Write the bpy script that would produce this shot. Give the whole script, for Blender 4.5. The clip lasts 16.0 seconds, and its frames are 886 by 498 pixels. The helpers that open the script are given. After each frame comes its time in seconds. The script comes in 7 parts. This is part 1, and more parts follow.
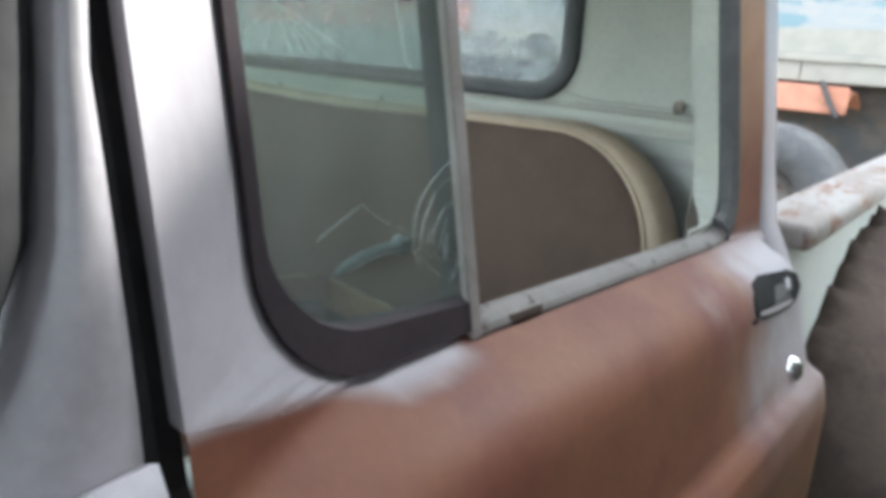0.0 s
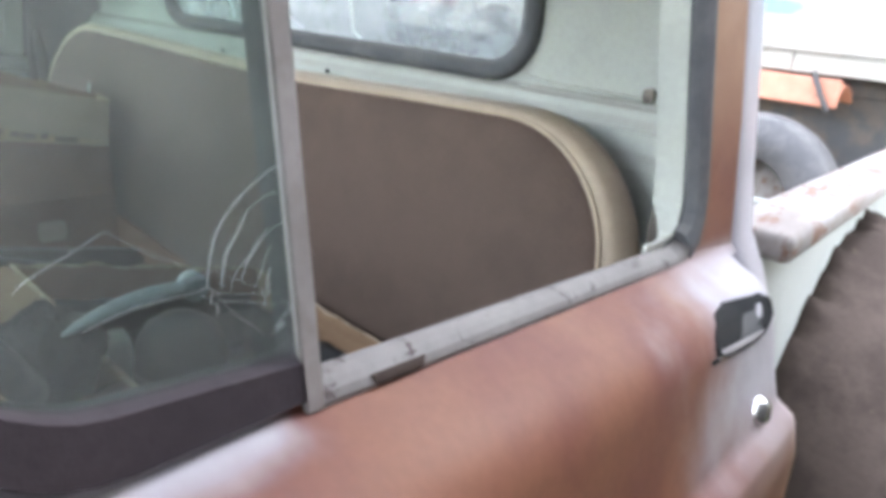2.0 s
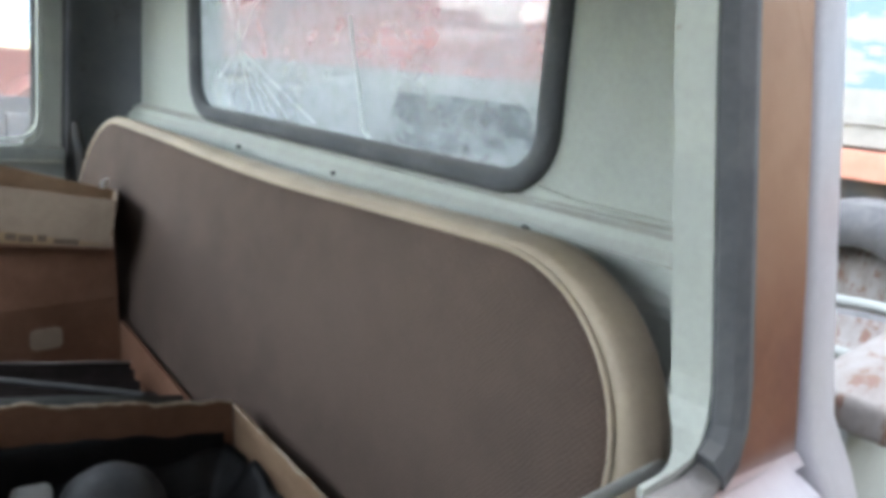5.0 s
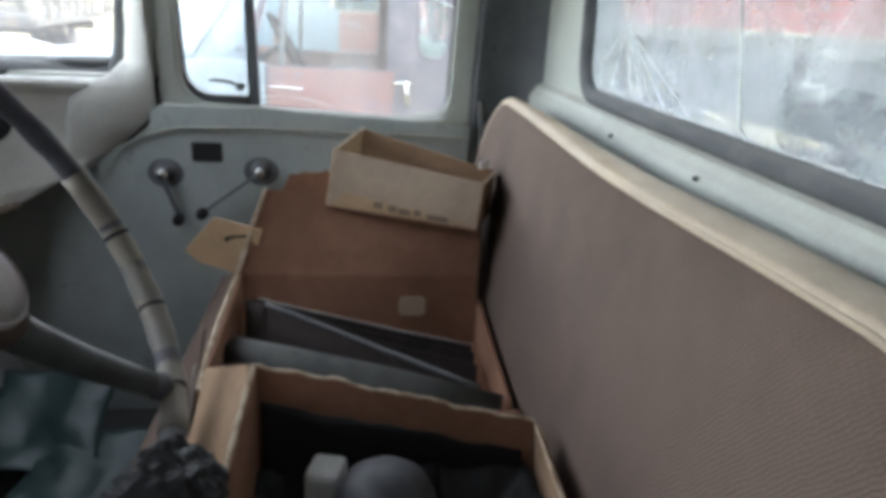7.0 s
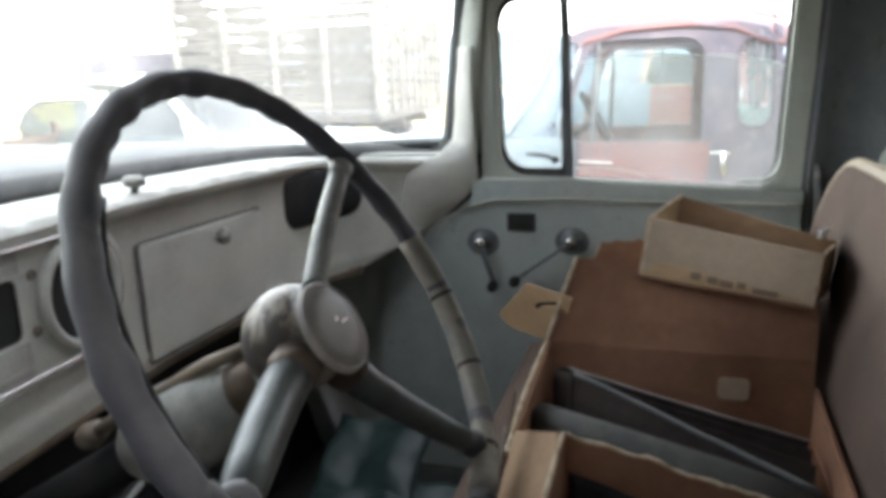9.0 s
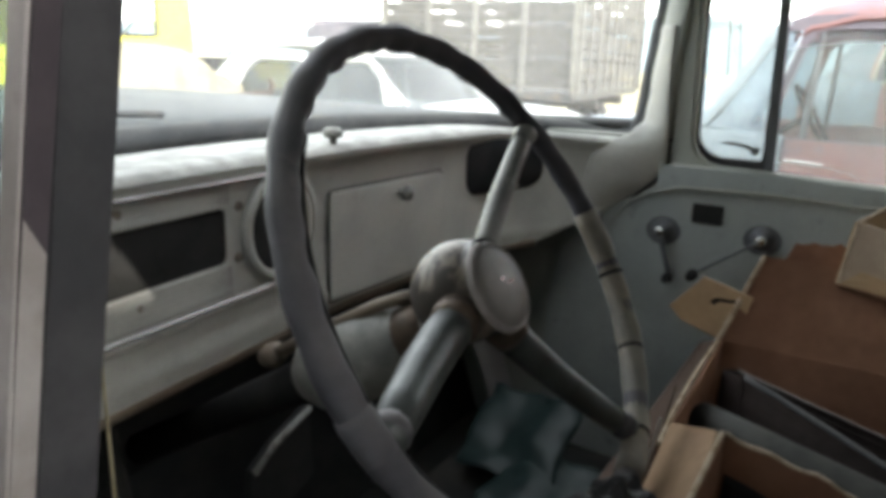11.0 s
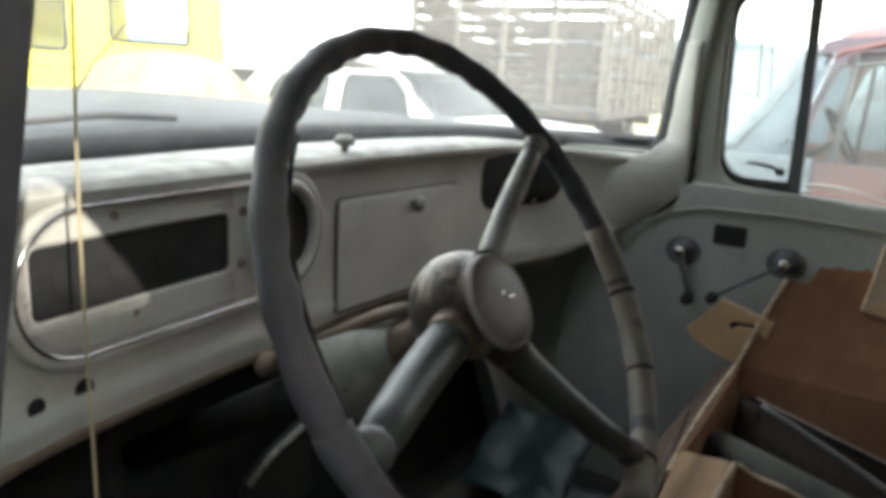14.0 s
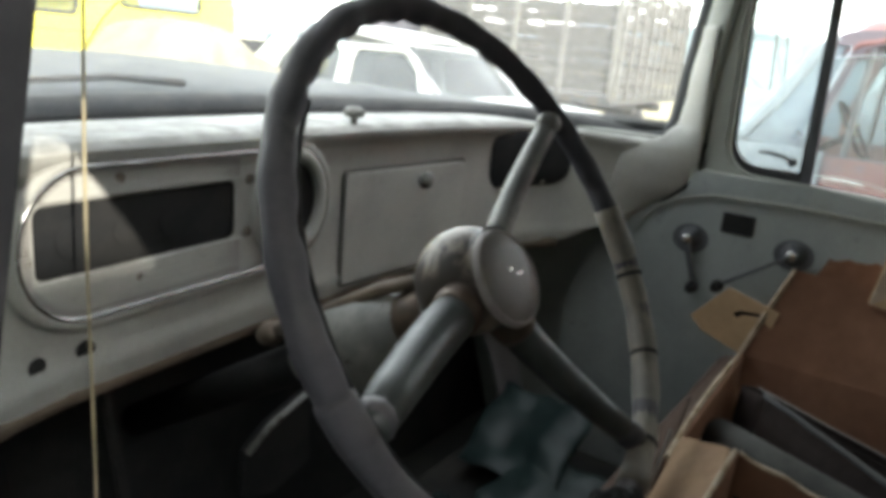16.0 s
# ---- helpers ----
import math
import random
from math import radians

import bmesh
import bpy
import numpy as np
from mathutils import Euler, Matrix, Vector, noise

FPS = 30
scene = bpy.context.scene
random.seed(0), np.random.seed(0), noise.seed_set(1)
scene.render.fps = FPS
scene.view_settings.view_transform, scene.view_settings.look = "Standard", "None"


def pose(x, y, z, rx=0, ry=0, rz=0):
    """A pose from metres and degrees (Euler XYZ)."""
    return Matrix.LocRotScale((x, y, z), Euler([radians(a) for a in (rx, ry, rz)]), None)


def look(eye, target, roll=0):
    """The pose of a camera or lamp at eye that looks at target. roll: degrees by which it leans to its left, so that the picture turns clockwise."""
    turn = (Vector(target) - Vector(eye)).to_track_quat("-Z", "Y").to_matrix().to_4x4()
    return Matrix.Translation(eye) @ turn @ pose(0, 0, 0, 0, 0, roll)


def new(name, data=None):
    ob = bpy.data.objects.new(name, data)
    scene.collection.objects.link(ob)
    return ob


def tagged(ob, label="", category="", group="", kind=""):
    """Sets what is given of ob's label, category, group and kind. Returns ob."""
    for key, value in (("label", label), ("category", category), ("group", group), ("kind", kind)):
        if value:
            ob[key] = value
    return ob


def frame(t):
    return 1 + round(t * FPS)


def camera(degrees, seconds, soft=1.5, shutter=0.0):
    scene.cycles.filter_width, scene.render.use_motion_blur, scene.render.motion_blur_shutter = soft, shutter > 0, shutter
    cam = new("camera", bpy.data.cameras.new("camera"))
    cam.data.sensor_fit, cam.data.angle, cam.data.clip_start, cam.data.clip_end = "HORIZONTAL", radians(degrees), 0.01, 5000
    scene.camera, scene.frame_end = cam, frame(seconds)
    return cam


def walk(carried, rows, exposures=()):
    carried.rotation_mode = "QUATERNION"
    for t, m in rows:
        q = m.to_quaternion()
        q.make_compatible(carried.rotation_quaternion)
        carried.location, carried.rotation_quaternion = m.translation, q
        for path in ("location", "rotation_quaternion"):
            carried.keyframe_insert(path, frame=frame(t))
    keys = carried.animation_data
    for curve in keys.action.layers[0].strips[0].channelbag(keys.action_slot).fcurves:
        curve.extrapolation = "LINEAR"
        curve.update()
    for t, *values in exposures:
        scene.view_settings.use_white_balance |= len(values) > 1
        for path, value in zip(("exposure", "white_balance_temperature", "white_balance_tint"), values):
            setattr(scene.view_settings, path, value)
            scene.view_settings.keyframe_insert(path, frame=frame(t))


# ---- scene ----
PATH = [
    (0, (-0.213, 0.287, 1.404), (1.011, -1.187, 0.829), 3.4),
    (0.5, (-0.225, 0.232, 1.399), (0.949, -1.278, 0.815), 2.8),
    (1, (-0.225, 0.172, 1.394), (1.011, -1.271, 0.768), 2.8),
    (1.5, (-0.217, 0.128, 1.389), (1.083, -1.233, 0.713), 1.0),
    (2, (-0.187, 0.164, 1.401), (0.993, -1.321, 0.767), 5.9),
    (2.5, (-0.17, 0.188, 1.405), (0.894, -1.397, 0.808), 6.5),
    (3, (-0.168, 0.18, 1.41), (0.909, -1.413, 0.861), 6.8),
    (3.2, (-0.185, 0.167, 1.415), (1.047, -1.332, 0.93), 5.4),
    (5.3, (-0.123, -0.045, 1.437), (1.306, -1.355, 0.947), 4.8),
    (5.5, (-0.108, -0.049, 1.437), (1.332, -1.333, 0.912), 4.2),
    (6, (-0.094, -0.093, 1.439), (1.494, -1.175, 0.884), 3.4),
    (6.5, (-0.08, -0.157, 1.454), (1.727, -0.785, 0.872), 3.7),
    (7, (-0.077, -0.182, 1.457), (1.801, -0.445, 0.82), 3.3),
    (7.5, (-0.07, -0.211, 1.457), (1.81, -0.218, 0.772), 1.5),
    (8, (-0.058, -0.209, 1.452), (1.812, -0.088, 0.754), 1.0),
    (8.5, (-0.082, -0.184, 1.457), (1.758, 0.297, 0.838), -3.5),
    (9, (-0.063, -0.169, 1.443), (1.801, 0.405, 0.997), -1.7),
    (9.5, (-0.055, -0.167, 1.427), (1.778, 0.45, 0.919), -0.6),
    (10, (-0.07, -0.172, 1.434), (1.687, 0.654, 0.954), -2.9),
    (10.2, (-0.078, -0.171, 1.437), (1.643, 0.726, 0.954), -2.5),
    (12.3, (-0.046, -0.186, 1.421), (1.564, 0.881, 0.901), 5.0),
    (12.5, (-0.044, -0.187, 1.425), (1.562, 0.888, 0.91), 4.9),
    (13, (-0.041, -0.186, 1.423), (1.591, 0.861, 0.933), 4.4),
    (13.5, (-0.034, -0.186, 1.426), (1.579, 0.887, 0.93), 3.9),
    (14, (-0.041, -0.179, 1.423), (1.582, 0.893, 0.959), 3.2),
    (14.5, (-0.042, -0.183, 1.428), (1.56, 0.905, 0.928), 3.3),
    (15, (-0.04, -0.172, 1.42), (1.567, 0.901, 0.903), 4.4),
    (15.5, (-0.042, -0.176, 1.419), (1.552, 0.917, 0.905), 4.7),
    (16, (-0.038, -0.173, 1.416), (1.571, 0.896, 0.898), 5.4),
]
cam = camera(63.9, 16.0, soft=5.0)
walk(cam, [(t, look(e, g, r)) for t, e, g, r in PATH], exposures=[
    (0.0, 3.60, 6250, 6), (1.0, 3.72, 6250, 11), (1.5, 3.90, 6250, 13), (2.0, 4.25, 6200, 14), (2.6, 3.98, 6200, 13), (3.2, 4.0, 6200, 13), (5.3, 3.90, 6150, 10), (6.3, 3.65, 6150, 10), (6.6, 3.65, 6200, 11), (7.0, 4.10, 6250, 13), (8.0, 4.55, 6350, 17), (8.6, 4.55, 6450, 14), (9.0, 4.0, 6550, 11), (9.5, 3.60, 6600, 10), (12.5, 3.45, 6850, 9), (16.0, 3.42, 6750, 8)])

# ---- light ----
SUN_DIR = Vector((-0.42, -1.00, 0.58)).normalized()      # from the scene towards the sun: behind the driver's side
world = bpy.data.worlds.new("sky")
scene.world = world
world.use_nodes = True
wn = world.node_tree.nodes
sky = wn.new("ShaderNodeTexSky")
sky.sky_type = "NISHITA"
sky.sun_disc = False
sky.sun_elevation = math.asin(SUN_DIR.z)
sky.sun_rotation = math.atan2(SUN_DIR.x, SUN_DIR.y)
sky.dust_density = 0.8
sky.air_density = 1.0
haze = wn.new("ShaderNodeHueSaturation")
haze.inputs["Saturation"].default_value = 0.25
world.node_tree.links.new(sky.outputs[0], haze.inputs["Color"])
world.node_tree.links.new(haze.outputs[0], wn["Background"].inputs[0])
wn["Background"].inputs[1].default_value = 0.15
sun_data = bpy.data.lights.new("sun", "SUN")
sun_data.energy = 0.8
sun_data.angle = radians(0.6)
sun_data.color = (1.0, 0.95, 0.88)
sun = new("sun", sun_data)
sun.matrix_world = look(SUN_DIR * 50, (0, 0, 0))


# ---- materials ----
def ramp_mix(nt, fac, a, b):
    mx = nt.nodes.new("ShaderNodeMix")
    mx.data_type = "RGBA"
    nt.links.new(fac, mx.inputs[0])
    for sock, v in ((mx.inputs[6], a), (mx.inputs[7], b)):
        if isinstance(v, tuple):
            sock.default_value = (*v, 1)
        else:
            nt.links.new(v, sock)
    return mx.outputs[2]


def noise_out(nt, scale, detail=4, rough=0.6, stretch=None, dist=0.0):
    tc = nt.nodes.new("ShaderNodeNewGeometry")
    tex = nt.nodes.new("ShaderNodeTexNoise")
    tex.inputs["Scale"].default_value = scale
    tex.inputs["Detail"].default_value = detail
    tex.inputs["Roughness"].default_value = rough
    tex.inputs["Distortion"].default_value = dist
    src = tc.outputs["Position"]
    if stretch:
        mp = nt.nodes.new("ShaderNodeMapping")
        mp.inputs["Scale"].default_value = stretch
        nt.links.new(src, mp.inputs[0])
        src = mp.outputs[0]
    nt.links.new(src, tex.inputs["Vector"])
    return tex.outputs[0]


def clamp_range(nt, val, lo, hi):
    mr = nt.nodes.new("ShaderNodeMapRange")
    mr.interpolation_type = "SMOOTHSTEP"
    nt.links.new(val, mr.inputs[0])
    mr.inputs[1].default_value, mr.inputs[2].default_value = lo, hi
    return mr.outputs[0]


def math_node(nt, op, a, b=None):
    m = nt.nodes.new("ShaderNodeMath")
    m.operation = op
    for i, v in enumerate((a, b)):
        if v is None:
            continue
        if isinstance(v, (int, float)):
            m.inputs[i].default_value = v
        else:
            nt.links.new(v, m.inputs[i])
    return m.outputs[0]


def surface(name, base, other=None, scale=6.0, lo=0.4, hi=0.65, rough=0.6, metal=0.0, bump=0.1, grain=180.0,
            spots=None, spot_scale=14.0, spot_lo=0.62, spot_hi=0.7, stretch=None, spec=0.4, dust=None):
    """A worn surface: a base colour, a second one in large patches, spots of wear, fine grain."""
    m = bpy.data.materials.new(name)
    m.use_nodes = True
    nt = m.node_tree
    bs = nt.nodes["Principled BSDF"]
    bs.inputs["Metallic"].default_value = metal
    bs.inputs["Specular IOR Level"].default_value = spec
    col = base
    if other:
        col = ramp_mix(nt, clamp_range(nt, noise_out(nt, scale, 5, 0.62, stretch), lo, hi), base, other)
    if spots:
        col = ramp_mix(nt, clamp_range(nt, noise_out(nt, spot_scale, 6, 0.7, stretch), spot_lo, spot_hi), col, spots)
    # dust colours upward faces; a tone below the base also dims them
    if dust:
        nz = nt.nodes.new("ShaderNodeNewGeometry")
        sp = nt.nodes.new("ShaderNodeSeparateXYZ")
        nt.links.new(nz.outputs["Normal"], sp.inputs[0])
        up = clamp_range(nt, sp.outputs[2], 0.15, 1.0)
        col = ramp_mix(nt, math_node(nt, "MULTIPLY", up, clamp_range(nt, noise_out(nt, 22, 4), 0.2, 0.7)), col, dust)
    g = noise_out(nt, grain, 3, 0.6)
    dark = nt.nodes.new("ShaderNodeMix")
    dark.data_type, dark.blend_type = "RGBA", "MULTIPLY"
    dark.inputs[0].default_value = 0.3
    if isinstance(col, tuple):
        dark.inputs[6].default_value = (*col, 1)
    else:
        nt.links.new(col, dark.inputs[6])
    gr = nt.nodes.new("ShaderNodeMapRange")
    nt.links.new(g, gr.inputs[0])
    gr.inputs[1].default_value, gr.inputs[2].default_value = 0.3, 0.7
    gr.inputs[3].default_value, gr.inputs[4].default_value = 0.65, 1.0
    nt.links.new(gr.outputs[0], dark.inputs[7])
    nt.links.new(dark.outputs[2], bs.inputs["Base Color"])
    rr = nt.nodes.new("ShaderNodeMapRange")
    nt.links.new(noise_out(nt, scale * 2.3, 4), rr.inputs[0])
    rr.inputs[3].default_value, rr.inputs[4].default_value = max(0.03, rough - 0.15), min(1, rough + 0.15)
    nt.links.new(rr.outputs[0], bs.inputs["Roughness"])
    if bump:
        bp = nt.nodes.new("ShaderNodeBump")
        bp.inputs["Strength"].default_value = bump
        bp.inputs["Distance"].default_value = 0.002
        nt.links.new(g, bp.inputs["Height"])
        nt.links.new(bp.outputs[0], bs.inputs["Normal"])
    return m


def glass(name, tint=(0.93, 0.97, 0.95), dust=0.12, dust_col=(0.75, 0.74, 0.7), scale=5.0, lo=0.35, hi=0.75, stretch=None, least=0.3):
    """A thin dusty pane: clear glass with a film of dust that scatters light."""
    m = bpy.data.materials.new(name)
    m.use_nodes = True
    nt = m.node_tree
    nt.nodes.remove(nt.nodes["Principled BSDF"])
    out = nt.nodes["Material Output"]
    tr = nt.nodes.new("ShaderNodeBsdfTransparent")
    tr.inputs[0].default_value = (*tint, 1)
    gl = nt.nodes.new("ShaderNodeBsdfGlossy")
    gl.inputs["Roughness"].default_value = 0.04
    fr = nt.nodes.new("ShaderNodeLayerWeight")
    fr.inputs[0].default_value = 0.25
    m1 = nt.nodes.new("ShaderNodeMixShader")
    nt.links.new(math_node(nt, "ADD", math_node(nt, "MULTIPLY", fr.outputs["Facing"], 0.30), 0.02), m1.inputs[0])
    nt.links.new(tr.outputs[0], m1.inputs[1])
    nt.links.new(gl.outputs[0], m1.inputs[2])
    df = nt.nodes.new("ShaderNodeBsdfDiffuse")
    df.inputs[0].default_value = (*dust_col, 1)
    tl = nt.nodes.new("ShaderNodeBsdfTranslucent")
    tl.inputs[0].default_value = (*dust_col, 1)
    m2 = nt.nodes.new("ShaderNodeMixShader")
    m2.inputs[0].default_value = 0.5
    nt.links.new(df.outputs[0], m2.inputs[1])
    nt.links.new(tl.outputs[0], m2.inputs[2])
    m3 = nt.nodes.new("ShaderNodeMixShader")
    f = clamp_range(nt, noise_out(nt, scale, 6, 0.65, stretch), lo, hi)
    f = math_node(nt, "MULTIPLY", math_node(nt, "ADD", math_node(nt, "MULTIPLY", f, 1 - least), least), dust)
    nt.links.new(f, m3.inputs[0])
    nt.links.new(m1.outputs[0], m3.inputs[1])
    nt.links.new(m2.outputs[0], m3.inputs[2])
    nt.links.new(m3.outputs[0], out.inputs[0])
    return m


def door_paint():
    """Red oxide over old paint, with bare grey primer where it has been sanded."""
    m = surface("sanded_red_oxide", (0.148, 0.053, 0.040), (0.205, 0.088, 0.051), scale=3.2, lo=0.42, hi=0.6, rough=0.52, bump=0.05,
                spots=(0.150, 0.065, 0.052), spot_scale=7, spot_lo=0.5, spot_hi=0.75, spec=0.22)
    nt = m.node_tree
    bs = nt.nodes["Principled BSDF"]
    red = bs.inputs["Base Color"].links[0].from_socket
    geo = nt.nodes.new("ShaderNodeNewGeometry")
    sp = nt.nodes.new("ShaderNodeSeparateXYZ")
    nt.links.new(geo.outputs["Position"], sp.inputs[0])
    wob = math_node(nt, "MULTIPLY", math_node(nt, "SUBTRACT", noise_out(nt, 9, 4), 0.5), 0.12)
    y = math_node(nt, "ADD", sp.outputs[1], wob)
    z = math_node(nt, "ADD", sp.outputs[2], math_node(nt, "MULTIPLY", wob, 0.10))
    # front of the door and the edge under the vent pane
    front = clamp_range(nt, math_node(nt, "SUBTRACT", z, math_node(nt, "MULTIPLY", math_node(nt, "MAXIMUM", math_node(nt, "SUBTRACT", sp.outputs[1], 0.07), 0.0), 0.28)), 1.240, 1.250)
    front = math_node(nt, "MULTIPLY", front, clamp_range(nt, y, 0.0, 0.03))
    # round the handle and along the rear edge
    ra = clamp_range(nt, math_node(nt, "MULTIPLY", math_node(nt, "ADD", sp.outputs[1], math_node(nt, "MULTIPLY", wob, 2.2)), -1.0), 0.23, 0.41)
    low = math_node(nt, "MULTIPLY", clamp_range(nt, z, 1.06, 1.15), math_node(nt, "SUBTRACT", 1.0, clamp_range(nt, z, 1.215, 1.245)))
    rear = math_node(nt, "MULTIPLY", ra, low)
    mask = math_node(nt, "MAXIMUM", front, rear)
    grey = ramp_mix(nt, clamp_range(nt, noise_out(nt, 16, 5), 0.4, 0.65), (0.39, 0.375, 0.395), (0.33, 0.315, 0.335))
    # tan blended in towards the top of the window frame's rear upright
    tan = ramp_mix(nt, clamp_range(nt, noise_out(nt, 12, 4), 0.4, 0.65), (0.34, 0.205, 0.125), (0.29, 0.165, 0.098))
    up = math_node(nt, "MULTIPLY", clamp_range(nt, z, 1.285, 1.40), clamp_range(nt, math_node(nt, "MULTIPLY", sp.outputs[1], -1.0), 0.36, 0.39))
    nt.links.new(ramp_mix(nt, up, ramp_mix(nt, mask, red, grey), tan), bs.inputs["Base Color"])
    return m


M_RED = door_paint()
M_PRIMER = surface("grey_primer", (0.41, 0.395, 0.415), (0.345, 0.33, 0.35), scale=5, rough=0.4, bump=0.04, spots=(0.25, 0.20, 0.185), spot_scale=30, spot_lo=0.68, spot_hi=0.74)
# M_CAB, M_DASH: dust darker than paint, offsetting skylight on upward faces
M_CAB = surface("grey_green_cab_paint", (0.375, 0.395, 0.355), (0.32, 0.337, 0.305), scale=4, rough=0.6, bump=0.05, spec=0.22, spots=(0.33, 0.35, 0.32), spot_scale=26, spot_lo=0.66, spot_hi=0.74, dust=(0.30, 0.29, 0.262))
M_DASH = surface("dusty_grey_dash_dimmed_top", (0.435, 0.435, 0.395), (0.365, 0.365, 0.335), scale=6, rough=0.6, bump=0.06, spots=(0.30, 0.295, 0.265), spot_scale=24, spot_lo=0.64, spot_hi=0.74, dust=(0.17, 0.168, 0.152))
M_SILL = surface("chipped_pale_paint", (0.215, 0.203, 0.19), (0.182, 0.17, 0.16), scale=18, rough=0.55, bump=0.06, spots=(0.075, 0.06, 0.055), spot_scale=46, spot_lo=0.60, spot_hi=0.63, spec=0.25)
M_JAMB = surface("pale_green_jamb_paint", (0.35, 0.368, 0.325), (0.30, 0.318, 0.285), scale=7, rough=0.45, bump=0.04, spots=(0.25, 0.24, 0.2), spot_scale=40, spot_lo=0.7, spot_hi=0.75)
M_RUBBER = surface("old_black_rubber", (0.034, 0.034, 0.036), (0.052, 0.051, 0.053), scale=20, rough=0.75, bump=0.15, spec=0.25, dust=(0.075, 0.073, 0.072))
# greyer copy of the rubber, with the veiling haze put into its colour
M_GREYRUB = surface("grey_rubber_with_haze", (0.088, 0.092, 0.096), (0.115, 0.118, 0.120), scale=20, rough=0.8, bump=0.15, spec=0.2, dust=(0.12, 0.118, 0.112))
M_GASKET = surface("perished_purple_black_rubber", (0.056, 0.047, 0.052), (0.068, 0.057, 0.062), scale=16, rough=0.85, bump=0.2, spec=0.12, spots=(0.066, 0.055, 0.057), spot_scale=26, spot_lo=0.62, spot_hi=0.72)
M_WHEEL = surface("faded_wheel_plastic", (0.056, 0.056, 0.064), (0.080, 0.079, 0.087), scale=9, rough=0.6, bump=0.15, spec=0.25, spots=(0.11, 0.105, 0.105), spot_scale=20, spot_lo=0.60, spot_hi=0.70, dust=(0.105, 0.10, 0.096))
M_WHEELTAN = surface("cracked_tan_wheel_plastic", (0.215, 0.19, 0.15), (0.155, 0.145, 0.125), scale=14, rough=0.6, bump=0.15, spots=(0.09, 0.083, 0.075), spot_scale=30, spot_lo=0.62, spot_hi=0.7)
M_HUB = surface("worn_grey_hub", (0.21, 0.178, 0.142), (0.050, 0.044, 0.038), scale=30, lo=0.44, hi=0.56, rough=0.42, bump=0.10, spots=(0.055, 0.048, 0.040), spot_scale=34, spot_lo=0.54, spot_hi=0.64, spec=0.3, stretch=(1, 1, 0.45))
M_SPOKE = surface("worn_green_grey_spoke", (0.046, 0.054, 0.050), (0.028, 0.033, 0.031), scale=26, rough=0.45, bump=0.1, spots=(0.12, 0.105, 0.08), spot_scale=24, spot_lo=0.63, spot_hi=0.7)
M_BUTTON = surface("faded_horn_button", (0.20, 0.182, 0.168), (0.165, 0.15, 0.14), scale=20, rough=0.5, bump=0.06)
M_CHROME = surface("pitted_chrome", (0.62, 0.62, 0.61), (0.45, 0.44, 0.42), scale=40, rough=0.22, metal=1.0, bump=0.05)
def tweed():
    m = surface("brown_tweed_upholstery", (0.112, 0.083, 0.067), (0.090, 0.068, 0.056), scale=5, rough=0.9, bump=0.5, grain=420, spec=0.12)
    nt = m.node_tree
    bs = nt.nodes["Principled BSDF"]
    geo = nt.nodes.new("ShaderNodeNewGeometry")
    waves = []
    for ang, sc in ((38, 88), (-52, 57)):
        mp = nt.nodes.new("ShaderNodeMapping")
        mp.inputs["Rotation"].default_value = (0, radians(ang), 0)
        nt.links.new(geo.outputs["Position"], mp.inputs[0])
        w = nt.nodes.new("ShaderNodeTexWave")
        w.bands_direction = "X"
        w.inputs["Scale"].default_value = sc
        w.inputs["Distortion"].default_value = 5.0
        w.inputs["Detail"].default_value = 2
        nt.links.new(mp.outputs[0], w.inputs[0])
        waves.append(w.outputs["Fac"])
    weave = math_node(nt, "MULTIPLY", waves[0], math_node(nt, "ADD", math_node(nt, "MULTIPLY", waves[1], 0.5), 0.5))
    base = bs.inputs["Base Color"].links[0].from_socket
    mix = nt.nodes.new("ShaderNodeMix")
    mix.data_type, mix.blend_type = "RGBA", "MULTIPLY"
    mix.inputs[0].default_value = 1.0
    nt.links.new(base, mix.inputs[6])
    nt.links.new(ramp_mix(nt, weave, (0.90, 0.87, 0.86), (1.09, 1.07, 1.06)), mix.inputs[7])
    nt.links.new(mix.outputs[2], bs.inputs["Base Color"])
    bp = nt.nodes.new("ShaderNodeBump")
    bp.inputs["Strength"].default_value = 0.55
    bp.inputs["Distance"].default_value = 0.0015
    nt.links.new(weave, bp.inputs["Height"])
    nt.links.new(bp.outputs[0], bs.inputs["Normal"])
    return m


M_TWEED = tweed()
M_VINYL = surface("cream_vinyl", (0.385, 0.312, 0.225), (0.325, 0.262, 0.19), scale=12, rough=0.55, bump=0.1, spots=(0.24, 0.20, 0.15), spot_scale=22, spot_lo=0.64, spot_hi=0.74)
M_CARD = surface("brown_cardboard", (0.285, 0.192, 0.121), (0.24, 0.158, 0.10), scale=8, rough=0.9, bump=0.12, grain=90, spec=0.08, stretch=(1, 1, 4))
# darker copy of the cardboard; shade inside the boxes is in its colour
M_CARDIN = surface("shaded_cardboard_inside", (0.228, 0.124, 0.081), (0.178, 0.094, 0.061), scale=7, rough=0.95, bump=0.12, grain=90, spec=0.05)
M_CARDPALE = surface("pale_cardboard", (0.40, 0.275, 0.165), (0.34, 0.235, 0.14), scale=9, rough=0.85, bump=0.1, grain=90, spec=0.1)
M_CARDGREY = surface("grey_brown_carton", (0.36, 0.28, 0.21), (0.31, 0.24, 0.18), scale=9, rough=0.85, bump=0.1, grain=90, spec=0.15)
M_CARDEDGE = surface("torn_cardboard_edge", (0.42, 0.345, 0.26), (0.24, 0.175, 0.115), scale=60, rough=0.95, bump=0.3, spec=0.05)
M_INK = surface("faded_brown_print", (0.17, 0.12, 0.085), rough=0.8, bump=0)
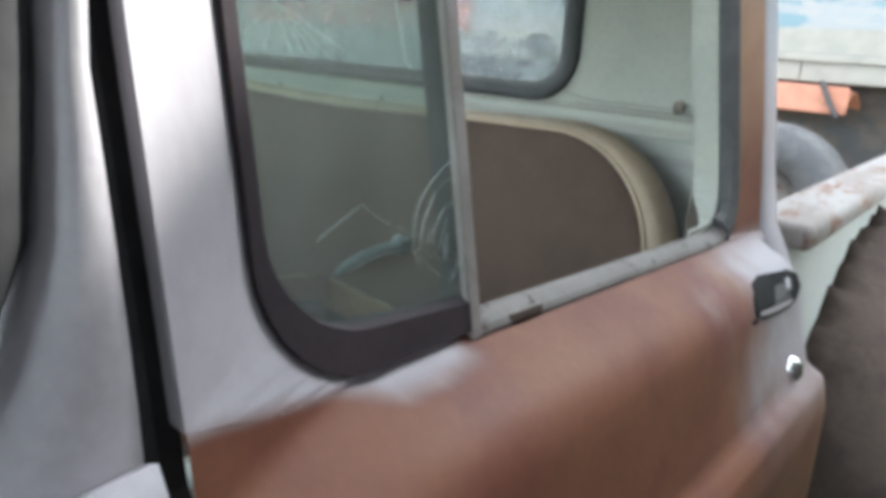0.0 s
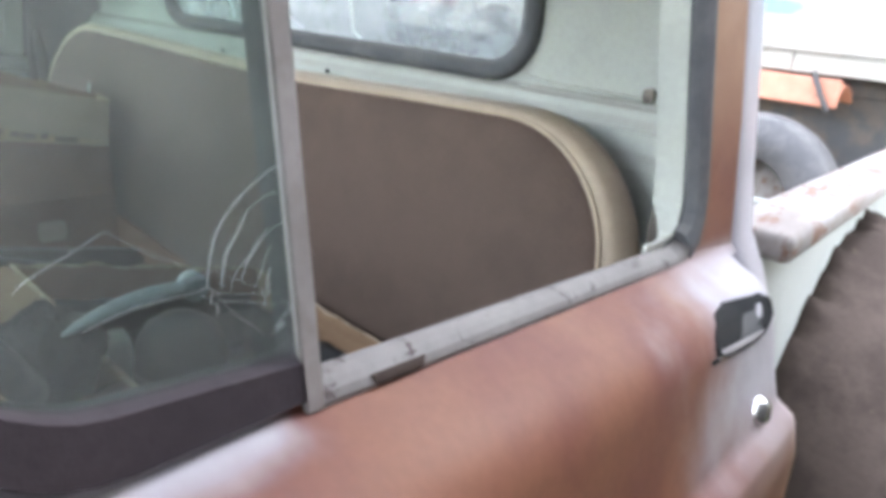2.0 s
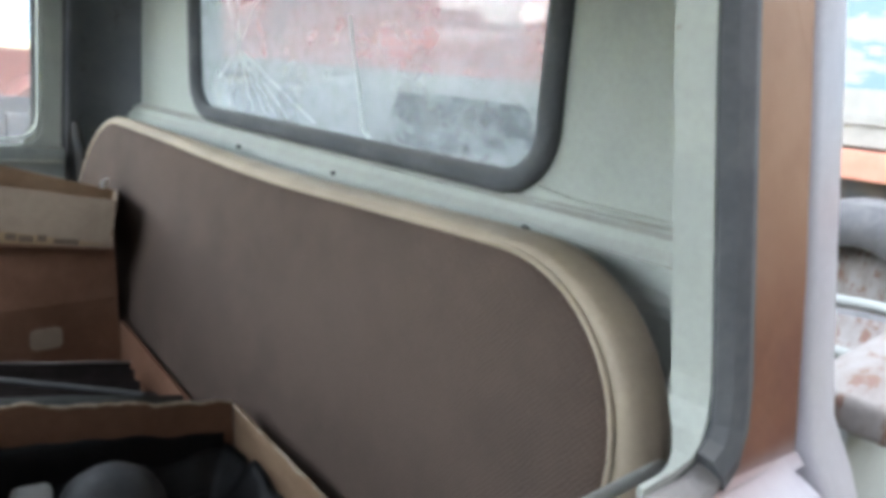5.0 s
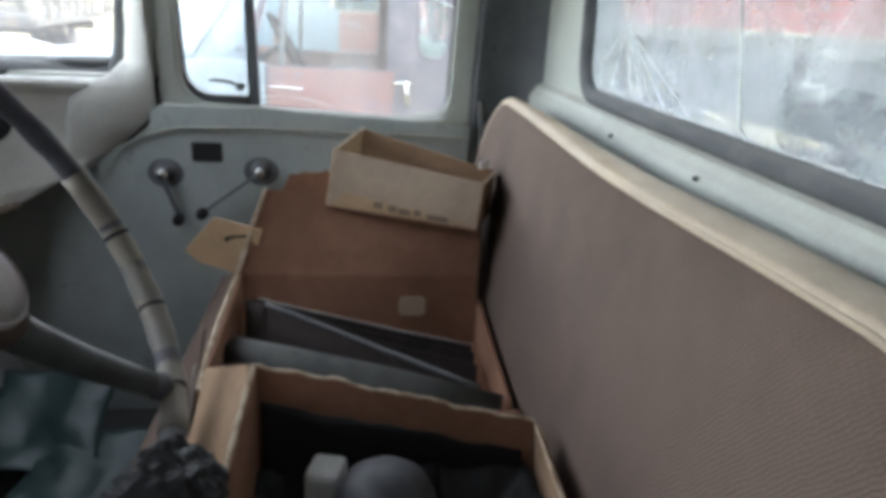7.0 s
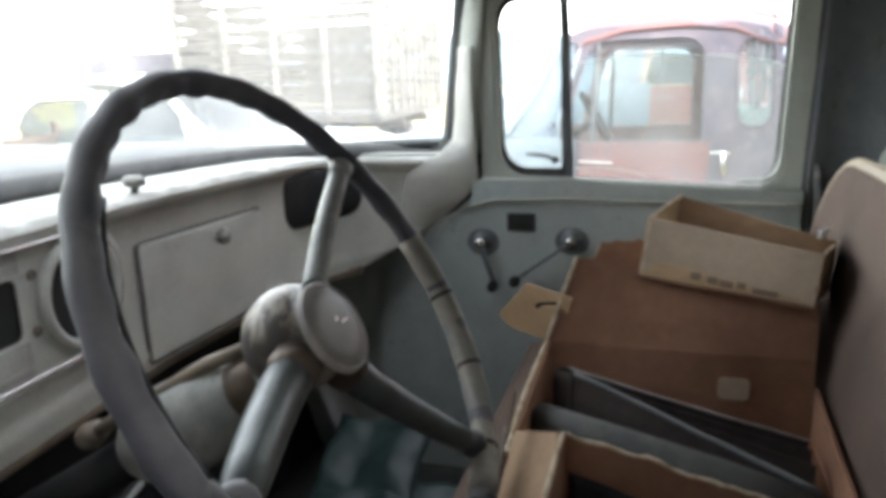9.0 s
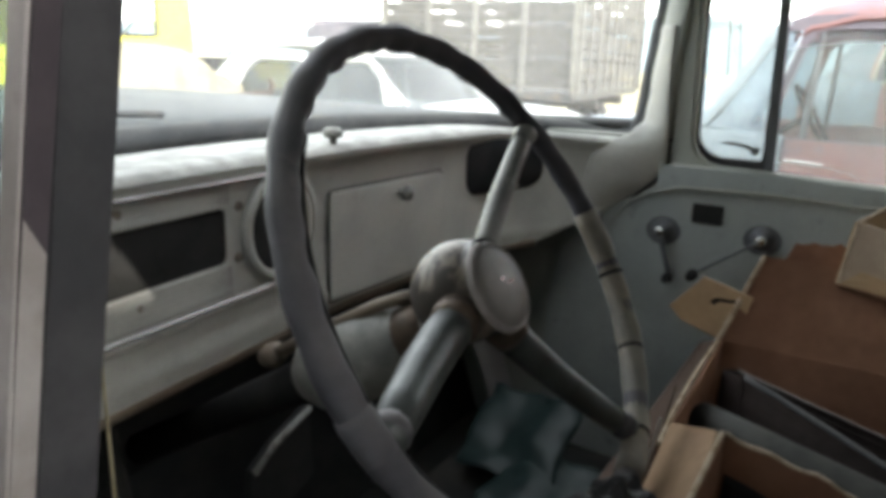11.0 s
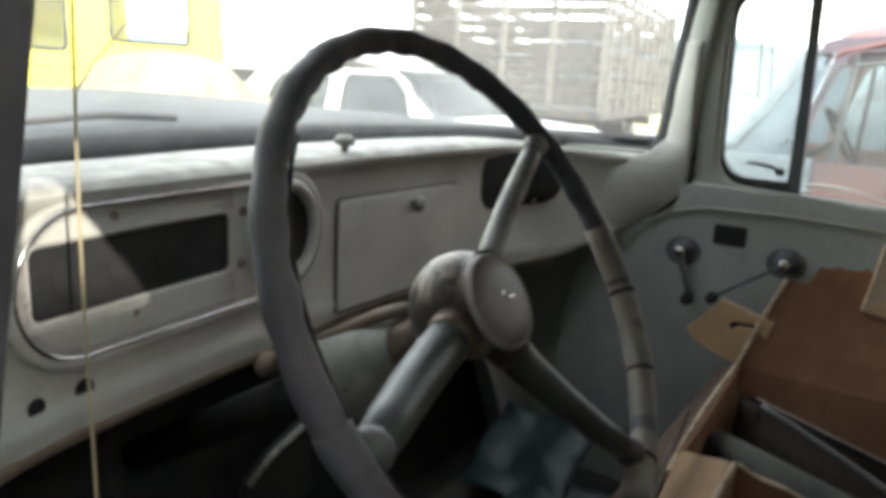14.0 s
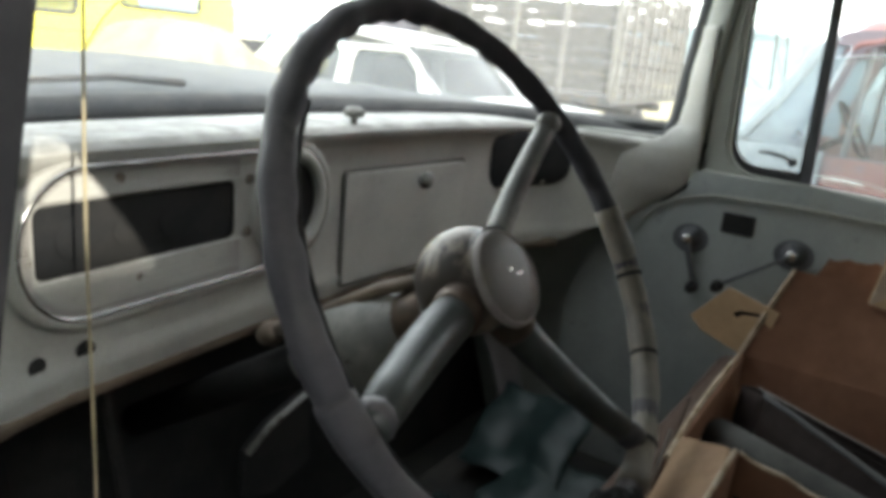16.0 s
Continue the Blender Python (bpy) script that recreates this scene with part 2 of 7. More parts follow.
# flat black; on holes, firewall and lower column it stands for darkness
M_BLACK = surface("black_void_shade_and_parts", (0.019, 0.020, 0.021), (0.029, 0.029, 0.028), scale=12, rough=0.85, bump=0.05, spec=0.1)
M_FLOOR = surface("dark_rubber_floor_mat", (0.034, 0.036, 0.034), (0.055, 0.053, 0.047), scale=7, rough=0.9, bump=0.3, spots=(0.12, 0.10, 0.08), spot_scale=9, spot_lo=0.62, spot_hi=0.75, spec=0.15)
M_FOLDER = surface("dark_grey_binder", (0.024, 0.019, 0.018), (0.040, 0.032, 0.030), scale=8, rough=0.8, bump=0.1, spec=0.1)
M_ROLL = surface("green_grey_rolled_mat", (0.043, 0.045, 0.043), (0.058, 0.060, 0.057), scale=9, rough=0.8, bump=0.15, spec=0.12, dust=(0.075, 0.075, 0.068))
M_PLASTIC = surface("blue_green_plastic_sheet", (0.022, 0.038, 0.037), (0.018, 0.031, 0.031), scale=4, rough=0.4, bump=0.05, spec=0.3)
M_LINER = surface("black_plastic_liner", (0.010, 0.010, 0.011), (0.016, 0.016, 0.016), scale=20, rough=0.5, bump=0.2, spec=0.22)
M_TAPE = surface("black_tape", (0.03, 0.03, 0.032), (0.05, 0.05, 0.05), scale=20, rough=0.55, bump=0.2)
M_CORD = surface("yellow_nylon_cord", (0.46, 0.40, 0.25), (0.38, 0.33, 0.21), scale=40, rough=0.7, bump=0.2)
M_BAR = surface("dull_worn_bar_metal", (0.34, 0.315, 0.30), (0.25, 0.225, 0.21), scale=18, rough=0.6, bump=0.1, spots=(0.17, 0.13, 0.105), spot_scale=22, spot_lo=0.58, spot_hi=0.7)
M_CRACK = surface("bright_glass_fracture", (0.74, 0.80, 0.78), rough=0.15, bump=0, spec=0.9)
M_BRASS = surface("tarnished_brass", (0.095, 0.068, 0.048), (0.058, 0.045, 0.034), scale=30, rough=0.45, metal=0.4, bump=0.1)
M_WHITEPL = surface("grey_white_plastic", (0.46, 0.46, 0.44), (0.36, 0.36, 0.345), scale=18, rough=0.4)
M_BED = surface("chalky_white_bed_paint", (0.30, 0.282, 0.265), (0.22, 0.19, 0.17), scale=9, rough=0.7, bump=0.2, spots=(0.19, 0.11, 0.08), spot_scale=17, spot_lo=0.52, spot_hi=0.60, stretch=(2.2, 0.7, 1))
M_BEDSIDE = surface("pale_green_bed_side", (0.36, 0.375, 0.345), (0.31, 0.325, 0.30), scale=4, rough=0.5, bump=0.05)
M_FENDER = surface("mud_caked_dark_fender", (0.068, 0.053, 0.045), (0.10, 0.078, 0.066), scale=9, rough=0.95, bump=0.5, grain=90, spec=0.05, spots=(0.10, 0.08, 0.065), spot_scale=30, spot_lo=0.6, spot_hi=0.7)
M_TYRE = surface("dusty_tyre_rubber", (0.095, 0.095, 0.10), (0.13, 0.128, 0.13), scale=12, rough=0.9, bump=0.2, spec=0.15, dust=(0.19, 0.185, 0.18))
M_ORANGE = surface("faded_orange_paint", (0.50, 0.225, 0.15), (0.43, 0.185, 0.12), scale=7, rough=0.5, spots=(0.16, 0.10, 0.07), spot_scale=6, spot_lo=0.58, spot_hi=0.66)
M_GRASS = surface("dry_grass_ground", (0.33, 0.285, 0.185), (0.25, 0.215, 0.135), scale=0.7, rough=0.95, bump=0.5, grain=30, spots=(0.20, 0.19, 0.10), spot_scale=3, spot_lo=0.5, spot_hi=0.7, spec=0.05)
M_BLADE = surface("green_grass_blade", (0.10, 0.15, 0.04), (0.22, 0.20, 0.08), scale=4, rough=0.8, bump=0, spec=0.1)
M_HILL = surface("haze_tinted_hills", (0.20, 0.24, 0.27), (0.15, 0.19, 0.20), scale=0.02, rough=1.0, bump=0, spec=0)
M_TRAILRED = surface("faded_red_boards", (0.42, 0.10, 0.075), (0.34, 0.085, 0.07), scale=3, rough=0.6, spots=(0.5, 0.3, 0.25), spot_scale=9, spot_lo=0.6, spot_hi=0.7, stretch=(0.3, 1, 4))
M_TRAILBLUE = surface("peeling_blue_white_paint", (0.25, 0.262, 0.268), (0.135, 0.205, 0.24), scale=3.2, lo=0.47, hi=0.53, rough=0.6, spots=(0.275, 0.275, 0.27), spot_scale=9, spot_lo=0.55, spot_hi=0.58, stretch=(0.7, 1, 3))
M_TRAILALU = surface("cream_riveted_metal", (0.275, 0.262, 0.232), (0.23, 0.22, 0.195), scale=6, rough=0.45, bump=0.05)
M_NRED = surface("sun_faded_red_truck_paint", (0.205, 0.108, 0.102), (0.185, 0.115, 0.113), scale=3, rough=0.5, spots=(0.15, 0.12, 0.135), spot_scale=4, spot_lo=0.50, spot_hi=0.64)
M_NDARK = surface("dark_weathered_truck_paint", (0.095, 0.088, 0.104), (0.130, 0.112, 0.124), scale=5, rough=0.55, bump=0.05, spots=(0.18, 0.16, 0.17), spot_scale=9, spot_lo=0.58, spot_hi=0.68)
M_NRED2 = surface("bright_red_truck_paint", (0.29, 0.115, 0.10), (0.25, 0.105, 0.092), scale=3, rough=0.45)
M_CREAM = surface("cream_car_paint", (0.66, 0.60, 0.45), (0.58, 0.52, 0.4), scale=4, rough=0.5)
M_SEDAN = surface("white_car_paint", (0.52, 0.53, 0.53), (0.44, 0.45, 0.45), scale=4, rough=0.35)
M_HOOD = surface("dull_grey_hood_paint", (0.105, 0.11, 0.112), (0.080, 0.084, 0.086), scale=3, rough=0.75, bump=0.05, spots=(0.14, 0.135, 0.13), spot_scale=8, spot_lo=0.58, spot_hi=0.7, spec=0.15)
M_NBLUE = surface("pale_blue_grey_truck_paint", (0.27, 0.31, 0.35), (0.21, 0.245, 0.28), scale=4, rough=0.5, bump=0.04, spots=(0.18, 0.17, 0.18), spot_scale=9, spot_lo=0.6, spot_hi=0.7)
M_BENCH = surface("green_grey_bench_cloth", (0.22, 0.27, 0.24), (0.17, 0.21, 0.19), scale=6, rough=0.9, bump=0.2, spec=0.1)
M_YELLOW = surface("yellow_truck_paint", (0.66, 0.60, 0.085), (0.58, 0.53, 0.08), scale=3, rough=0.45)
M_WOOD = surface("weathered_grey_boards", (0.090, 0.086, 0.080), (0.058, 0.055, 0.051), scale=5, rough=0.85, bump=0.3, stretch=(1, 1, 6))
M_STAKE = surface("pale_stake_wood", (0.155, 0.150, 0.138), (0.115, 0.110, 0.102), scale=5, rough=0.85, bump=0.2, spec=0.15)
M_STEEL = surface("dark_steel", (0.06, 0.062, 0.065), (0.10, 0.085, 0.07), scale=8, rough=0.6, metal=0.3)
M_TARP = surface("cream_canvas_cover", (0.26, 0.235, 0.175), (0.21, 0.19, 0.145), scale=6, rough=0.95, bump=0.4, spec=0.05)
M_INNER = surface("dull_door_lining", (0.315, 0.345, 0.335), (0.265, 0.295, 0.287), scale=5, rough=0.7, bump=0.08, spots=(0.20, 0.22, 0.215), spot_scale=14, spot_lo=0.60, spot_hi=0.72)
G_CLEAR = glass("side_glass", dust=0.13)
G_VENT = glass("tinted_vent_glass", tint=(0.68, 0.77, 0.73), dust=0.13)
G_SHIELD = glass("dusty_windshield_glass", dust=0.24, dust_col=(0.70, 0.70, 0.68), scale=3)
G_REAR = glass("streaked_rear_glass", tint=(0.80, 0.84, 0.83), dust=0.58, dust_col=(0.44, 0.47, 0.48), scale=7, lo=0.3, hi=0.65, least=0.4)
# here the film's pale blue paints in the reflected sky
G_SKYGLASS = glass("pale_blue_sky_sheen_glass", tint=(0.84, 0.88, 0.90), dust=0.55, dust_col=(0.36, 0.41, 0.46), scale=4, lo=0.2, hi=0.6, least=0.55)
M_TANROD = surface("tan_worn_rod", (0.155, 0.12, 0.085), (0.11, 0.088, 0.066), scale=18, rough=0.6, bump=0.1, spots=(0.09, 0.075, 0.06), spot_scale=20, spot_lo=0.6, spot_hi=0.7)
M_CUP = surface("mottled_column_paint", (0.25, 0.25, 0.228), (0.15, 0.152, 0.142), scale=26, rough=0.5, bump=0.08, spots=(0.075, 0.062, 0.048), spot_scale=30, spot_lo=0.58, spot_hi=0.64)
M_LATCH = surface("blue_grey_latch_metal", (0.165, 0.185, 0.21), (0.13, 0.145, 0.165), scale=30, rough=0.4, bump=0.05, spec=0.4)
M_CORNER = surface("dark_metal_and_corner_shade", (0.085, 0.092, 0.10), (0.12, 0.125, 0.13), scale=6, rough=0.7, bump=0.08, spots=(0.06, 0.055, 0.05), spot_scale=14, spot_lo=0.58, spot_hi=0.7)
G_SMEAR = glass("caked_dirt_film", tint=(0.97, 0.98, 0.98), dust=0.5, dust_col=(0.17, 0.19, 0.195), scale=16, lo=0.46, hi=0.66, least=0.0, stretch=(1, 1, 1.8))
G_DARK = glass("dark_sedan_glass", tint=(0.36, 0.41, 0.43), dust=0.14, dust_col=(0.5, 0.52, 0.52))
G_FAR = glass("far_car_glass", tint=(0.88, 0.91, 0.91), dust=0.06)

# ---- mesh helpers ----
from mathutils.geometry import tessellate_polygon

ORIGIN = {}


def thing(name, at, label, category, group="", kind=""):
    ob = new(name)
    ob.location = at
    ORIGIN[ob.name] = Vector(at)
    return tagged(ob, label, category, group, kind)


def part(name, bm, mat, parent=None, label="", smooth=False):
    """One mesh object from a bmesh in world metres, under its thing or part."""
    at = ORIGIN[parent.name] if parent else Vector((0, 0, 0))
    if at.length:
        bmesh.ops.translate(bm, verts=bm.verts, vec=-at)
    bmesh.ops.recalc_face_normals(bm, faces=bm.faces)
    me = bpy.data.meshes.new(name)
    bm.to_mesh(me)
    bm.free()
    me.materials.append(mat)
    if smooth:
        me.shade_auto_smooth(angle=radians(40)) if hasattr(me, "shade_auto_smooth") else me.shade_smooth()
    ob = new(name, me)
    if parent:
        ob.parent = parent
    ORIGIN[ob.name] = at
    return tagged(ob, label)


def single(name, bm, mat, label, category, group="", kind="", smooth=False):
    ob = part(name, bm, mat, None, "", smooth)
    return tagged(ob, label, category, group, kind)


def add_mesh(bm, verts, faces):
    vs = [bm.verts.new(v) for v in verts]
    for f in faces:
        if len(set(f)) > 2:
            try:
                bm.faces.new([vs[i] for i in f])
            except ValueError:
                pass
    return vs


def box(bm, lo, hi, m=None, bevel=0.0):
    r = bmesh.ops.create_cube(bm, size=1.0)
    c = [(a + b) / 2 for a, b in zip(lo, hi)]
    s = [max(1e-4, b - a) for a, b in zip(lo, hi)]
    vs = r["verts"]
    bmesh.ops.transform(bm, matrix=Matrix.Translation(c) @ Matrix.Diagonal((*s, 1)), verts=vs)
    if bevel:
        es = list({e for v in vs for e in v.link_edges})
        vs = list({v for f in bmesh.ops.bevel(bm, geom=es, offset=bevel, segments=2, profile=0.5, affect="EDGES")["faces"] for v in f.verts} | {v for v in vs if v.is_valid})
    if m is not None:
        bmesh.ops.transform(bm, matrix=m, verts=vs)
    return vs


def rrect(u0, u1, v0, v1, r, n=7):
    """A rounded rectangle as a loop of (u, v); r: one radius or four (u0v0, u1v0, u1v1, u0v1)."""
    rs = r if isinstance(r, (tuple, list)) else (r,) * 4
    out = []
    for (cu, cv, a0), rr in zip(((u0, v0, 180), (u1, v0, 270), (u1, v1, 0), (u0, v1, 90)), rs):
        cu += rr if cu == u0 else -rr
        cv += rr if cv == v0 else -rr
        for i in range(n + 1):
            a = radians(a0 + 90 * i / n)
            out.append((cu + rr * math.cos(a), cv + rr * math.sin(a)))
    return out


def plate(bm, loops, fn, w0, w1):
    """A sheet with holes: loops of (u, v), the first the outline; fn(u, v, w) gives the place; w0 to w1 its thickness."""
    tri = tessellate_polygon([[Vector((u, v, 0)) for u, v in lp] for lp in loops])
    flat = [p for lp in loops for p in lp]
    n = len(flat)
    verts = [fn(u, v, w0) for u, v in flat] + [fn(u, v, w1) for u, v in flat]
    faces = [tuple(t) for t in tri] + [tuple(n + i for i in reversed(t)) for t in tri]
    k = 0
    for lp in loops:
        c = len(lp)
        for i in range(c):
            a, b = k + i, k + (i + 1) % c
            faces.append((a, b, n + b, n + a))
        k += c
    add_mesh(bm, verts, faces)


def tube(bm, pts, r, n=10, closed=False, flat=1.0, up=None):
    """A round or flattened bar along points; r: one radius or one for each point."""
    pts = [Vector(p) for p in pts]
    k = len(pts)
    rs = r if isinstance(r, (list, tuple)) else [r] * k
    rings = []
    ref = Vector(up) if up else None
    for i, p in enumerate(pts):
        a = pts[(i - 1) % k] if (closed or i) else p
        b = pts[(i + 1) % k] if (closed or i < k - 1) else p
        d = (b - a).normalized()
        if ref is None:
            ref = Vector((0, 0, 1)) if abs(d.z) < 0.9 else Vector((1, 0, 0))
        s = d.cross(ref).normalized()
        t = s.cross(d).normalized()
        if up is None:
            ref = t
        rings.append([bm.verts.new(p + rs[i] * (math.cos(2 * math.pi * j / n) * s + flat * math.sin(2 * math.pi * j / n) * t)) for j in range(n)])
    for i in range(k if closed else k - 1):
        q, w = rings[i], rings[(i + 1) % k]
        for j in range(n):
            bm.faces.new((q[j], q[(j + 1) % n], w[(j + 1) % n], w[j]))
    if not closed:
        bm.faces.new(rings[0][::-1])
        bm.faces.new(rings[-1])


def lathe(bm, prof, m, n=32):
    """A turned form: (radius, height) pairs about the z axis of m."""
    rings = []
    for r, h in prof:
        if r < 1e-5:
            rings.append([bm.verts.new(m @ Vector((0, 0, h)))])
        else:
            rings.append([bm.verts.new(m @ Vector((r * math.cos(2 * math.pi * j / n), r * math.sin(2 * math.pi * j / n), h))) for j in range(n)])
    for q, w in zip(rings, rings[1:]):
        for j in range(n):
            a, b, c, d = q[j % len(q)], q[(j + 1) % len(q)], w[(j + 1) % len(w)], w[j % len(w)]
            f = []
            for v in (a, b, c, d):
                if v not in f:
                    f.append(v)
            if len(f) > 2:
                bm.faces.new(f)


def sheet(bm, fn, nu, nv, thick=0.0, nfn=None):
    """A grid surface fn(a, b) for a, b in 0..1; thick: offset of the back along nfn(a, b) or by its own normal."""
    g = [[Vector(fn(i / nu, j / nv)) for j in range(nv + 1)] for i in range(nu + 1)]
    vs = [[bm.verts.new(p) for p in row] for row in g]
    for i in range(nu):
        for j in range(nv):
            bm.faces.new((vs[i][j], vs[i + 1][j], vs[i + 1][j + 1], vs[i][j + 1]))
    if thick:
        bk = []
        for i in range(nu + 1):
            row = []
            for j in range(nv + 1):
                du = g[min(i + 1, nu)][j] - g[max(i - 1, 0)][j]
                dv = g[i][min(j + 1, nv)] - g[i][max(j - 1, 0)]
                nn = du.cross(dv).normalized() if nfn is None else Vector(nfn(i / nu, j / nv))
                row.append(bm.verts.new(g[i][j] - thick * nn))
            bk.append(row)
        for i in range(nu):
            for j in range(nv):
                bm.faces.new((bk[i][j], bk[i][j + 1], bk[i + 1][j + 1], bk[i + 1][j]))
        for i in range(nu):
            bm.faces.new((vs[i][0], bk[i][0], bk[i + 1][0], vs[i + 1][0]))
            bm.faces.new((vs[i][nv], vs[i + 1][nv], bk[i + 1][nv], bk[i][nv]))
        for j in range(nv):
            bm.faces.new((vs[0][j], vs[0][j + 1], bk[0][j + 1], bk[0][j]))
            bm.faces.new((vs[nu][j], bk[nu][j], bk[nu][j + 1], vs[nu][j + 1]))


def lerp_list(tab, x):
    """Piecewise linear: tab of (x, y)."""
    if x <= tab[0][0]:
        return tab[0][1]
    for (a, p), (b, q) in zip(tab, tab[1:]):
        if x <= b:
            return p + (q - p) * (x - a) / (b - a)
    return tab[-1][1]


def smooth_list(tab, x):
    """Like lerp_list, eased."""
    if x <= tab[0][0]:
        return tab[0][1]
    for (a, p), (b, q) in zip(tab, tab[1:]):
        if x <= b:
            k = (x - a) / (b - a)
            return p + (q - p) * k * k * (3 - 2 * k)
    return tab[-1][1]


# ---- the old pickup: cab ----
W = 1.46                      # between the two window planes at the sill
SILL = 1.25
LEAN = 0.17                   # the sides lean in above the sill
truck = thing("pickup_truck", (0.73, 0.0, 0.0), "old pickup truck in red oxide and grey primer with cracked glass", "pickup truck")


def drop(y, z):
    """The belt line falls a little towards the rear."""
    return 0.045 * min(0.0, y) * max(0.0, min(1.0, (1.45 - z) / 0.17)) * max(0.0, min(1.0, (z - 1.05) / 0.15))


def side(s):
    """Place from (u, y, z): u inward from the window plane of side s (0 driver, 1 passenger)."""
    def f(u, y, z):
        z = z + drop(y, z)
        x = u + LEAN * max(0.0, z - SILL)
        return Vector((x if s == 0 else W - x, y, z))
    return f


def win_loop(s, g=0.0):
    """The window opening of a door, shrunk by g."""
    f, lo = (0.135, 1.2535) if s == 0 else (0.160, 1.246)
    return rrect((-0.412 if s == 0 else -0.398) + g, f - g, lo + g, 1.62 - g, (0.046 - g, 0.062 - g, 0.05 - g, 0.05 - g), 8)


DOOR_PROFILE = [(0.55, -0.075), (0.75, -0.088), (0.98, -0.108), (1.08, -0.106), (1.111, -0.099), (1.119, -0.083), (1.16, -0.072), (1.19, -0.066), (1.211, -0.0605), (1.224, -0.0515), (1.232, -0.040), (1.238, -0.027), (1.243, -0.015), (1.248, -0.004), (1.25, 0.001)]
BELT = [(-0.44, 1.2505), (0.083, 1.2505), (0.12, 1.256), (0.145, 1.262), (0.165, 1.270), (0.184, 1.277)]   # lower edge of the window frame


def swell(y):
    """The frame of the driver's door swells outward towards its front edge."""
    return -0.030 * max(0.0, min(1.0, (y - 0.083) / 0.101)) ** 1.3 - 0.006 * max(0.0, min(1.0, (-0.412 - y) / 0.06))


def door(s):
    F = side(s)
    name = "door"
    bm = bmesh.new()
    if s == 0:
        hole = win_loop(s)
        outline = BELT[1:] + [(0.184, 1.32), (0.184, 1.40), (0.180, 1.50), (0.175, 1.60), (0.14, 1.655), (-0.42, 1.655), (-0.474, 1.63), (-0.474, 1.45), (-0.474, 1.35), (-0.474, 1.2505), (-0.398, 1.2505)]
        plate(bm, [outline, hole], lambda y, z, w: F(w + (0.0 if (y, z) in hole else swell(y)), y, z), 0.0, 0.010)
    else:
        outline = rrect(-0.432, 0.194, 1.240, 1.655, (0.004, 0.004, 0.05, 0.05), 5)
        plate(bm, [outline, win_loop(s)], lambda y, z, w: F(w, y, z), -0.012, 0.036)
    d = part(name, bm, M_RED if s == 0 else M_CAB, truck, "sanded door with its window wound down" if s == 0 else "grey-green painted door seen from inside")
    # outer skin
    bm = bmesh.new()

    def skin(a, b):
        yf = 0.184 if s == 0 else 0.194
        y = yf - (yf + (0.432 if s == 1 else 0.476)) * a
        z = 0.55 + ((lerp_list(BELT, y) if s == 0 else 1.25) - 0.55) * b ** 0.8
        u = lerp_list(DOOR_PROFILE, min(z, 1.25))
        if s == 0:
            e = swell(y) - 0.0004
            h = max(0.0, 0.012 - abs(u - e)) / 0.012
            u = min(u, e) - 0.0022 * h * h * (1 - b ** 12)
        roll = max(0.0, ((-0.40 if s == 1 else -0.444) - y) / 0.032)
        u += 0.02 * roll * roll if z < 1.24 else 0
        return F(u, y, z)
    sheet(bm, skin, 44, 90)
    part("outer_skin", bm, M_RED if s == 0 else M_PRIMER, d, smooth=True)
    # inner lining with an arched recess
    bm = bmesh.new()

    def lining(a, b):
        z = 0.56 + (0.688 if s == 1 else 0.645) * b
        yf = smooth_list([(0.9, 0.44), (1.02, 0.42), (1.13, 0.32), (1.21, 0.215), (1.27, 0.194)], z) if s == 1 else 0.194
        y = yf - (yf + 0.432) * a
        arch = smooth_list([(-0.44, 1.223), (-0.05, 1.210), (0.16, 1.205), (0.22, 1.19), (0.27, 1.165), (0.31, 1.10)], y)
        step = clampf((arch - z) / 0.012)
        return F(0.047 + 0.006 * (1 - step) + 0.004, y, z)
    sheet(bm, lining, 40, 60)
    part("door_lining", bm, M_INNER, d, smooth=True)
    bm = bmesh.new()
    path = []
    for i in range(41):
        y = -0.43 + (0.62 if s == 0 else 0.735) * i / 40
        path.append(F(0.056, y, smooth_list([(-0.44, 1.223), (-0.05, 1.210), (0.16, 1.205), (0.22, 1.19), (0.27, 1.165), (0.31, 1.10)], y)))
    tube(bm, path, [0.0042 if i < 30 or s == 0 else 0.0042 - 0.0025 * (i - 30) / 10 for i in range(41)], 8)
    part("arch_bead", bm, M_CAB, d, smooth=True)
    # inner sill ledge and upper roll
    bm = bmesh.new()
    tube(bm, [F(0.045, y, 1.241 if s == 1 else 1.203) for y in (-0.43, 0.19)], 0.011, 12)
    part("inner_sill", bm, M_CAB, d, smooth=True)
    # jamb round the opening, in light paint
    bm = bmesh.new()
    rear_run = [(-0.391, 1.61), (-0.391, 1.45), (-0.391, 1.305), (-0.388, 1.288), (-0.380, 1.275), (-0.368, 1.2655), (-0.352, 1.2620), (-0.320, 1.2605)]
    def channel(a, b):
        k = a * (len(rear_run) - 1)
        i = min(int(k), len(rear_run) - 2)
        y = rear_run[i][0] + (rear_run[i + 1][0] - rear_run[i][0]) * (k - i)
        z = rear_run[i][1] + (rear_run[i + 1][1] - rear_run[i][1]) * (k - i)
        return F(0.008 + 0.024 * b * (1 - 0.85 * clampf((a - 0.45) / 0.45)), y, z)
    sheet(bm, channel, 36, 3, 0.005)
    if s == 1:
        plate(bm, [win_loop(s, 0.0005), win_loop(s, 0.006)], lambda y, z, w: F(w, y, z), 0.011, 0.031)
    part("window_channel", bm, M_JAMB if s == 0 else M_CAB, d, "pale painted window channel")
    # rubber run of the glass, along the rear of the opening
    bm = bmesh.new()
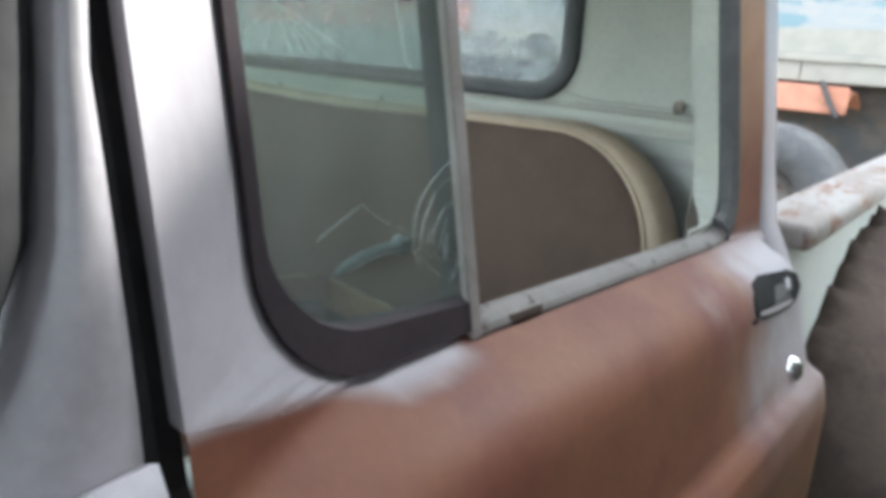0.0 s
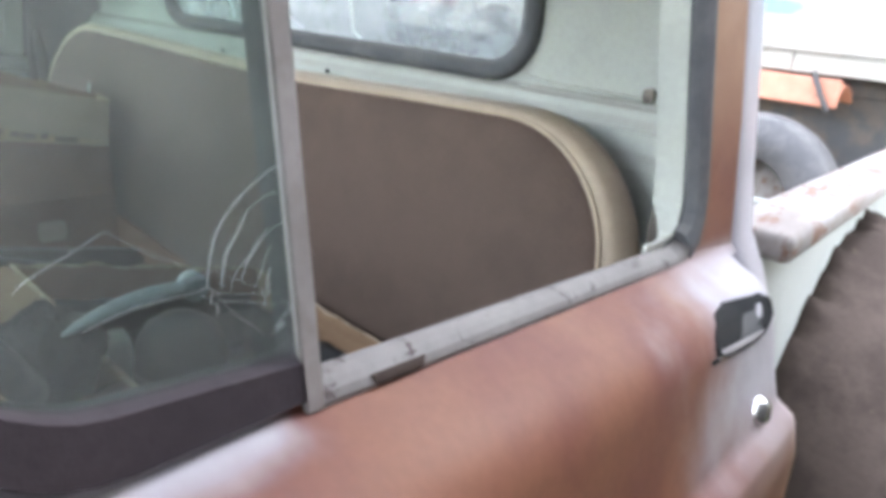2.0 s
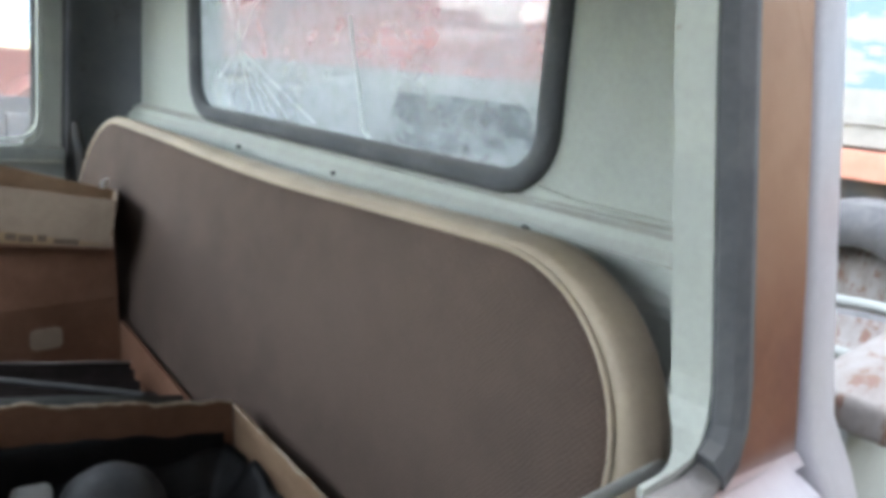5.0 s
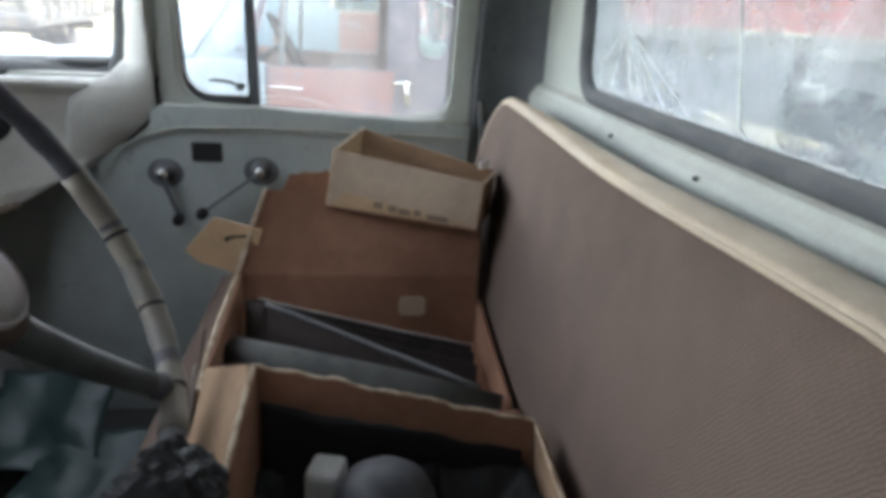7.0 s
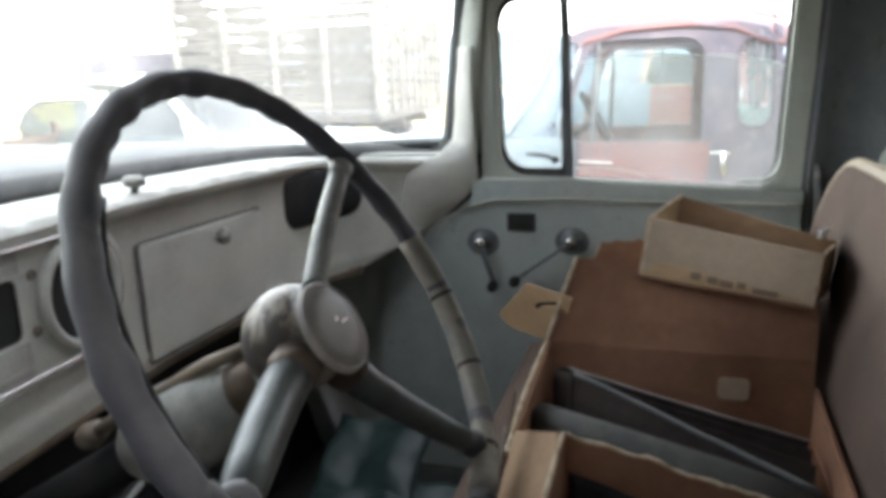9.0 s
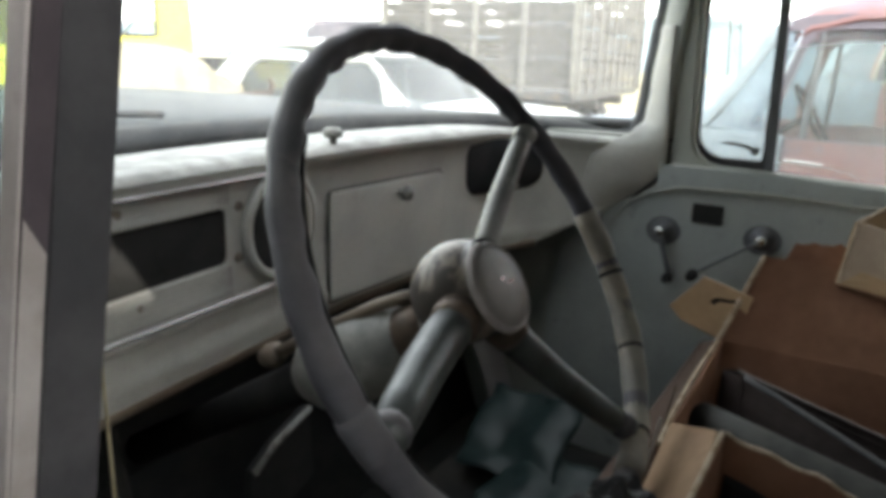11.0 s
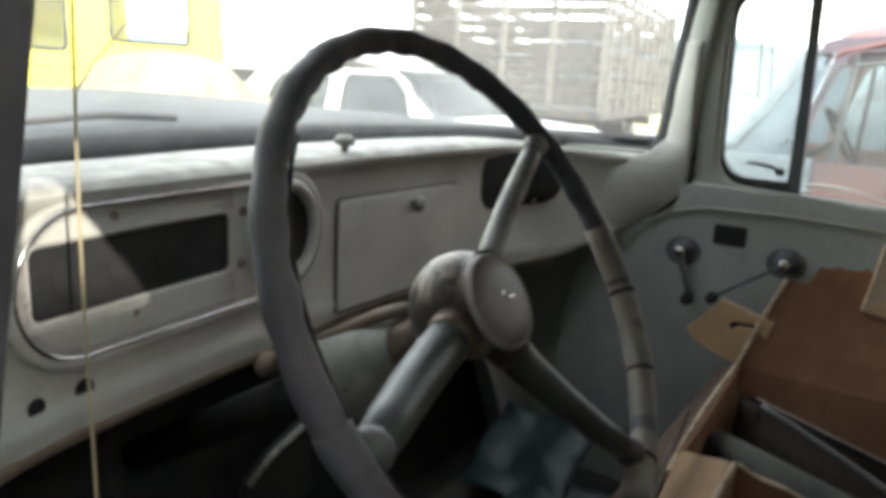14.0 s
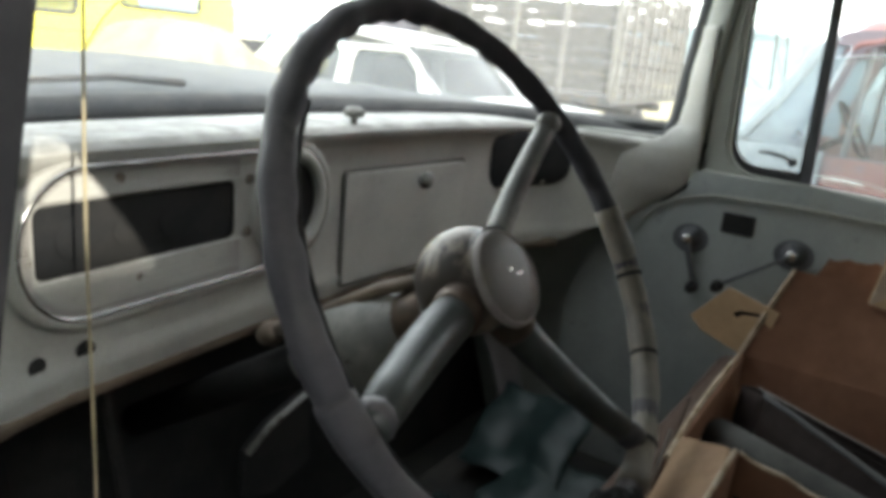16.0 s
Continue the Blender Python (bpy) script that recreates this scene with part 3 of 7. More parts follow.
    run_pts = [(-0.394, 1.60), (-0.394, 1.45), (-0.394, 1.30), (-0.390, 1.281), (-0.382, 1.268), (-0.370, 1.260)]
    tube(bm, [F(0.004, y - (0.007 if s == 0 else 0.0), z) for y, z in run_pts], 0.0165 if s == 0 else 0.0105, 8, flat=0.6 if s == 0 else 0.8)
    part("glass_run", bm, M_GREYRUB if s == 0 else M_RUBBER, d, "dark rubber glass run")
    # division bar with its seal
    bar = lambda z: 0.0075 + 0.023 * (z - 1.25) if s == 0 else 0.012 + 0.02 * (z - 1.25)
    bm = bmesh.new()
    sec = [(-0.005, -0.0098), (-0.005, 0.0), (0.0035, -0.0035), (0.0035, -0.0095)]
    if s == 1:
        sec = [(-0.004, -0.009), (-0.004, 0.009), (0.016, 0.009), (0.016, -0.009)]
    vs = []
    for z in (1.249, 1.62):
        for u, dy in sec:
            vs.append(F(u, bar(z) + dy, z))
    add_mesh(bm, vs, [(0, 1, 2, 3), (7, 6, 5, 4)] + [(i, (i + 1) % 4, 4 + (i + 1) % 4, 4 + i) for i in range(4)])
    bmesh.ops.bevel(bm, geom=list(bm.edges), offset=0.001, segments=2, affect="EDGES")
    part("division_bar", bm, M_BAR if s == 0 else M_CORNER, d, "painted division bar between vent pane and window")
    if s == 0:
        bm = bmesh.new()
        vs = [F(u, bar(z) + dy, z) for z in (1.262, 1.615) for u, dy in ((0.0028, -0.0112), (0.0028, -0.0060), (0.0190, -0.0060), (0.0190, -0.0112))]
        add_mesh(bm, vs, [(0, 1, 2, 3), (7, 6, 5, 4)] + [(i, (i + 1) % 4, 4 + (i + 1) % 4, 4 + i) for i in range(4)])
        part("bar_channel", bm, M_RUBBER, d, "dark glass channel of the division bar")
    # vent pane with its thick rubber seal
    bm = bmesh.new()
    fe, bo = (0.1345, 1.2545) if s == 0 else (0.1595, 1.2465)
    vo = rrect(0.001 if s == 0 else 0.0165, fe, bo, 1.618, (0.004, 0.061, 0.05, 0.004), 8)
    vi = rrect(0.0025 if s == 0 else 0.026, fe - (0.006 if s == 0 else 0.010), 1.277 if s == 0 else 1.268, 1.606, (0.006, 0.050, 0.045, 0.004), 8)
    thin = lambda lp: [(y, z - (0.007 * clampf((0.10 - y) / 0.09) if s == 0 and z < 1.35 else 0.0)) for y, z in lp]
    plate(bm, [vo, thin(vi)], lambda y, z, w: F(w, y, z), -0.004, 0.011 if s == 0 else 0.014)
    part("vent_gasket", bm, M_GASKET if s == 0 else M_RUBBER, d, "perished black rubber gasket")
    bm = bmesh.new()
    vg = rrect(0.0020 if s == 0 else 0.0245, fe - (0.0045 if s == 0 else 0.0085), 1.2755 if s == 0 else 1.2665, 1.6075, (0.006, 0.050, 0.045, 0.004), 8)
    plate(bm, [thin(vg)], lambda y, z, w: F(w, y, z), 0.004, 0.007)
    vent = part("vent_pane", bm, G_VENT if s == 0 else G_CLEAR, d, "cracked vent window pane" if s == 0 else "clear vent window pane")
    vent.visible_shadow = False
    # latch of the vent pane: a curved blade on a pivot
    bm = bmesh.new()
    if s == 0:
        lathe(bm, [(0.0, 0.0), (0.005, 0.0), (0.005, 0.006), (0.0, 0.007)], Matrix.Translation(F(0.0075, 0.040, 1.3030)) @ Matrix.Rotation(radians(90), 4, "Y"), 12)
        tube(bm, [F(0.011, y, z) for y, z in ((0.0375, 1.3022), (0.045, 1.3030), (0.054, 1.3030), (0.063, 1.3022), (0.072, 1.3006), (0.079, 1.2988), (0.0840, 1.2972))],
             [0.0026, 0.0036, 0.0043, 0.0042, 0.0035, 0.0023, 0.0007], 12, flat=0.6)
    else:
        lathe(bm, [(0.0, 0.0), (0.008, 0.0), (0.008, 0.016), (0.0, 0.018)], Matrix.Translation(F(0.012, 0.040, 1.287)) @ Matrix.Rotation(radians(-90), 4, "Y"), 12)
        tube(bm, [F(0.024, 0.038, 1.285), F(0.03, 0.055, 1.296), F(0.032, 0.085, 1.300), F(0.03, 0.10, 1.299)], [0.004, 0.006, 0.006, 0.003], 8, flat=0.6)
    part("vent_latch", bm, M_LATCH if s == 0 else M_STEEL, d, "curved grey vent latch blade" if s == 0 else "dark metal vent latch", smooth=True)
    return d


def clampf(v):
    return max(0.0, min(1.0, v))


door_l = door(0)
door_r = door(1)
FL, FR = side(0), side(1)

# sill strip of the driver's door
SILLP = [(-0.0035, 1.2440), (-0.0045, 1.2485), (-0.0025, 1.2520), (0.001, 1.2550), (0.005, 1.2575), (0.0085, 1.2582), (0.0095, 1.245)]
def sill_fn(a, b):
    y = 0.003 - 0.389 * a
    n = len(SILLP) - 1
    j = min(int(b * n), n - 1)
    k = b * n - j
    u = SILLP[j][0] + (SILLP[j + 1][0] - SILLP[j][0]) * k
    z = SILLP[j][1] + (SILLP[j + 1][1] - SILLP[j][1]) * k
    e = clampf((-0.360 - y) / 0.03)
    return Vector((u, y, z + 0.0028 + drop(y, 1.25) + 0.016 * e * e))
bm = bmesh.new()
sheet(bm, sill_fn, 30, 18)
part("sill_strip", bm, M_SILL, door_l, "chipped pale sill strip")
bm = bmesh.new()
sheet(bm, lambda a, b: sill_fn((0.030 + 0.034 * a + 0.006 * (1 - b) * (0.5 - a)) / 0.384, 0.08 + 0.26 * b) + Vector((-0.0012, 0, 0.0008)), 6, 4, 0.0006)
part("bare_patch", bm, M_FENDER, door_l, "bare rusty patch on the sill")

# recess of the outer handle, lock
def on_skin(y, z, out=0.0):
    return Vector((lerp_list(DOOR_PROFILE, z - drop(y, z)) - out, y, z))


def skin_disc(bm, loops, o0, o1):
    plate(bm, loops, lambda y, z, w: on_skin(y, z, w), o0, o1)


HY, HZ = -0.377, 1.1985           # middle of the recess
tilt = lambda lp, k: [(y - 1.65 * (z - HZ), z + k * (y - HY)) for y, z in lp]
def pit(ry, rz, jag=0.0):
    """A long rounded outline round the middle of the recess."""
    out = []
    for i in range(40):
        c, d = math.cos(i * math.pi / 20), math.sin(i * math.pi / 20)
        out.append((HY + 0.0015 + ry * math.copysign(abs(c) ** 0.5, c) + rng.uniform(-jag, jag) * 2, HZ - 0.0002 + rz * math.copysign(abs(d) ** 0.6, d) + rng.uniform(-jag, jag)))
    return tilt(out, 0.11)
rng = random.Random(11)
# the recess's shade is a flat black plate on the skin
bm = bmesh.new()
skin_disc(bm, [pit(0.0555, 0.01085)], 0.0003, 0.0015)
part("handle_recess", bm, M_BLACK, door_l, "empty dark recess of the missing handle")
for nm, mat, y0, y1, z0, z1, r, lab in (("recess_lip", M_PRIMER, -0.046, 0.052, -0.0112, -0.0074, 0.0012, "pale chipped lower lip"), ("handle_mechanism", M_GREYRUB, -0.036, 0.010, -0.0072, 0.0052, 0.003, "dull latch mechanism inside"),
                                      ("latch_eye", M_PRIMER, -0.031, -0.020, 0.0012, 0.0078, 0.003, "pale round eye of the latch")):
    bm = bmesh.new()
    skin_disc(bm, [tilt(rrect(HY + y0, HY + y1, HZ + z0, HZ + z1, r, 5), 0.11)], 0.0012, 0.0022 if nm == "recess_lip" else 0.0018 if nm == "handle_mechanism" else 0.0024)
    part(nm, bm, mat, door_l, lab)
bm = bmesh.new()
skin_disc(bm, [pit(0.0590, 0.0122, 0.0006), pit(0.0550, 0.0107)], 0.0002, 0.0026)
for y, z, r in ((0.036, 0.0112, 0.0030), (-0.034, 0.0112, 0.0036), (0.050, -0.0128, 0.0042), (-0.028, -0.0115, 0.0034)):
    skin_disc(bm, [tilt([(HY + y + r * rng.uniform(1.0, 1.9) * math.cos(k * math.pi / 5), HZ + z + 0.35 * r * rng.uniform(0.7, 1.2) * math.sin(k * math.pi / 5)) for k in range(10)], 0.11)], 0.0001, 0.0008)
part("recess_edge", bm, M_BLACK, door_l, "dark chipped edge of the recess")
bm = bmesh.new()
lock_m = look(on_skin(-0.395, 1.124), on_skin(-0.395, 1.124) + Vector((1, 0, -0.15)))
lathe(bm, [(0.0, 0.008), (0.007, 0.008), (0.011, 0.005), (0.013, 0.0), (0.013, -0.004)], lock_m, 20)
lock = part("lock_cylinder", bm, M_CHROME, door_l, "round chrome lock", smooth=True)
bm = bmesh.new()
box(bm, (-0.0012, -0.005, 0.0075), (0.0012, 0.005, 0.0088), lock_m)
part("keyhole", bm, M_BLACK, lock)
# cracks of the vent pane: thin bright fractures round one hub
bm = bmesh.new()
def arc(pts, r):
    """A smooth fracture through a few points, thinning to its ends."""
    out = []
    for i in range(len(pts) - 1):
        p0, p1, p2, p3 = pts[max(0, i - 1)], pts[i], pts[i + 1], pts[min(len(pts) - 1, i + 2)]
        for k in range(5):
            u = k / 5
            out.append(tuple(0.5 * (2 * b + (c - a) * u + (2 * a - 5 * b + 4 * c - d) * u * u + (3 * b - a - 3 * c + d) * u ** 3) for a, b, c, d in zip(p0, p1, p2, p3)))
    out.append(pts[-1])
    n = len(out) - 1
    tube(bm, [FL(0.0025, y, z) for y, z in out], [r * (0.20 + 0.40 * math.sin(math.pi * (0.1 + 0.8 * i / n))) for i in range(n + 1)], 5)
arc([(0.0395, 1.305), (0.036, 1.318), (0.031, 1.326), (0.022, 1.334), (0.012, 1.340), (0.004, 1.343)], 0.00026)
arc([(0.034, 1.304), (0.031, 1.314), (0.025, 1.322), (0.021, 1.328)], 0.00032)
arc([(0.021, 1.328), (0.013, 1.332), (0.005, 1.334)], 0.00008)
arc([(0.031, 1.300), (0.028, 1.307), (0.021, 1.312), (0.013, 1.319), (0.002, 1.323)], 0.00011)
arc([(0.040, 1.311), (0.026, 1.304), (0.010, 1.295)], 0.00007)
arc([(0.036, 1.299), (0.026, 1.2965), (0.012, 1.292)], 0.00009)
arc([(0.009, 1.293), (0.006, 1.289), (0.013, 1.284), (0.009, 1.284), (0.015, 1.281)], 0.00018)
arc([(0.098, 1.316), (0.094, 1.319), (0.082, 1.324), (0.071, 1.329)], 0.00011)
arc([(0.071, 1.329), (0.057, 1.319), (0.040, 1.311)], 0.00005)
arc([(0.082, 1.3003), (0.067, 1.3036), (0.045, 1.3040), (0.040, 1.3045)], 0.00012)
arc([(0.040, 1.305), (0.0375, 1.303), (0.0385, 1.2995), (0.036, 1.297), (0.037, 1.294)], 0.00018)
arc([(0.042, 1.303), (0.039, 1.301), (0.0345, 1.3015), (0.033, 1.304)], 0.00011)
arc([(0.026, 1.304), (0.022, 1.311), (0.017, 1.317), (0.013, 1.321)], 0.00016)
arc([(0.020, 1.301), (0.017, 1.306), (0.014, 1.312), (0.012, 1.314)], 0.00012)
arc([(0.016, 1.296), (0.0145, 1.299), (0.015, 1.302), (0.013, 1.306)], 0.00020)
arc([(0.019, 1.292), (0.0165, 1.2945), (0.0175, 1.298), (0.0145, 1.301)], 0.00016)
arc([(0.039, 1.304), (0.031, 1.3005), (0.022, 1.2985), (0.014, 1.2975)], 0.00008)
arc([(0.037, 1.303), (0.030, 1.2935), (0.023, 1.287), (0.018, 1.282)], 0.00006)
part("glass_cracks", bm, M_CRACK, door_l, "bright fractures in the vent pane")
SEAM = [(0.203, 1.300), (0.201, 1.252), (0.208, 1.228), (0.224, 1.207), (0.270, 1.167), (0.324, 1.117)]
# passenger door fittings
bm = bmesh.new()
plate(bm, [rrect(0.077, 0.138, 1.136, 1.176, 0.004, 3)], lambda y, z, w: FR(w, y, z), 0.0505, 0.0535)
part("square_opening", bm, M_BLACK, door_r, "dark square opening in the lining")
for nm, y, z, dy, dz, L in (("door_pull", 0.0, 1.122, 0.115, -0.085, 1), ("window_crank", 0.192, 1.114, -0.03, -0.09, 1)):
    bm = bmesh.new()
    plate(bm, [[(y + 0.036 * math.cos(i * math.pi / 14), z - 0.004 + 0.030 * math.sin(i * math.pi / 14)) for i in range(28)]], lambda yy, zz, w: FR(w, yy, zz), 0.049, 0.0515)
    part("escutcheon", bm, M_CORNER, door_r, "dark oval plate behind the handle")
    bm = bmesh.new()
    rose = Matrix.Translation(FR(0.05, y, z)) @ Matrix.Rotation(radians(-90), 4, "Y")
    lathe(bm, [(0.024, 0.0), (0.022, 0.006), (0.012, 0.010), (0.009, 0.024), (0.010, 0.030), (0.0, 0.033)], rose, 24)
    tube(bm, [FR(0.077, y, z), FR(0.083, y + dy * 0.3, z + dz * 0.3), FR(0.080, y + dy * 0.7, z + dz * 0.7), FR(0.078, y + dy, z + dz)], [0.008, 0.006, 0.006, 0.007], 8, flat=0.6)
    h = part(nm, bm, M_CORNER, door_r, "dull worn door handle" if nm == "door_pull" else "dull worn window crank", smooth=True)
    bm = bmesh.new()
    lathe(bm, [(0.0, 0.0), (0.008, 0.0), (0.012, 0.012), (0.010, 0.03), (0.0, 0.034)], Matrix.Translation(FR(0.078, y + dy, z + dz)) @ Matrix.Rotation(radians(-90), 4, "Y"), 14)
    part("knob", bm, M_BLACK, h, smooth=True)
    bm = bmesh.new()
    lathe(bm, [(0.011, 0.0), (0.011, 0.004), (0.007, 0.008), (0.0, 0.009)], Matrix.Translation(FR(0.081, y, z)) @ Matrix.Rotation(radians(-90), 4, "Y"), 16)
    part("cap", bm, M_CHROME, h, "bright chrome cap", smooth=True)
# broken window edge on the passenger side: a low remnant of glass and a lowered pane line
bm = bmesh.new()
tube(bm, [FR(0.012, y, z) for y, z in ((0.0, 1.268), (-0.04, 1.272), (-0.09, 1.270), (-0.13, 1.262), (-0.145, 1.254))], 0.0009, 5)
part("glass_remnant", bm, M_CRACK, door_r, "bright broken edge of glass")
bm = bmesh.new()
pane_top = [(-0.384, 1.255), (-0.384, 1.462), (-0.36, 1.472), (-0.31, 1.480), (-0.2, 1.489), (-0.10, 1.492), (-0.03, 1.483), (0.004, 1.478), (0.002, 1.255)]
plate(bm, [pane_top], lambda y, z, w: FR(w, y, z), 0.012, 0.016)
pn = part("door_pane", bm, G_CLEAR, door_r, "half lowered window pane")
pn.visible_shadow = False
bm = bmesh.new()
tube(bm, [FR(0.014, y, z + 0.0005) for y, z in pane_top[1:8]], 0.0011, 5)
part("pane_edge", bm, M_CRACK, pn, "bright upper edge of the pane")

# seam between the passenger door and the dashboard end
bm = bmesh.new()
tube(bm, [Vector((1.424 - 0.005 * min(i, 3), y, z)) for i, (y, z) in enumerate(SEAM)], 0.0035, 6)
part("door_seam", bm, M_BLACK, door_r, "dark curved seam at the front of the door", smooth=True)

# A posts: between door and windshield
for s, F in ((0, FL), (1, FR)):
    bm = bmesh.new()
    sec = [(-0.004, 0.206), (-0.012, 0.212), (-0.024, 0.226), (-0.030, 0.244), (-0.022, 0.258), (0.002, 0.260), (0.030, 0.242), (0.048, 0.214), (0.046, 0.202)]
    if s == 0:
        sec = [(-0.010, 0.1935), (-0.025, 0.194), (-0.030, 0.1965), (-0.031, 0.200), (-0.029, 0.2035), (-0.020, 0.206), (-0.006, 0.2075), (0.012, 0.208), (0.034, 0.208), (0.048, 0.204), (0.030, 0.194)]
    rows = []
    for z, dy, grow in ((1.10, 0.10, 1.0), (1.24, 0.10, 1.0), (1.262, 0.075, 1.0), (1.285, 0.045, 1.0), (1.31, 0.022, 1.0), (1.345, 0.007, 1.0), (1.39, 0.0, 1.0), (1.45, -0.008, 1.0), (1.60, -0.025, 0.95), (1.66, -0.034, 0.92)) if s == 0 else ((1.10, 0.0, 1.0), (1.20, 0.0, 1.0), (1.30, 0.0, 1.0), (1.45, -0.012, 0.95), (1.60, -0.035, 0.9), (1.66, -0.05, 0.9)):
        rows.append([F(u * grow, y + (dy if s == 1 or dy < 0 else dy * max(0.0, (y - 0.1935) / 0.0145)), z) for u, y in sec])
    vs = [v for r in rows for v in r]
    n = len(sec)
    add_mesh(bm, vs, [(i * n + j, i * n + (j + 1) % n, (i + 1) * n + (j + 1) % n, (i + 1) * n + j) for i in range(len(rows) - 1) for j in range(n)] + [tuple(range(n)), tuple(range((len(rows) - 1) * n, len(rows) * n))[::-1]])
    if s == 0:
        gk = bmesh.new()
        tube(gk, [F(-0.014, y, z) for y, z in ((0.330, 1.272), (0.280, 1.287), (0.247, 1.308), (0.227, 1.345), (0.2185, 1.39), (0.2105, 1.45), (0.194, 1.60), (0.182, 1.68))], 0.013, 8)
        part("post_gasket", gk, M_RUBBER, truck, "black rubber along the windshield post", smooth=True)
    part("a_post", bm, M_PRIMER if s == 0 else M_CAB, truck, "smooth grey windshield post", smooth=True)

# B posts and rear corners of the cab
for s, F in ((0, FL), (1, FR)):
    bm = bmesh.new()
    sec = [(0.000, -0.479), (0.001, -0.51), (0.010, -0.57), (0.035, -0.63), (0.08, -0.66), (0.10, -0.60), (0.055, -0.57), (0.035, -0.53), (0.03, -0.49), (0.045, -0.482), (0.045, -0.479)] if s == 0 else [(-0.010, -0.436), (-0.012, -0.50), (0.0, -0.58), (0.03, -0.635), (0.08, -0.66), (0.10, -0.60), (0.055, -0.57), (0.035, -0.53), (0.03, -0.47), (0.045, -0.445), (0.045, -0.436)]
    rows = []
    for z, off in ((0.55, -0.06), (0.98, -0.066), (1.10, -0.058), (1.16, -0.045), (1.215, -0.025), (1.25, -0.006), (1.30, 0.0), (1.45, 0.0), (1.66, 0.0)):
        rows.append([F(u + (off if u < 0.02 else 0), y, z) for u, y in sec])
    vs = [v for r in rows for v in r]
    n = len(sec)
    add_mesh(bm, vs, [(i * n + j, i * n + (j + 1) % n, (i + 1) * n + (j + 1) % n, (i + 1) * n + j) for i in range(len(rows) - 1) for j in range(n)])
    # passenger's corner is coated dark to hold the shade that falls there
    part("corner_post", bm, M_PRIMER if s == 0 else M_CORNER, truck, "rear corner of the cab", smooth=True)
    bm = bmesh.new()
    tube(bm, [F(0.030, -0.437, z) for z in (1.66, 1.45, 1.25, 1.10, 0.8)], 0.010, 8)
    part("door_seal", bm, M_RUBBER, truck, smooth=True)
    # striker plate on the post
    bm = bmesh.new()
    tube(bm, [F(0.05, -0.452, 1.30), F(0.053, -0.456, 1.275), F(0.056, -0.46, 1.25), F(0.054, -0.462, 1.20), F(0.05, -0.46, 1.10)], [0.006, 0.010, 0.011, 0.010, 0.006], 8)
    part("post_trim", bm, M_STEEL, truck, smooth=True)

# rear wall with its window
RW = rrect(0.302, 1.098, 1.342, 1.62, 0.06, 8)
bm = bmesh.new()
plate(bm, [rrect(0.03, W - 0.03, 1.325, 1.675, 0.02, 3), RW], lambda x, z, w: Vector((x + (0.022 + LEAN * max(0.0, z - 1.25)) * (clampf((0.25 - x) / 0.20) - clampf((x - W + 0.25) / 0.20)), -0.575 - w + 0.03 * (z - 1.33), z)), 0.0, 0.045)
rear = part("rear_wall", bm, M_CAB, truck, "grey-green rear wall of the cab")
bm = bmesh.new()
def rear_low(a, b):
    x = 0.03 + (W - 0.06) * a
    z = 0.56 + 0.768 * b
    y = lerp_list([(0.55, -0.545), (1.20, -0.545), (1.265, -0.545), (1.275, -0.552), (1.30, -0.553), (1.308, -0.560), (1.318, -0.561), (1.328, -0.575)], z)
    return Vector((x, y, z))
sheet(bm, rear_low, 10, 90, 0.02, lambda a, b: (0, 1, 0))
part("lower_panel", bm, M_CAB, rear, "ribbed lower panel")
bm = bmesh.new()
tube(bm, [Vector((x, -0.5715 + 0.03 * (z - 1.33), z)) for x, z in rrect(0.297, 1.102, 1.337, 1.626, 0.058, 10)], 0.0130, 10, closed=True)
part("window_gasket", bm, M_GREYRUB, rear, "thick grey-black rubber gasket", smooth=True)
bm = bmesh.new()
plate(bm, [rrect(0.297, 1.102, 1.337, 1.626, 0.058, 8)], lambda x, z, w: Vector((x, -0.5765 - w + 0.03 * (z - 1.33), z)), 0.0, 0.004)
rg = part("rear_pane", bm, G_REAR, rear, "streaked dusty cracked rear window pane")
rg.visible_shadow = False
bm = bmesh.new()
def rcrack(pts, r=0.0008):
    tube(bm, [Vector((x, -0.5745 + 0.03 * (z - 1.33), z)) for x, z in pts], r, 5)
rcrack([(0.590, 1.352), (0.604, 1.360), (0.612, 1.40), (0.628, 1.455), (0.640, 1.50)], 0.0017)
for x1, z1, r in ((0.90, 1.356, 0.0011), (0.86, 1.356, 0.0006), (0.83, 1.357, 0.0006), (0.79, 1.356, 0.0006), (0.72, 1.356, 0.0006), (0.95, 1.60, 0.0007), (1.0, 1.56, 0.0006), (1.02, 1.40, 0.0005), (0.98, 1.36, 0.0005), (0.80, 1.62, 0.0006)):
    n = 7
    rcrack([(0.945 + (x1 - 0.945) * i / n + 0.004 * math.sin(3.1 * i + x1 * 40) * (0 < i < n), 1.45 + (z1 - 1.45) * i / n) for i in range(n + 1)], r)
part("pane_cracks", bm, M_CRACK, rear, "star of fractures in the rear pane")
bm = bmesh.new()
plate(bm, [rrect(0.318, 0.545, 1.352, 1.415, 0.03, 6)], lambda x, z, w: Vector((x, -0.5735 - w + 0.03 * (z - 1.33), z)), 0.0, 0.0012)
sm = part("dirt_smear", bm, G_SMEAR, rear, "dark caked dirt smear on the pane")
sm.visible_shadow = False
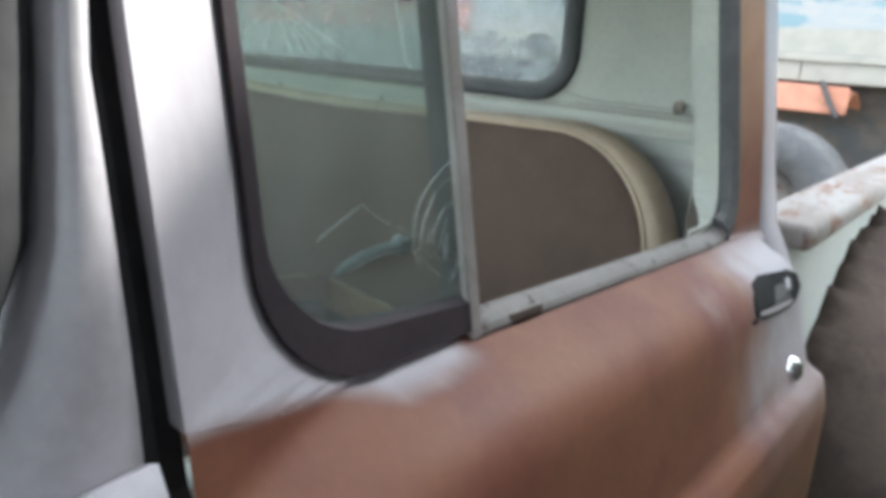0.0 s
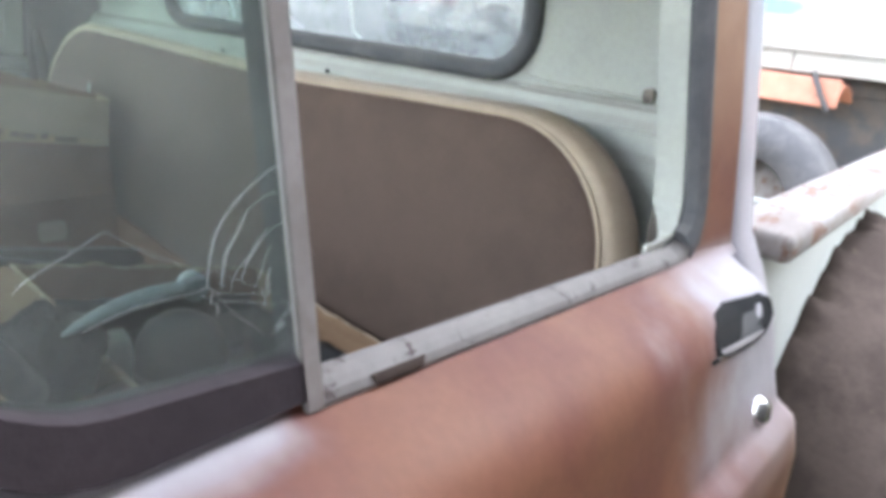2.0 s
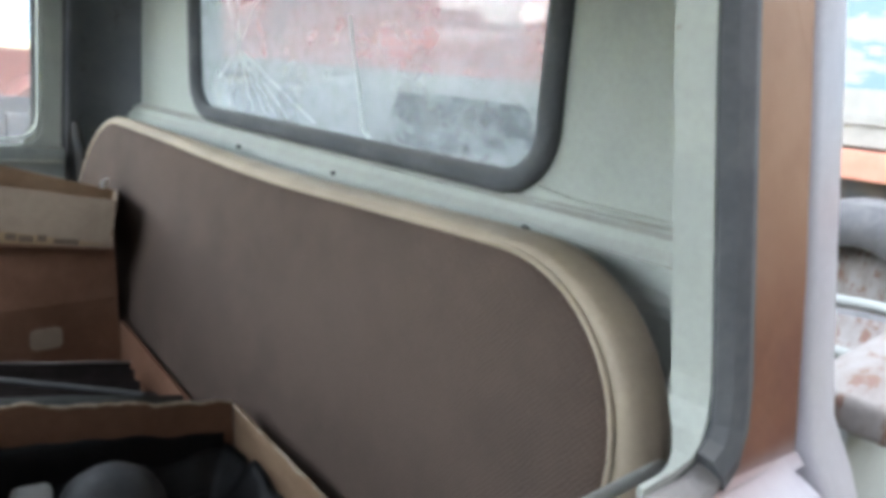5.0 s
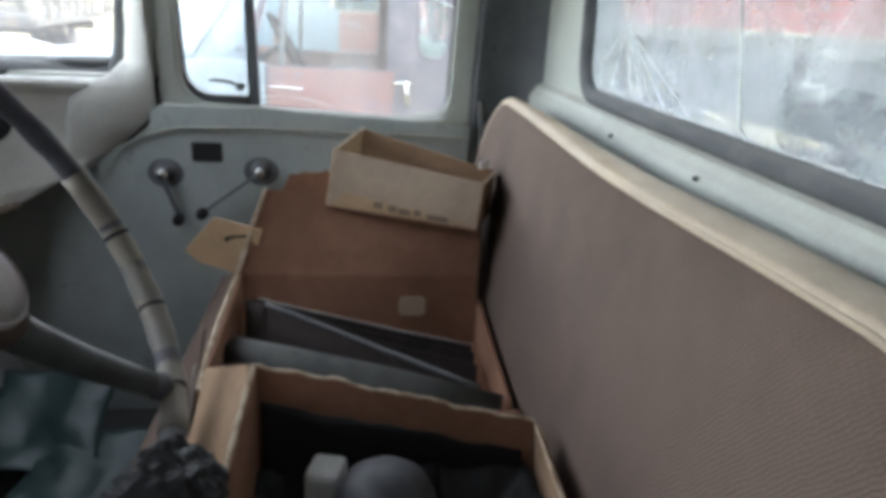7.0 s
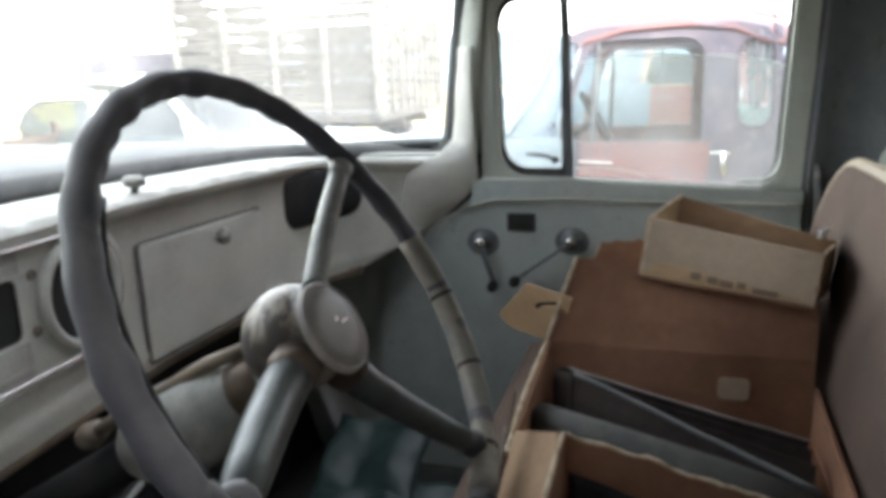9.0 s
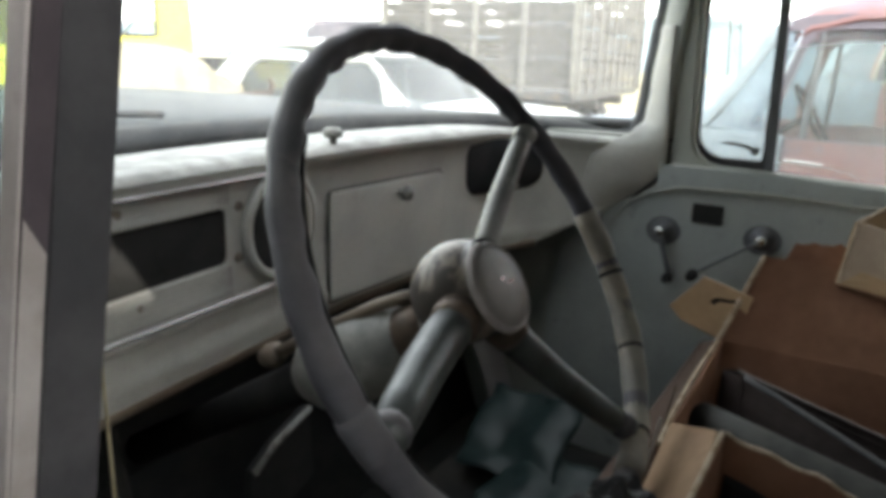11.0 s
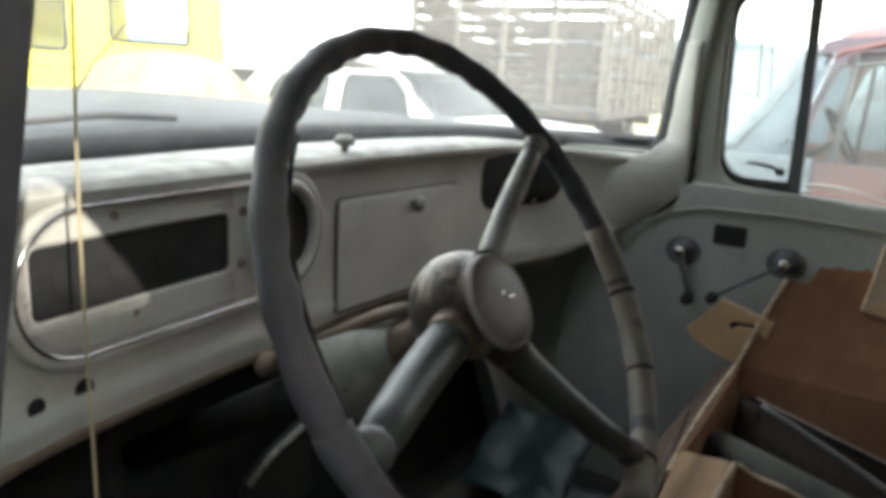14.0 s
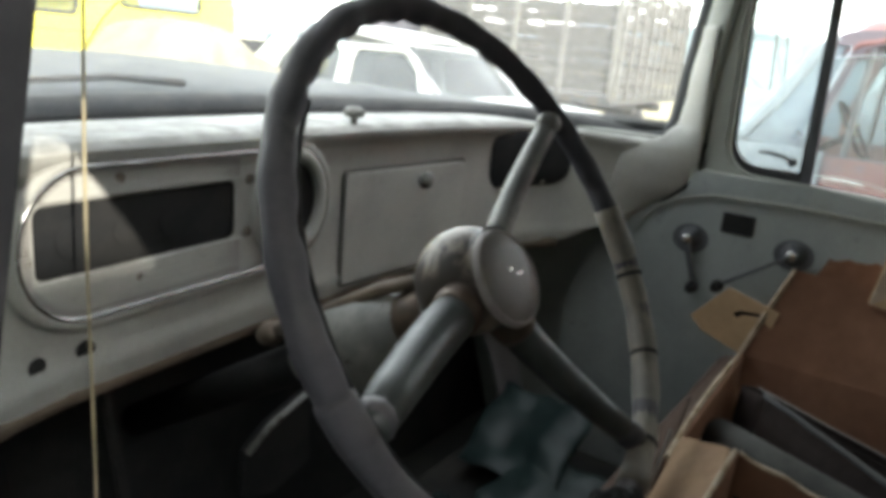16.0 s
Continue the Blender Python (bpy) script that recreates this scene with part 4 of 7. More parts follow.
# bolts and wires of the rear wall
for x, z, r in ((0.297, 1.299, 0.0045), (0.258, 1.286, 0.0035), (0.633, 1.300, 0.003), (0.90, 1.300, 0.003)):
    bm = bmesh.new()
    lathe(bm, [(r, 0), (r, 0.003), (r * 0.6, 0.005), (0, 0.006)], Matrix.Translation((x, -0.553, z)) @ Matrix.Rotation(radians(-90), 4, "X"), 12)
    part("bolt", bm, M_BLACK, rear)
for y0, z0, z1, r in ((-0.5715, 1.3330, 1.3310, 0.0022), (-0.5720, 1.3240, 1.3240, 0.0026), (-0.5525, 1.2990, 1.2985, 0.0024)):
    bm = bmesh.new()
    tube(bm, [Vector((0.305 - 0.045 * i, y0, z0 + (z1 - z0) * i / 5 + (0.006 if i == 0 and r < 0.0025 else 0))) for i in range(6)], r, 6)
    part("pressed_bead", bm, M_CAB, rear, smooth=True)
bm = bmesh.new()
plate(bm, [rrect(0.132, 0.144, 1.328, 1.344, 0.005, 4)], lambda x, z, w: Vector((x, -0.572 + w, z)), 0.0, 0.006)
part("plug", bm, M_HUB, rear)

# roof
bm = bmesh.new()
def roof_fn(a, b):
    x = 0.055 + (W - 0.11) * a
    y = -0.66 + 0.93 * b
    k = 1 - (2 * a - 1) ** 6
    return Vector((x, y, 1.667 + 0.065 * k * math.sin(math.pi * clampf(b * 0.9 + 0.1)) ** 0.5))
sheet(bm, roof_fn, 16, 12, 0.03)
part("roof", bm, M_CAB, truck, smooth=True)

# windshield: a curved pane in a rubber gasket
def shield_base(a):
    """Base of the pane, a from 0 (driver's corner) to 1."""
    k = 2 * a - 1
    return Vector((0.73 + 0.805 * math.sin(k * math.pi / 2), 0.255 + 0.46 * math.cos(k * math.pi / 2) ** 0.85, 1.300 + 0.018 * (1 - k * k) - 0.022 * max(0.0, min(1.0, (k - 0.45) / 0.5)) ** 2))
def shield(a, b):
    p = shield_base(a)
    k = 2 * a - 1
    top = Vector((0.73 + 0.66 * math.sin(k * math.pi / 2), 0.20 + 0.25 * math.cos(k * math.pi / 2), 1.66))
    q = p.lerp(top, b)
    return q
bm = bmesh.new()
sheet(bm, shield, 40, 10)
ws = part("windshield", bm, G_SHIELD, truck, "dusty curved windshield", smooth=True)
ws.visible_shadow = False
bm = bmesh.new()
edge = [shield(i / 60, 0.0) for i in range(2, 59)]
edge = [shield(0.02, b) for b in (0.95, 0.7, 0.5, 0.3, 0.15)] + [shield(0.024, 0.07), shield(0.03, 0.03)] + edge[1:-1] + [shield(0.97, 0.03), shield(0.976, 0.07)] + [shield(0.98, b) for b in (0.15, 0.3, 0.5, 0.7, 0.95)]
tube(bm, edge, 0.020, 10, up=(0, 0.3, 1))
part("gasket", bm, M_GREYRUB, ws, "wide black rubber gasket", smooth=True)

# dashboard
DASHX = [(-0.02, 0.285), (0.06, 0.33), (0.13, 0.385), (0.20, 0.425), (0.28, 0.445), (0.45, 0.462), (0.73, 0.49), (0.95, 0.487), (1.15, 0.47), (1.26, 0.435), (1.33, 0.385), (1.385, 0.325), (1.418, 0.265), (1.430, 0.203)]
def dash_y(x):
    return lerp_list(DASHX, x)
bm = bmesh.new()
prof = [(0.0, 1.075), (-0.004, 1.10), (0.0, 1.12), (0.0, 1.285), (-0.010, 1.300), (-0.012, 1.308), (-0.004, 1.315), (0.02, 1.318)]
def dash_fn(a, b):
    x = -0.01 + 1.44 * a
    i = b * (len(prof) + 2)
    y0 = dash_y(x)
    far = shield_base(clampf((x + 0.07) / 1.6))
    k = 0.5 + math.asin(max(-1, min(1, (x - 0.73) / 0.80))) / math.pi
    far = shield_base(k)
    zb = 1.075 + 0.115 * clampf((x - 1.27) / 0.16) ** 1.6
    fall = 0.024 * clampf((x - 1.08) / 0.30) ** 2
    pts = [Vector((x, y0 + dy, max(z - (fall if z > 1.2 else 0.0), zb))) for dy, z in prof] + [Vector((x, y0 * 0.5 + far.y * 0.5, 1.318 - fall)), Vector((x, far.y + 0.01, far.z - 0.022))]
    n = len(pts) - 1
    j = min(int(b * n), n - 1)
    return pts[j].lerp(pts[j + 1], b * n - j)
sheet(bm, dash_fn, 74, 27)
dash = part("dashboard", bm, M_DASH, truck, "dusty grey painted metal dashboard, upward faces dimmed", smooth=True)

# rounded corner that carries the dashboard up into the passenger's windshield post
CORNER = [(1.118, ((0.040, 0.323), (0.052, 0.328), (0.074, 0.338), (0.104, 0.362))),
          (1.165, ((0.042, 0.272), (0.056, 0.290), (0.078, 0.322), (0.104, 0.360))),
          (1.208, ((0.044, 0.226), (0.060, 0.260), (0.078, 0.312), (0.102, 0.356))),
          (1.252, ((0.045, 0.204), (0.060, 0.240), (0.074, 0.300), (0.096, 0.350))),
          (1.280, ((0.046, 0.203), (0.055, 0.228), (0.060, 0.278), (0.076, 0.330))),
          (1.305, ((0.047, 0.203), (0.052, 0.218), (0.046, 0.246), (0.036, 0.280))),
          (1.335, ((0.048, 0.203), (0.050, 0.214), (0.036, 0.236), (0.014, 0.258))),
          (1.400, ((0.048, 0.203), (0.050, 0.212), (0.034, 0.232), (0.010, 0.250))),
          (1.520, ((0.046, 0.200), (0.048, 0.205), (0.032, 0.220), (0.008, 0.236)))]


def corner_fn(a, b):
    z = 1.118 + 0.402 * b
    c = []
    for i in range(4):
        c.append((smooth_list([(zz, row[i][0]) for zz, row in CORNER], z), smooth_list([(zz, row[i][1]) for zz, row in CORNER], z)))
    (u0, y0), (u1, y1), (u2, y2), (u3, y3) = c
    w = ((1 - a) ** 3, 3 * a * (1 - a) ** 2, 3 * a * a * (1 - a), a ** 3)
    return side(1)(u0 * w[0] + u1 * w[1] + u2 * w[2] + u3 * w[3], y0 * w[0] + y1 * w[1] + y2 * w[2] + y3 * w[3], z)


bm = bmesh.new()
sheet(bm, corner_fn, 14, 40, 0.003)
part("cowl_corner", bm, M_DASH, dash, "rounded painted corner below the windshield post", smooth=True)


def on_dash(x, z, out=0.0):
    return Vector((x, dash_y(x) - out, z))


def dplate(loops, o0, o1):
    bm = bmesh.new()
    plate(bm, loops, lambda x, z, w: on_dash(x, z, w), o0, o1)
    return bm
oval = lambda g: rrect(0.228 - g, 0.645 + g, 1.150 - g, 1.296 + g, 0.0725 + g, 12)
bm = bmesh.new()
tube(bm, [on_dash(x, z, 0.003) for x, z in oval(0.004)], 0.0075, 10, closed=True)
part("cluster_bezel", bm, M_DASH, dash, smooth=True)
bm = bmesh.new()
tube(bm, [on_dash(x, z, 0.0095) for x, z in oval(-0.0020)], 0.0022, 8, closed=True)
part("bezel_lip", bm, M_CHROME, dash, "thin bright lip", smooth=True)
bm = dplate([oval(-0.001), rrect(0.248, 0.484, 1.196, 1.263, 0.010, 5), [(0.575 + 0.052 * math.cos(i * math.pi / 16), 1.224 + 0.056 * math.sin(i * math.pi / 16)) for i in range(32)]], 0.001, 0.004)
cl = part("instrument_panel", bm, M_DASH, dash, "plain instrument plate with an empty black window")
bm = dplate([rrect(0.2475, 0.4845, 1.1955, 1.2635, 0.010, 5)], 0.0005, 0.0015)
part("instrument_window", bm, M_BLACK, dash, "dark empty instrument window")
bm = dplate([[(0.575 + 0.053 * math.cos(i * math.pi / 16), 1.224 + 0.057 * math.sin(i * math.pi / 16)) for i in range(32)]], 0.0005, 0.0015)
part("speedometer_hole", bm, M_BLACK, dash, "round dark opening")
bm = bmesh.new()
tube(bm, [on_dash(0.575 + 0.060 * math.cos(i * math.pi / 18), 1.224 + 0.063 * math.sin(i * math.pi / 18), 0.006) for i in range(36)], 0.008, 8, closed=True)
part("speedometer_ring", bm, M_DASH, dash, smooth=True)
for i in range(36):
    z = 1.1575 + i * 0.0037
    x1 = 0.2455 if 1.194 < z < 1.265 else 0.490
    dz = (z - 1.223) / 0.0705
    x0 = 0.3005 - 0.0705 * math.sqrt(max(0.0, 1 - dz * dz))
    if x1 - x0 < 0.004:
        continue
    n = 1 if x1 < 0.3 else 5
    bm = bmesh.new()
    tube(bm, [on_dash(x0 + (x1 - x0) * k / n, z, 0.0042) for k in range(n + 1)], 0.0013, 6)
    part("rib", bm, M_SILL, cl)
for x, z, r in ((0.297, 1.117, 0.010), (0.247, 1.118, 0.009)):
    bm = dplate([[(x + r * math.cos(i * math.pi / 8), z + r * math.sin(i * math.pi / 8)) for i in range(16)]], 0.0005, 0.0015)
    part("switch_hole", bm, M_BLACK, dash)
for x, z in ((0.352, 1.180), (0.502, 1.200), (0.335, 1.280), (0.505, 1.262)):
    bm = bmesh.new()
    lathe(bm, [(0.006, 0), (0.0055, 0.003), (0, 0.004)], Matrix.Translation(on_dash(x, z, 0.004)) @ Matrix.Rotation(radians(90), 4, "X"), 10)
    part("screw", bm, M_HUB, cl)
for x, r in ((0.288, 0.020), (0.342, 0.016), (0.400, 0.018)):
    bm = dplate([[(x + r * math.cos(i * math.pi / 10), 1.229 + r * math.sin(i * math.pi / 10)) for i in range(20)]], 0.0062, 0.0070)
    part("gauge_face", bm, M_BLACK, dash, "dim gauge face behind the window")
# glove box door
bm = bmesh.new()
plate(bm, [rrect(0.690, 0.985, 1.088, 1.250, 0.008, 4)], lambda x, z, w: on_dash(x, z, w), 0.002, 0.007)
gb = part("glove_box_door", bm, M_DASH, dash, "closed glove box door")
bm = bmesh.new()
tube(bm, [on_dash(x, z, 0.003) for x, z in rrect(0.687, 0.988, 1.085, 1.253, 0.009, 4)], 0.0013, 6, closed=True)
part("seam", bm, M_BLACK, gb)
# line of light on the upper edge, modelled as a thin pale strip
bm = bmesh.new()
tube(bm, [on_dash(0.700 + 0.055 * i, 1.2493, 0.007) for i in range(6)], 0.0012, 6)
part("edge_highlight", bm, M_SILL, gb, "pale strip for the highlight along the top edge")
bm = bmesh.new()
lathe(bm, [(0.006, 0), (0.006, 0.010), (0.013, 0.014), (0.012, 0.022), (0, 0.024)], Matrix.Translation(on_dash(0.860, 1.230, 0.006)) @ Matrix.Rotation(radians(90), 4, "X"), 16)
part("glove_box_knob", bm, M_CUP, gb, "worn knob", smooth=True)
# opening on the passenger side with a ring
bm = dplate([rrect(1.066, 1.282, 1.192, 1.298, 0.036, 7)], 0.001, 0.002)
part("radio_opening", bm, M_BLACK, dash, "dark oval opening for the radio")
bm = bmesh.new()
tube(bm, [on_dash(1.214 + 0.010 * math.sin(i * 0.35) ** 2, 1.196 + 0.011 * i, 0.005) for i in range(10)], 0.006, 8)
part("opening_rib", bm, M_DASH, dash, smooth=True)
# knob on the dash top
bm = bmesh.new()
lathe(bm, [(0.005, 0), (0.005, 0.012), (0.014, 0.014), (0.015, 0.022), (0.010, 0.027), (0, 0.028)], Matrix.Translation((0.720, 0.500, 1.312)), 16)
part("dash_knob", bm, M_CUP, dash, "small round knob", smooth=True)
# under-dash rail
bm = bmesh.new()
tube(bm, [Vector((x, dash_y(x) + 0.01, 1.072)) for x in [0.02 + 0.042 * i for i in range(31)]], 0.012, 8)
part("lower_rail", bm, M_TANROD, dash, smooth=True)

# floor, firewall, cab underside
bm = bmesh.new()
box(bm, (0.0, -0.56, 0.53), (W, 0.72, 0.56), None, 0.01)
part("cab_floor", bm, M_FLOOR, truck, "dark dirty floor mat")
# firewall's black carries the darkness under the dashboard
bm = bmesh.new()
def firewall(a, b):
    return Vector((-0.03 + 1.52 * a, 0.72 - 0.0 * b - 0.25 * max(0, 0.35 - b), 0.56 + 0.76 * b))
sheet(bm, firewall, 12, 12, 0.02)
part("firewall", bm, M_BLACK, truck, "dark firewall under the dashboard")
for s, F in ((0, FL), (1, FR)):
    bm = bmesh.new()
    plate(bm, [[(0.200, 0.55), (0.72, 0.55), (0.72, 1.30), (0.30, 1.30), (0.200, 1.25)]], lambda y, z, w: F(w, y, z), -0.02, 0.02)
    part("kick_panel", bm, M_CAB, truck)
    bm = bmesh.new()
    box(bm, F(-0.06, -0.44, 0.50), F(0.06, 0.62, 0.552)) if s == 0 else box(bm, F(0.06, -0.44, 0.50), F(-0.06, 0.62, 0.552))
    part("rocker", bm, M_PRIMER, truck)

# cowl and hood outside
bm = bmesh.new()
def hood_fn(a, b):
    x = 0.73 + (a - 0.5) * (1.62 - 0.34 * b)
    k = abs(2 * a - 1)
    y0 = shield_base(0.5 + math.asin(max(-1, min(1, (x - 0.73) / 0.80))) / math.pi).y + 0.012
    y = y0 + (2.05 - y0) * b
    z = 1.328 + 0.16 * b - 0.19 * b * b - (0.06 + 0.26 * b) * k ** 3 * b ** 0.6
    return Vector((x, y, z))
sheet(bm, hood_fn, 30, 20, 0.02)
part("hood", bm, M_HOOD, truck, "dull grey hood", smooth=True)
for s in (0, 1):
    bm = bmesh.new()
    def fender(a, b):
        ang = math.pi * (0.03 + 0.94 * a)
        yy = 1.15 + 0.62 * -math.cos(ang)
        zz = 0.55 + 0.52 * math.sin(ang)
        x = 0.13 - 0.26 * b ** 0.8
        zz -= 0.12 * b * b
        return Vector((x if s == 0 else W - x, yy, zz))
    sheet(bm, fender, 20, 8, 0.012)
    part("front_fender", bm, M_PRIMER, truck, smooth=True)
    bm = bmesh.new()
    FF = side(s)
    def cowl(a, b):
        y = 0.1995 + 0.50 * a
        z = 0.55 + (0.724 - 0.028 * a if s == 0 else 0.72) * b ** 0.8
        u = lerp_list([q for q in DOOR_PROFILE if q[0] < 1.22] + [(1.24, -0.041), (1.258, -0.036), (1.268, -0.033), (1.273, -0.0305)] if s == 0 else DOOR_PROFILE + [(1.262, 0.006), (1.27, 0.02)], z)
        return FF(u - 0.010 * a, y, z)
    sheet(bm, cowl, 24, 44, 0.012)
    part("cowl_side", bm, M_PRIMER, truck, "grey primed cowl side", smooth=True)
    bm = bmesh.new()
    gy = 0.194 if s == 0 else 0.199
    tube(bm, [FF(lerp_list(DOOR_PROFILE, z) + 0.010, gy, z) for z in (0.6, 0.9, 1.1, 1.15, 1.20)] + [FF(-0.016 if s == 0 else 0.008, gy, z) for z in (1.25, 1.28, 1.4, 1.55, 1.66)], 0.0065, 8)
    if s == 0:
        plate(bm, [[(0.178, 0.60), (0.214, 0.60), (0.214, 1.10), (0.214, 1.20), (0.214, 1.25), (0.208, 1.40), (0.206, 1.66), (0.178, 1.66), (0.178, 1.40), (0.178, 1.25), (0.178, 1.20), (0.178, 1.10)]],
              lambda y, z, w: FF((lerp_list(DOOR_PROFILE, z) + 0.020 if z < 1.22 else -0.014) + w, y, z), 0.0, 0.006)
    part("door_gap_seal", bm, M_RUBBER, truck, "dark rubber seal in the door gap" if s == 0 else "")
# wiper
bm = bmesh.new()
tube(bm, [Vector((0.62, 0.745, 1.346)), Vector((0.50, 0.735, 1.352)), Vector((0.36, 0.70, 1.346))], [0.006, 0.005, 0.004], 8)
part("wiper_arm", bm, M_STEEL, truck)

# steering column and wheel
C0 = Vector((0.447, 0.086, 1.262))
AX = Vector((0.0, -0.855, 0.52)).normalized()
WM = look(C0, C0 - AX)                     # z of this pose points at the driver
CM = WM @ Matrix.Translation((0.0, -0.020, 0.0))      # the column sits a little below the rim's centre
bm = bmesh.new()
lathe(bm, [(0.0, -0.262), (0.030, -0.256), (0.042, -0.236), (0.046, -0.205), (0.043, -0.155), (0.034, -0.12), (0.026, -0.10), (0.026, -0.06)], CM, 28)
col_ob = part("steering_column", bm, M_CUP, truck, "dusty steering column jacket", smooth=True)
# tube blackened for the dark footwell it runs down into
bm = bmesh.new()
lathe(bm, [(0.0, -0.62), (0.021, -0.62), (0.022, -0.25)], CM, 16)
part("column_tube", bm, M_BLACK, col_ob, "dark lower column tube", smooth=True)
bm = bmesh.new()
lathe(bm, [(0.0262, -0.125), (0.031, -0.118), (0.031, -0.088), (0.0262, -0.082)], CM, 24)
part("column_collar", bm, M_BRASS, col_ob, "brown tarnished collar", smooth=True)
bm = bmesh.new()
off = WM.to_3x3() @ Vector((-0.016, 0.018, 0))
tube(bm, [C0 - AX * 0.070 + off * 0.6, C0 - AX * 0.12 + off, C0 - AX * 0.285 + off], [0.0060, 0.0065, 0.0070], 12)
tube(bm, [C0 - AX * 0.272 + off, C0 - AX * 0.286 + off, C0 - AX * 0.297 + off], [0.011, 0.0135, 0.010], 12)
part("shift_tube", bm, M_TANROD, col_ob, "tan worn tube along the column", smooth=True)
R = 0.222
bm = bmesh.new()
N = 240
def rim_pt(a):
    return WM @ Vector((R * math.cos(a), R * math.sin(a), 0.0))
rad = []
for i in range(N):
    a = 2 * math.pi * i / N
    rad.append(0.0118 + 0.0007 * math.sin(a * 26))
tube(bm, [rim_pt(2 * math.pi * i / N) for i in range(N)], rad, 14, closed=True, up=tuple(AX))
hubw = WM.inverted()
for v in bm.verts:
    p = hubw @ v.co
    inner_side = clampf((R - math.hypot(p.x, p.y)) / 0.009)
    if inner_side > 0:
        grip = 0.0028 * inner_side * clampf((p.y + 0.10) / 0.14) * (0.5 + 0.5 * math.sin(math.atan2(p.y, p.x) * 40))
        k = 1 + grip / max(0.05, math.hypot(p.x, p.y))
        v.co = WM @ Vector((p.x * k, p.y * k, p.z))
wheel = part("steering_wheel", bm, M_WHEEL, truck, "large three-spoke steering wheel with cracked rim", smooth=True)
bm = bmesh.new()
a0, a1 = radians(-75), radians(5)
tube(bm, [rim_pt(a0 + (a1 - a0) * i / 20) for i in range(21)], [0.0129 + 0.0006 * math.sin(i * 1.9) + 0.0005 * math.sin(i * 0.7 + 1) for i in range(21)], 12, up=tuple(AX))
part("worn_rim_section", bm, M_WHEELTAN, wheel, "tan worn section of the rim", smooth=True)
for a in (-14, -36, -61):
    bm = bmesh.new()
    p, q = rim_pt(radians(a - 0.5)), rim_pt(radians(a + 0.5))
    tube(bm, [p, q], 0.0137, 12, up=tuple(AX))
    part("rim_crack", bm, M_BLACK, wheel)
bm = bmesh.new()
tube(bm, [WM @ Vector(((R - 0.0088) * math.cos(radians(a)), (R - 0.0088) * math.sin(radians(a)), 0.0074)) for a in range(140, 236, 4)], 0.0017, 6)
part("rim_groove", bm, M_BLACK, wheel, "dark groove along the rim")
bm = bmesh.new()
tube(bm, [rim_pt(radians(a)) for a in (189.5, 191, 193, 196, 198.5)], [0.0124, 0.0133, 0.0131, 0.0130, 0.0122], 14, up=tuple(AX))
part("rim_patch", bm, M_WHEEL, wheel, "raised mended band on the rim", smooth=True)
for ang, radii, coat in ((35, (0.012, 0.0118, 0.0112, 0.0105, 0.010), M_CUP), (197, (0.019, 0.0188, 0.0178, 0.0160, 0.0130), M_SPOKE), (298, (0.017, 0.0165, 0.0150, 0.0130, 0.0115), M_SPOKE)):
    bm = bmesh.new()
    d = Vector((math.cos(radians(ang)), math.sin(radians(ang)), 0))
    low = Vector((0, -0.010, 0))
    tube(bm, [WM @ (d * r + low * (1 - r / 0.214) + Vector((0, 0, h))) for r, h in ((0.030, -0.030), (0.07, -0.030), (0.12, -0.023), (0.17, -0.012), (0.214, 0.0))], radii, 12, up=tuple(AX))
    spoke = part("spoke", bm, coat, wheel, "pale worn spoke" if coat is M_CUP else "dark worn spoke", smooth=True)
    bm = bmesh.new()
    tube(bm, [WM @ (d * r + low * 0.8 + Vector((0, 0, h))) for r, h in ((0.036, -0.030), (0.048, -0.0305), (0.056, -0.0302))], [radii[0] + 0.0030, radii[0] + 0.0026, radii[0] + 0.0008], 14, up=tuple(AX))
    part("collar", bm, M_BRASS, spoke, "tarnished brass collar", smooth=True)
    bm = bmesh.new()
    tube(bm, [WM @ (d * r + Vector((0, 0, h))) for r, h in ((0.196, -0.0050), (0.204, -0.0026), (0.210, -0.0012))], [radii[4] + 0.0006, radii[4] + 0.0022, 0.0128], 12, up=tuple(AX))
    part("rim_joint", bm, M_CUP if coat is M_CUP else M_WHEEL, spoke, "worn joint at the rim", smooth=True)
HM = WM @ Matrix.Translation((-0.003, -0.010, 0)) @ Matrix.Scale(0.92, 4)
BALL = WM @ Matrix.Translation((0.002, -0.002, -0.043))
bm = bmesh.new()
lathe(bm, [(0.046 * math.cos(radians(-90 + 9 * k)), 0.046 * math.sin(radians(-90 + 9 * k))) for k in range(16)] + [(0.0345, 0.034), (0.036, 0.038)], BALL, 40)
part("hub", bm, M_HUB, wheel, "worn rounded wheel hub", smooth=True)
bm = bmesh.new()
lathe(bm, [(0.0445, -0.006), (0.0435, 0.0), (0.0415, 0.0015), (0.040, -0.001)], HM, 36)
part("horn_ring", bm, M_BAR, wheel, "pale worn ring round the horn button", smooth=True)
bm = bmesh.new()
lathe(bm, [(0.040, -0.003), (0.039, 0.0005), (0.026, 0.0025), (0.0, 0.003)], HM, 36)
part("horn_button", bm, M_BUTTON, wheel, "faded flat horn button", smooth=True)
bm = bmesh.new()
box(bm, (0.004, -0.001, 0.0028), (0.016, 0.001, 0.0042), HM)
box(bm, (-0.004, 0.004, 0.0028), (0.002, 0.007, 0.0042), HM)
part("emblem_mark", bm, M_CHROME, wheel)

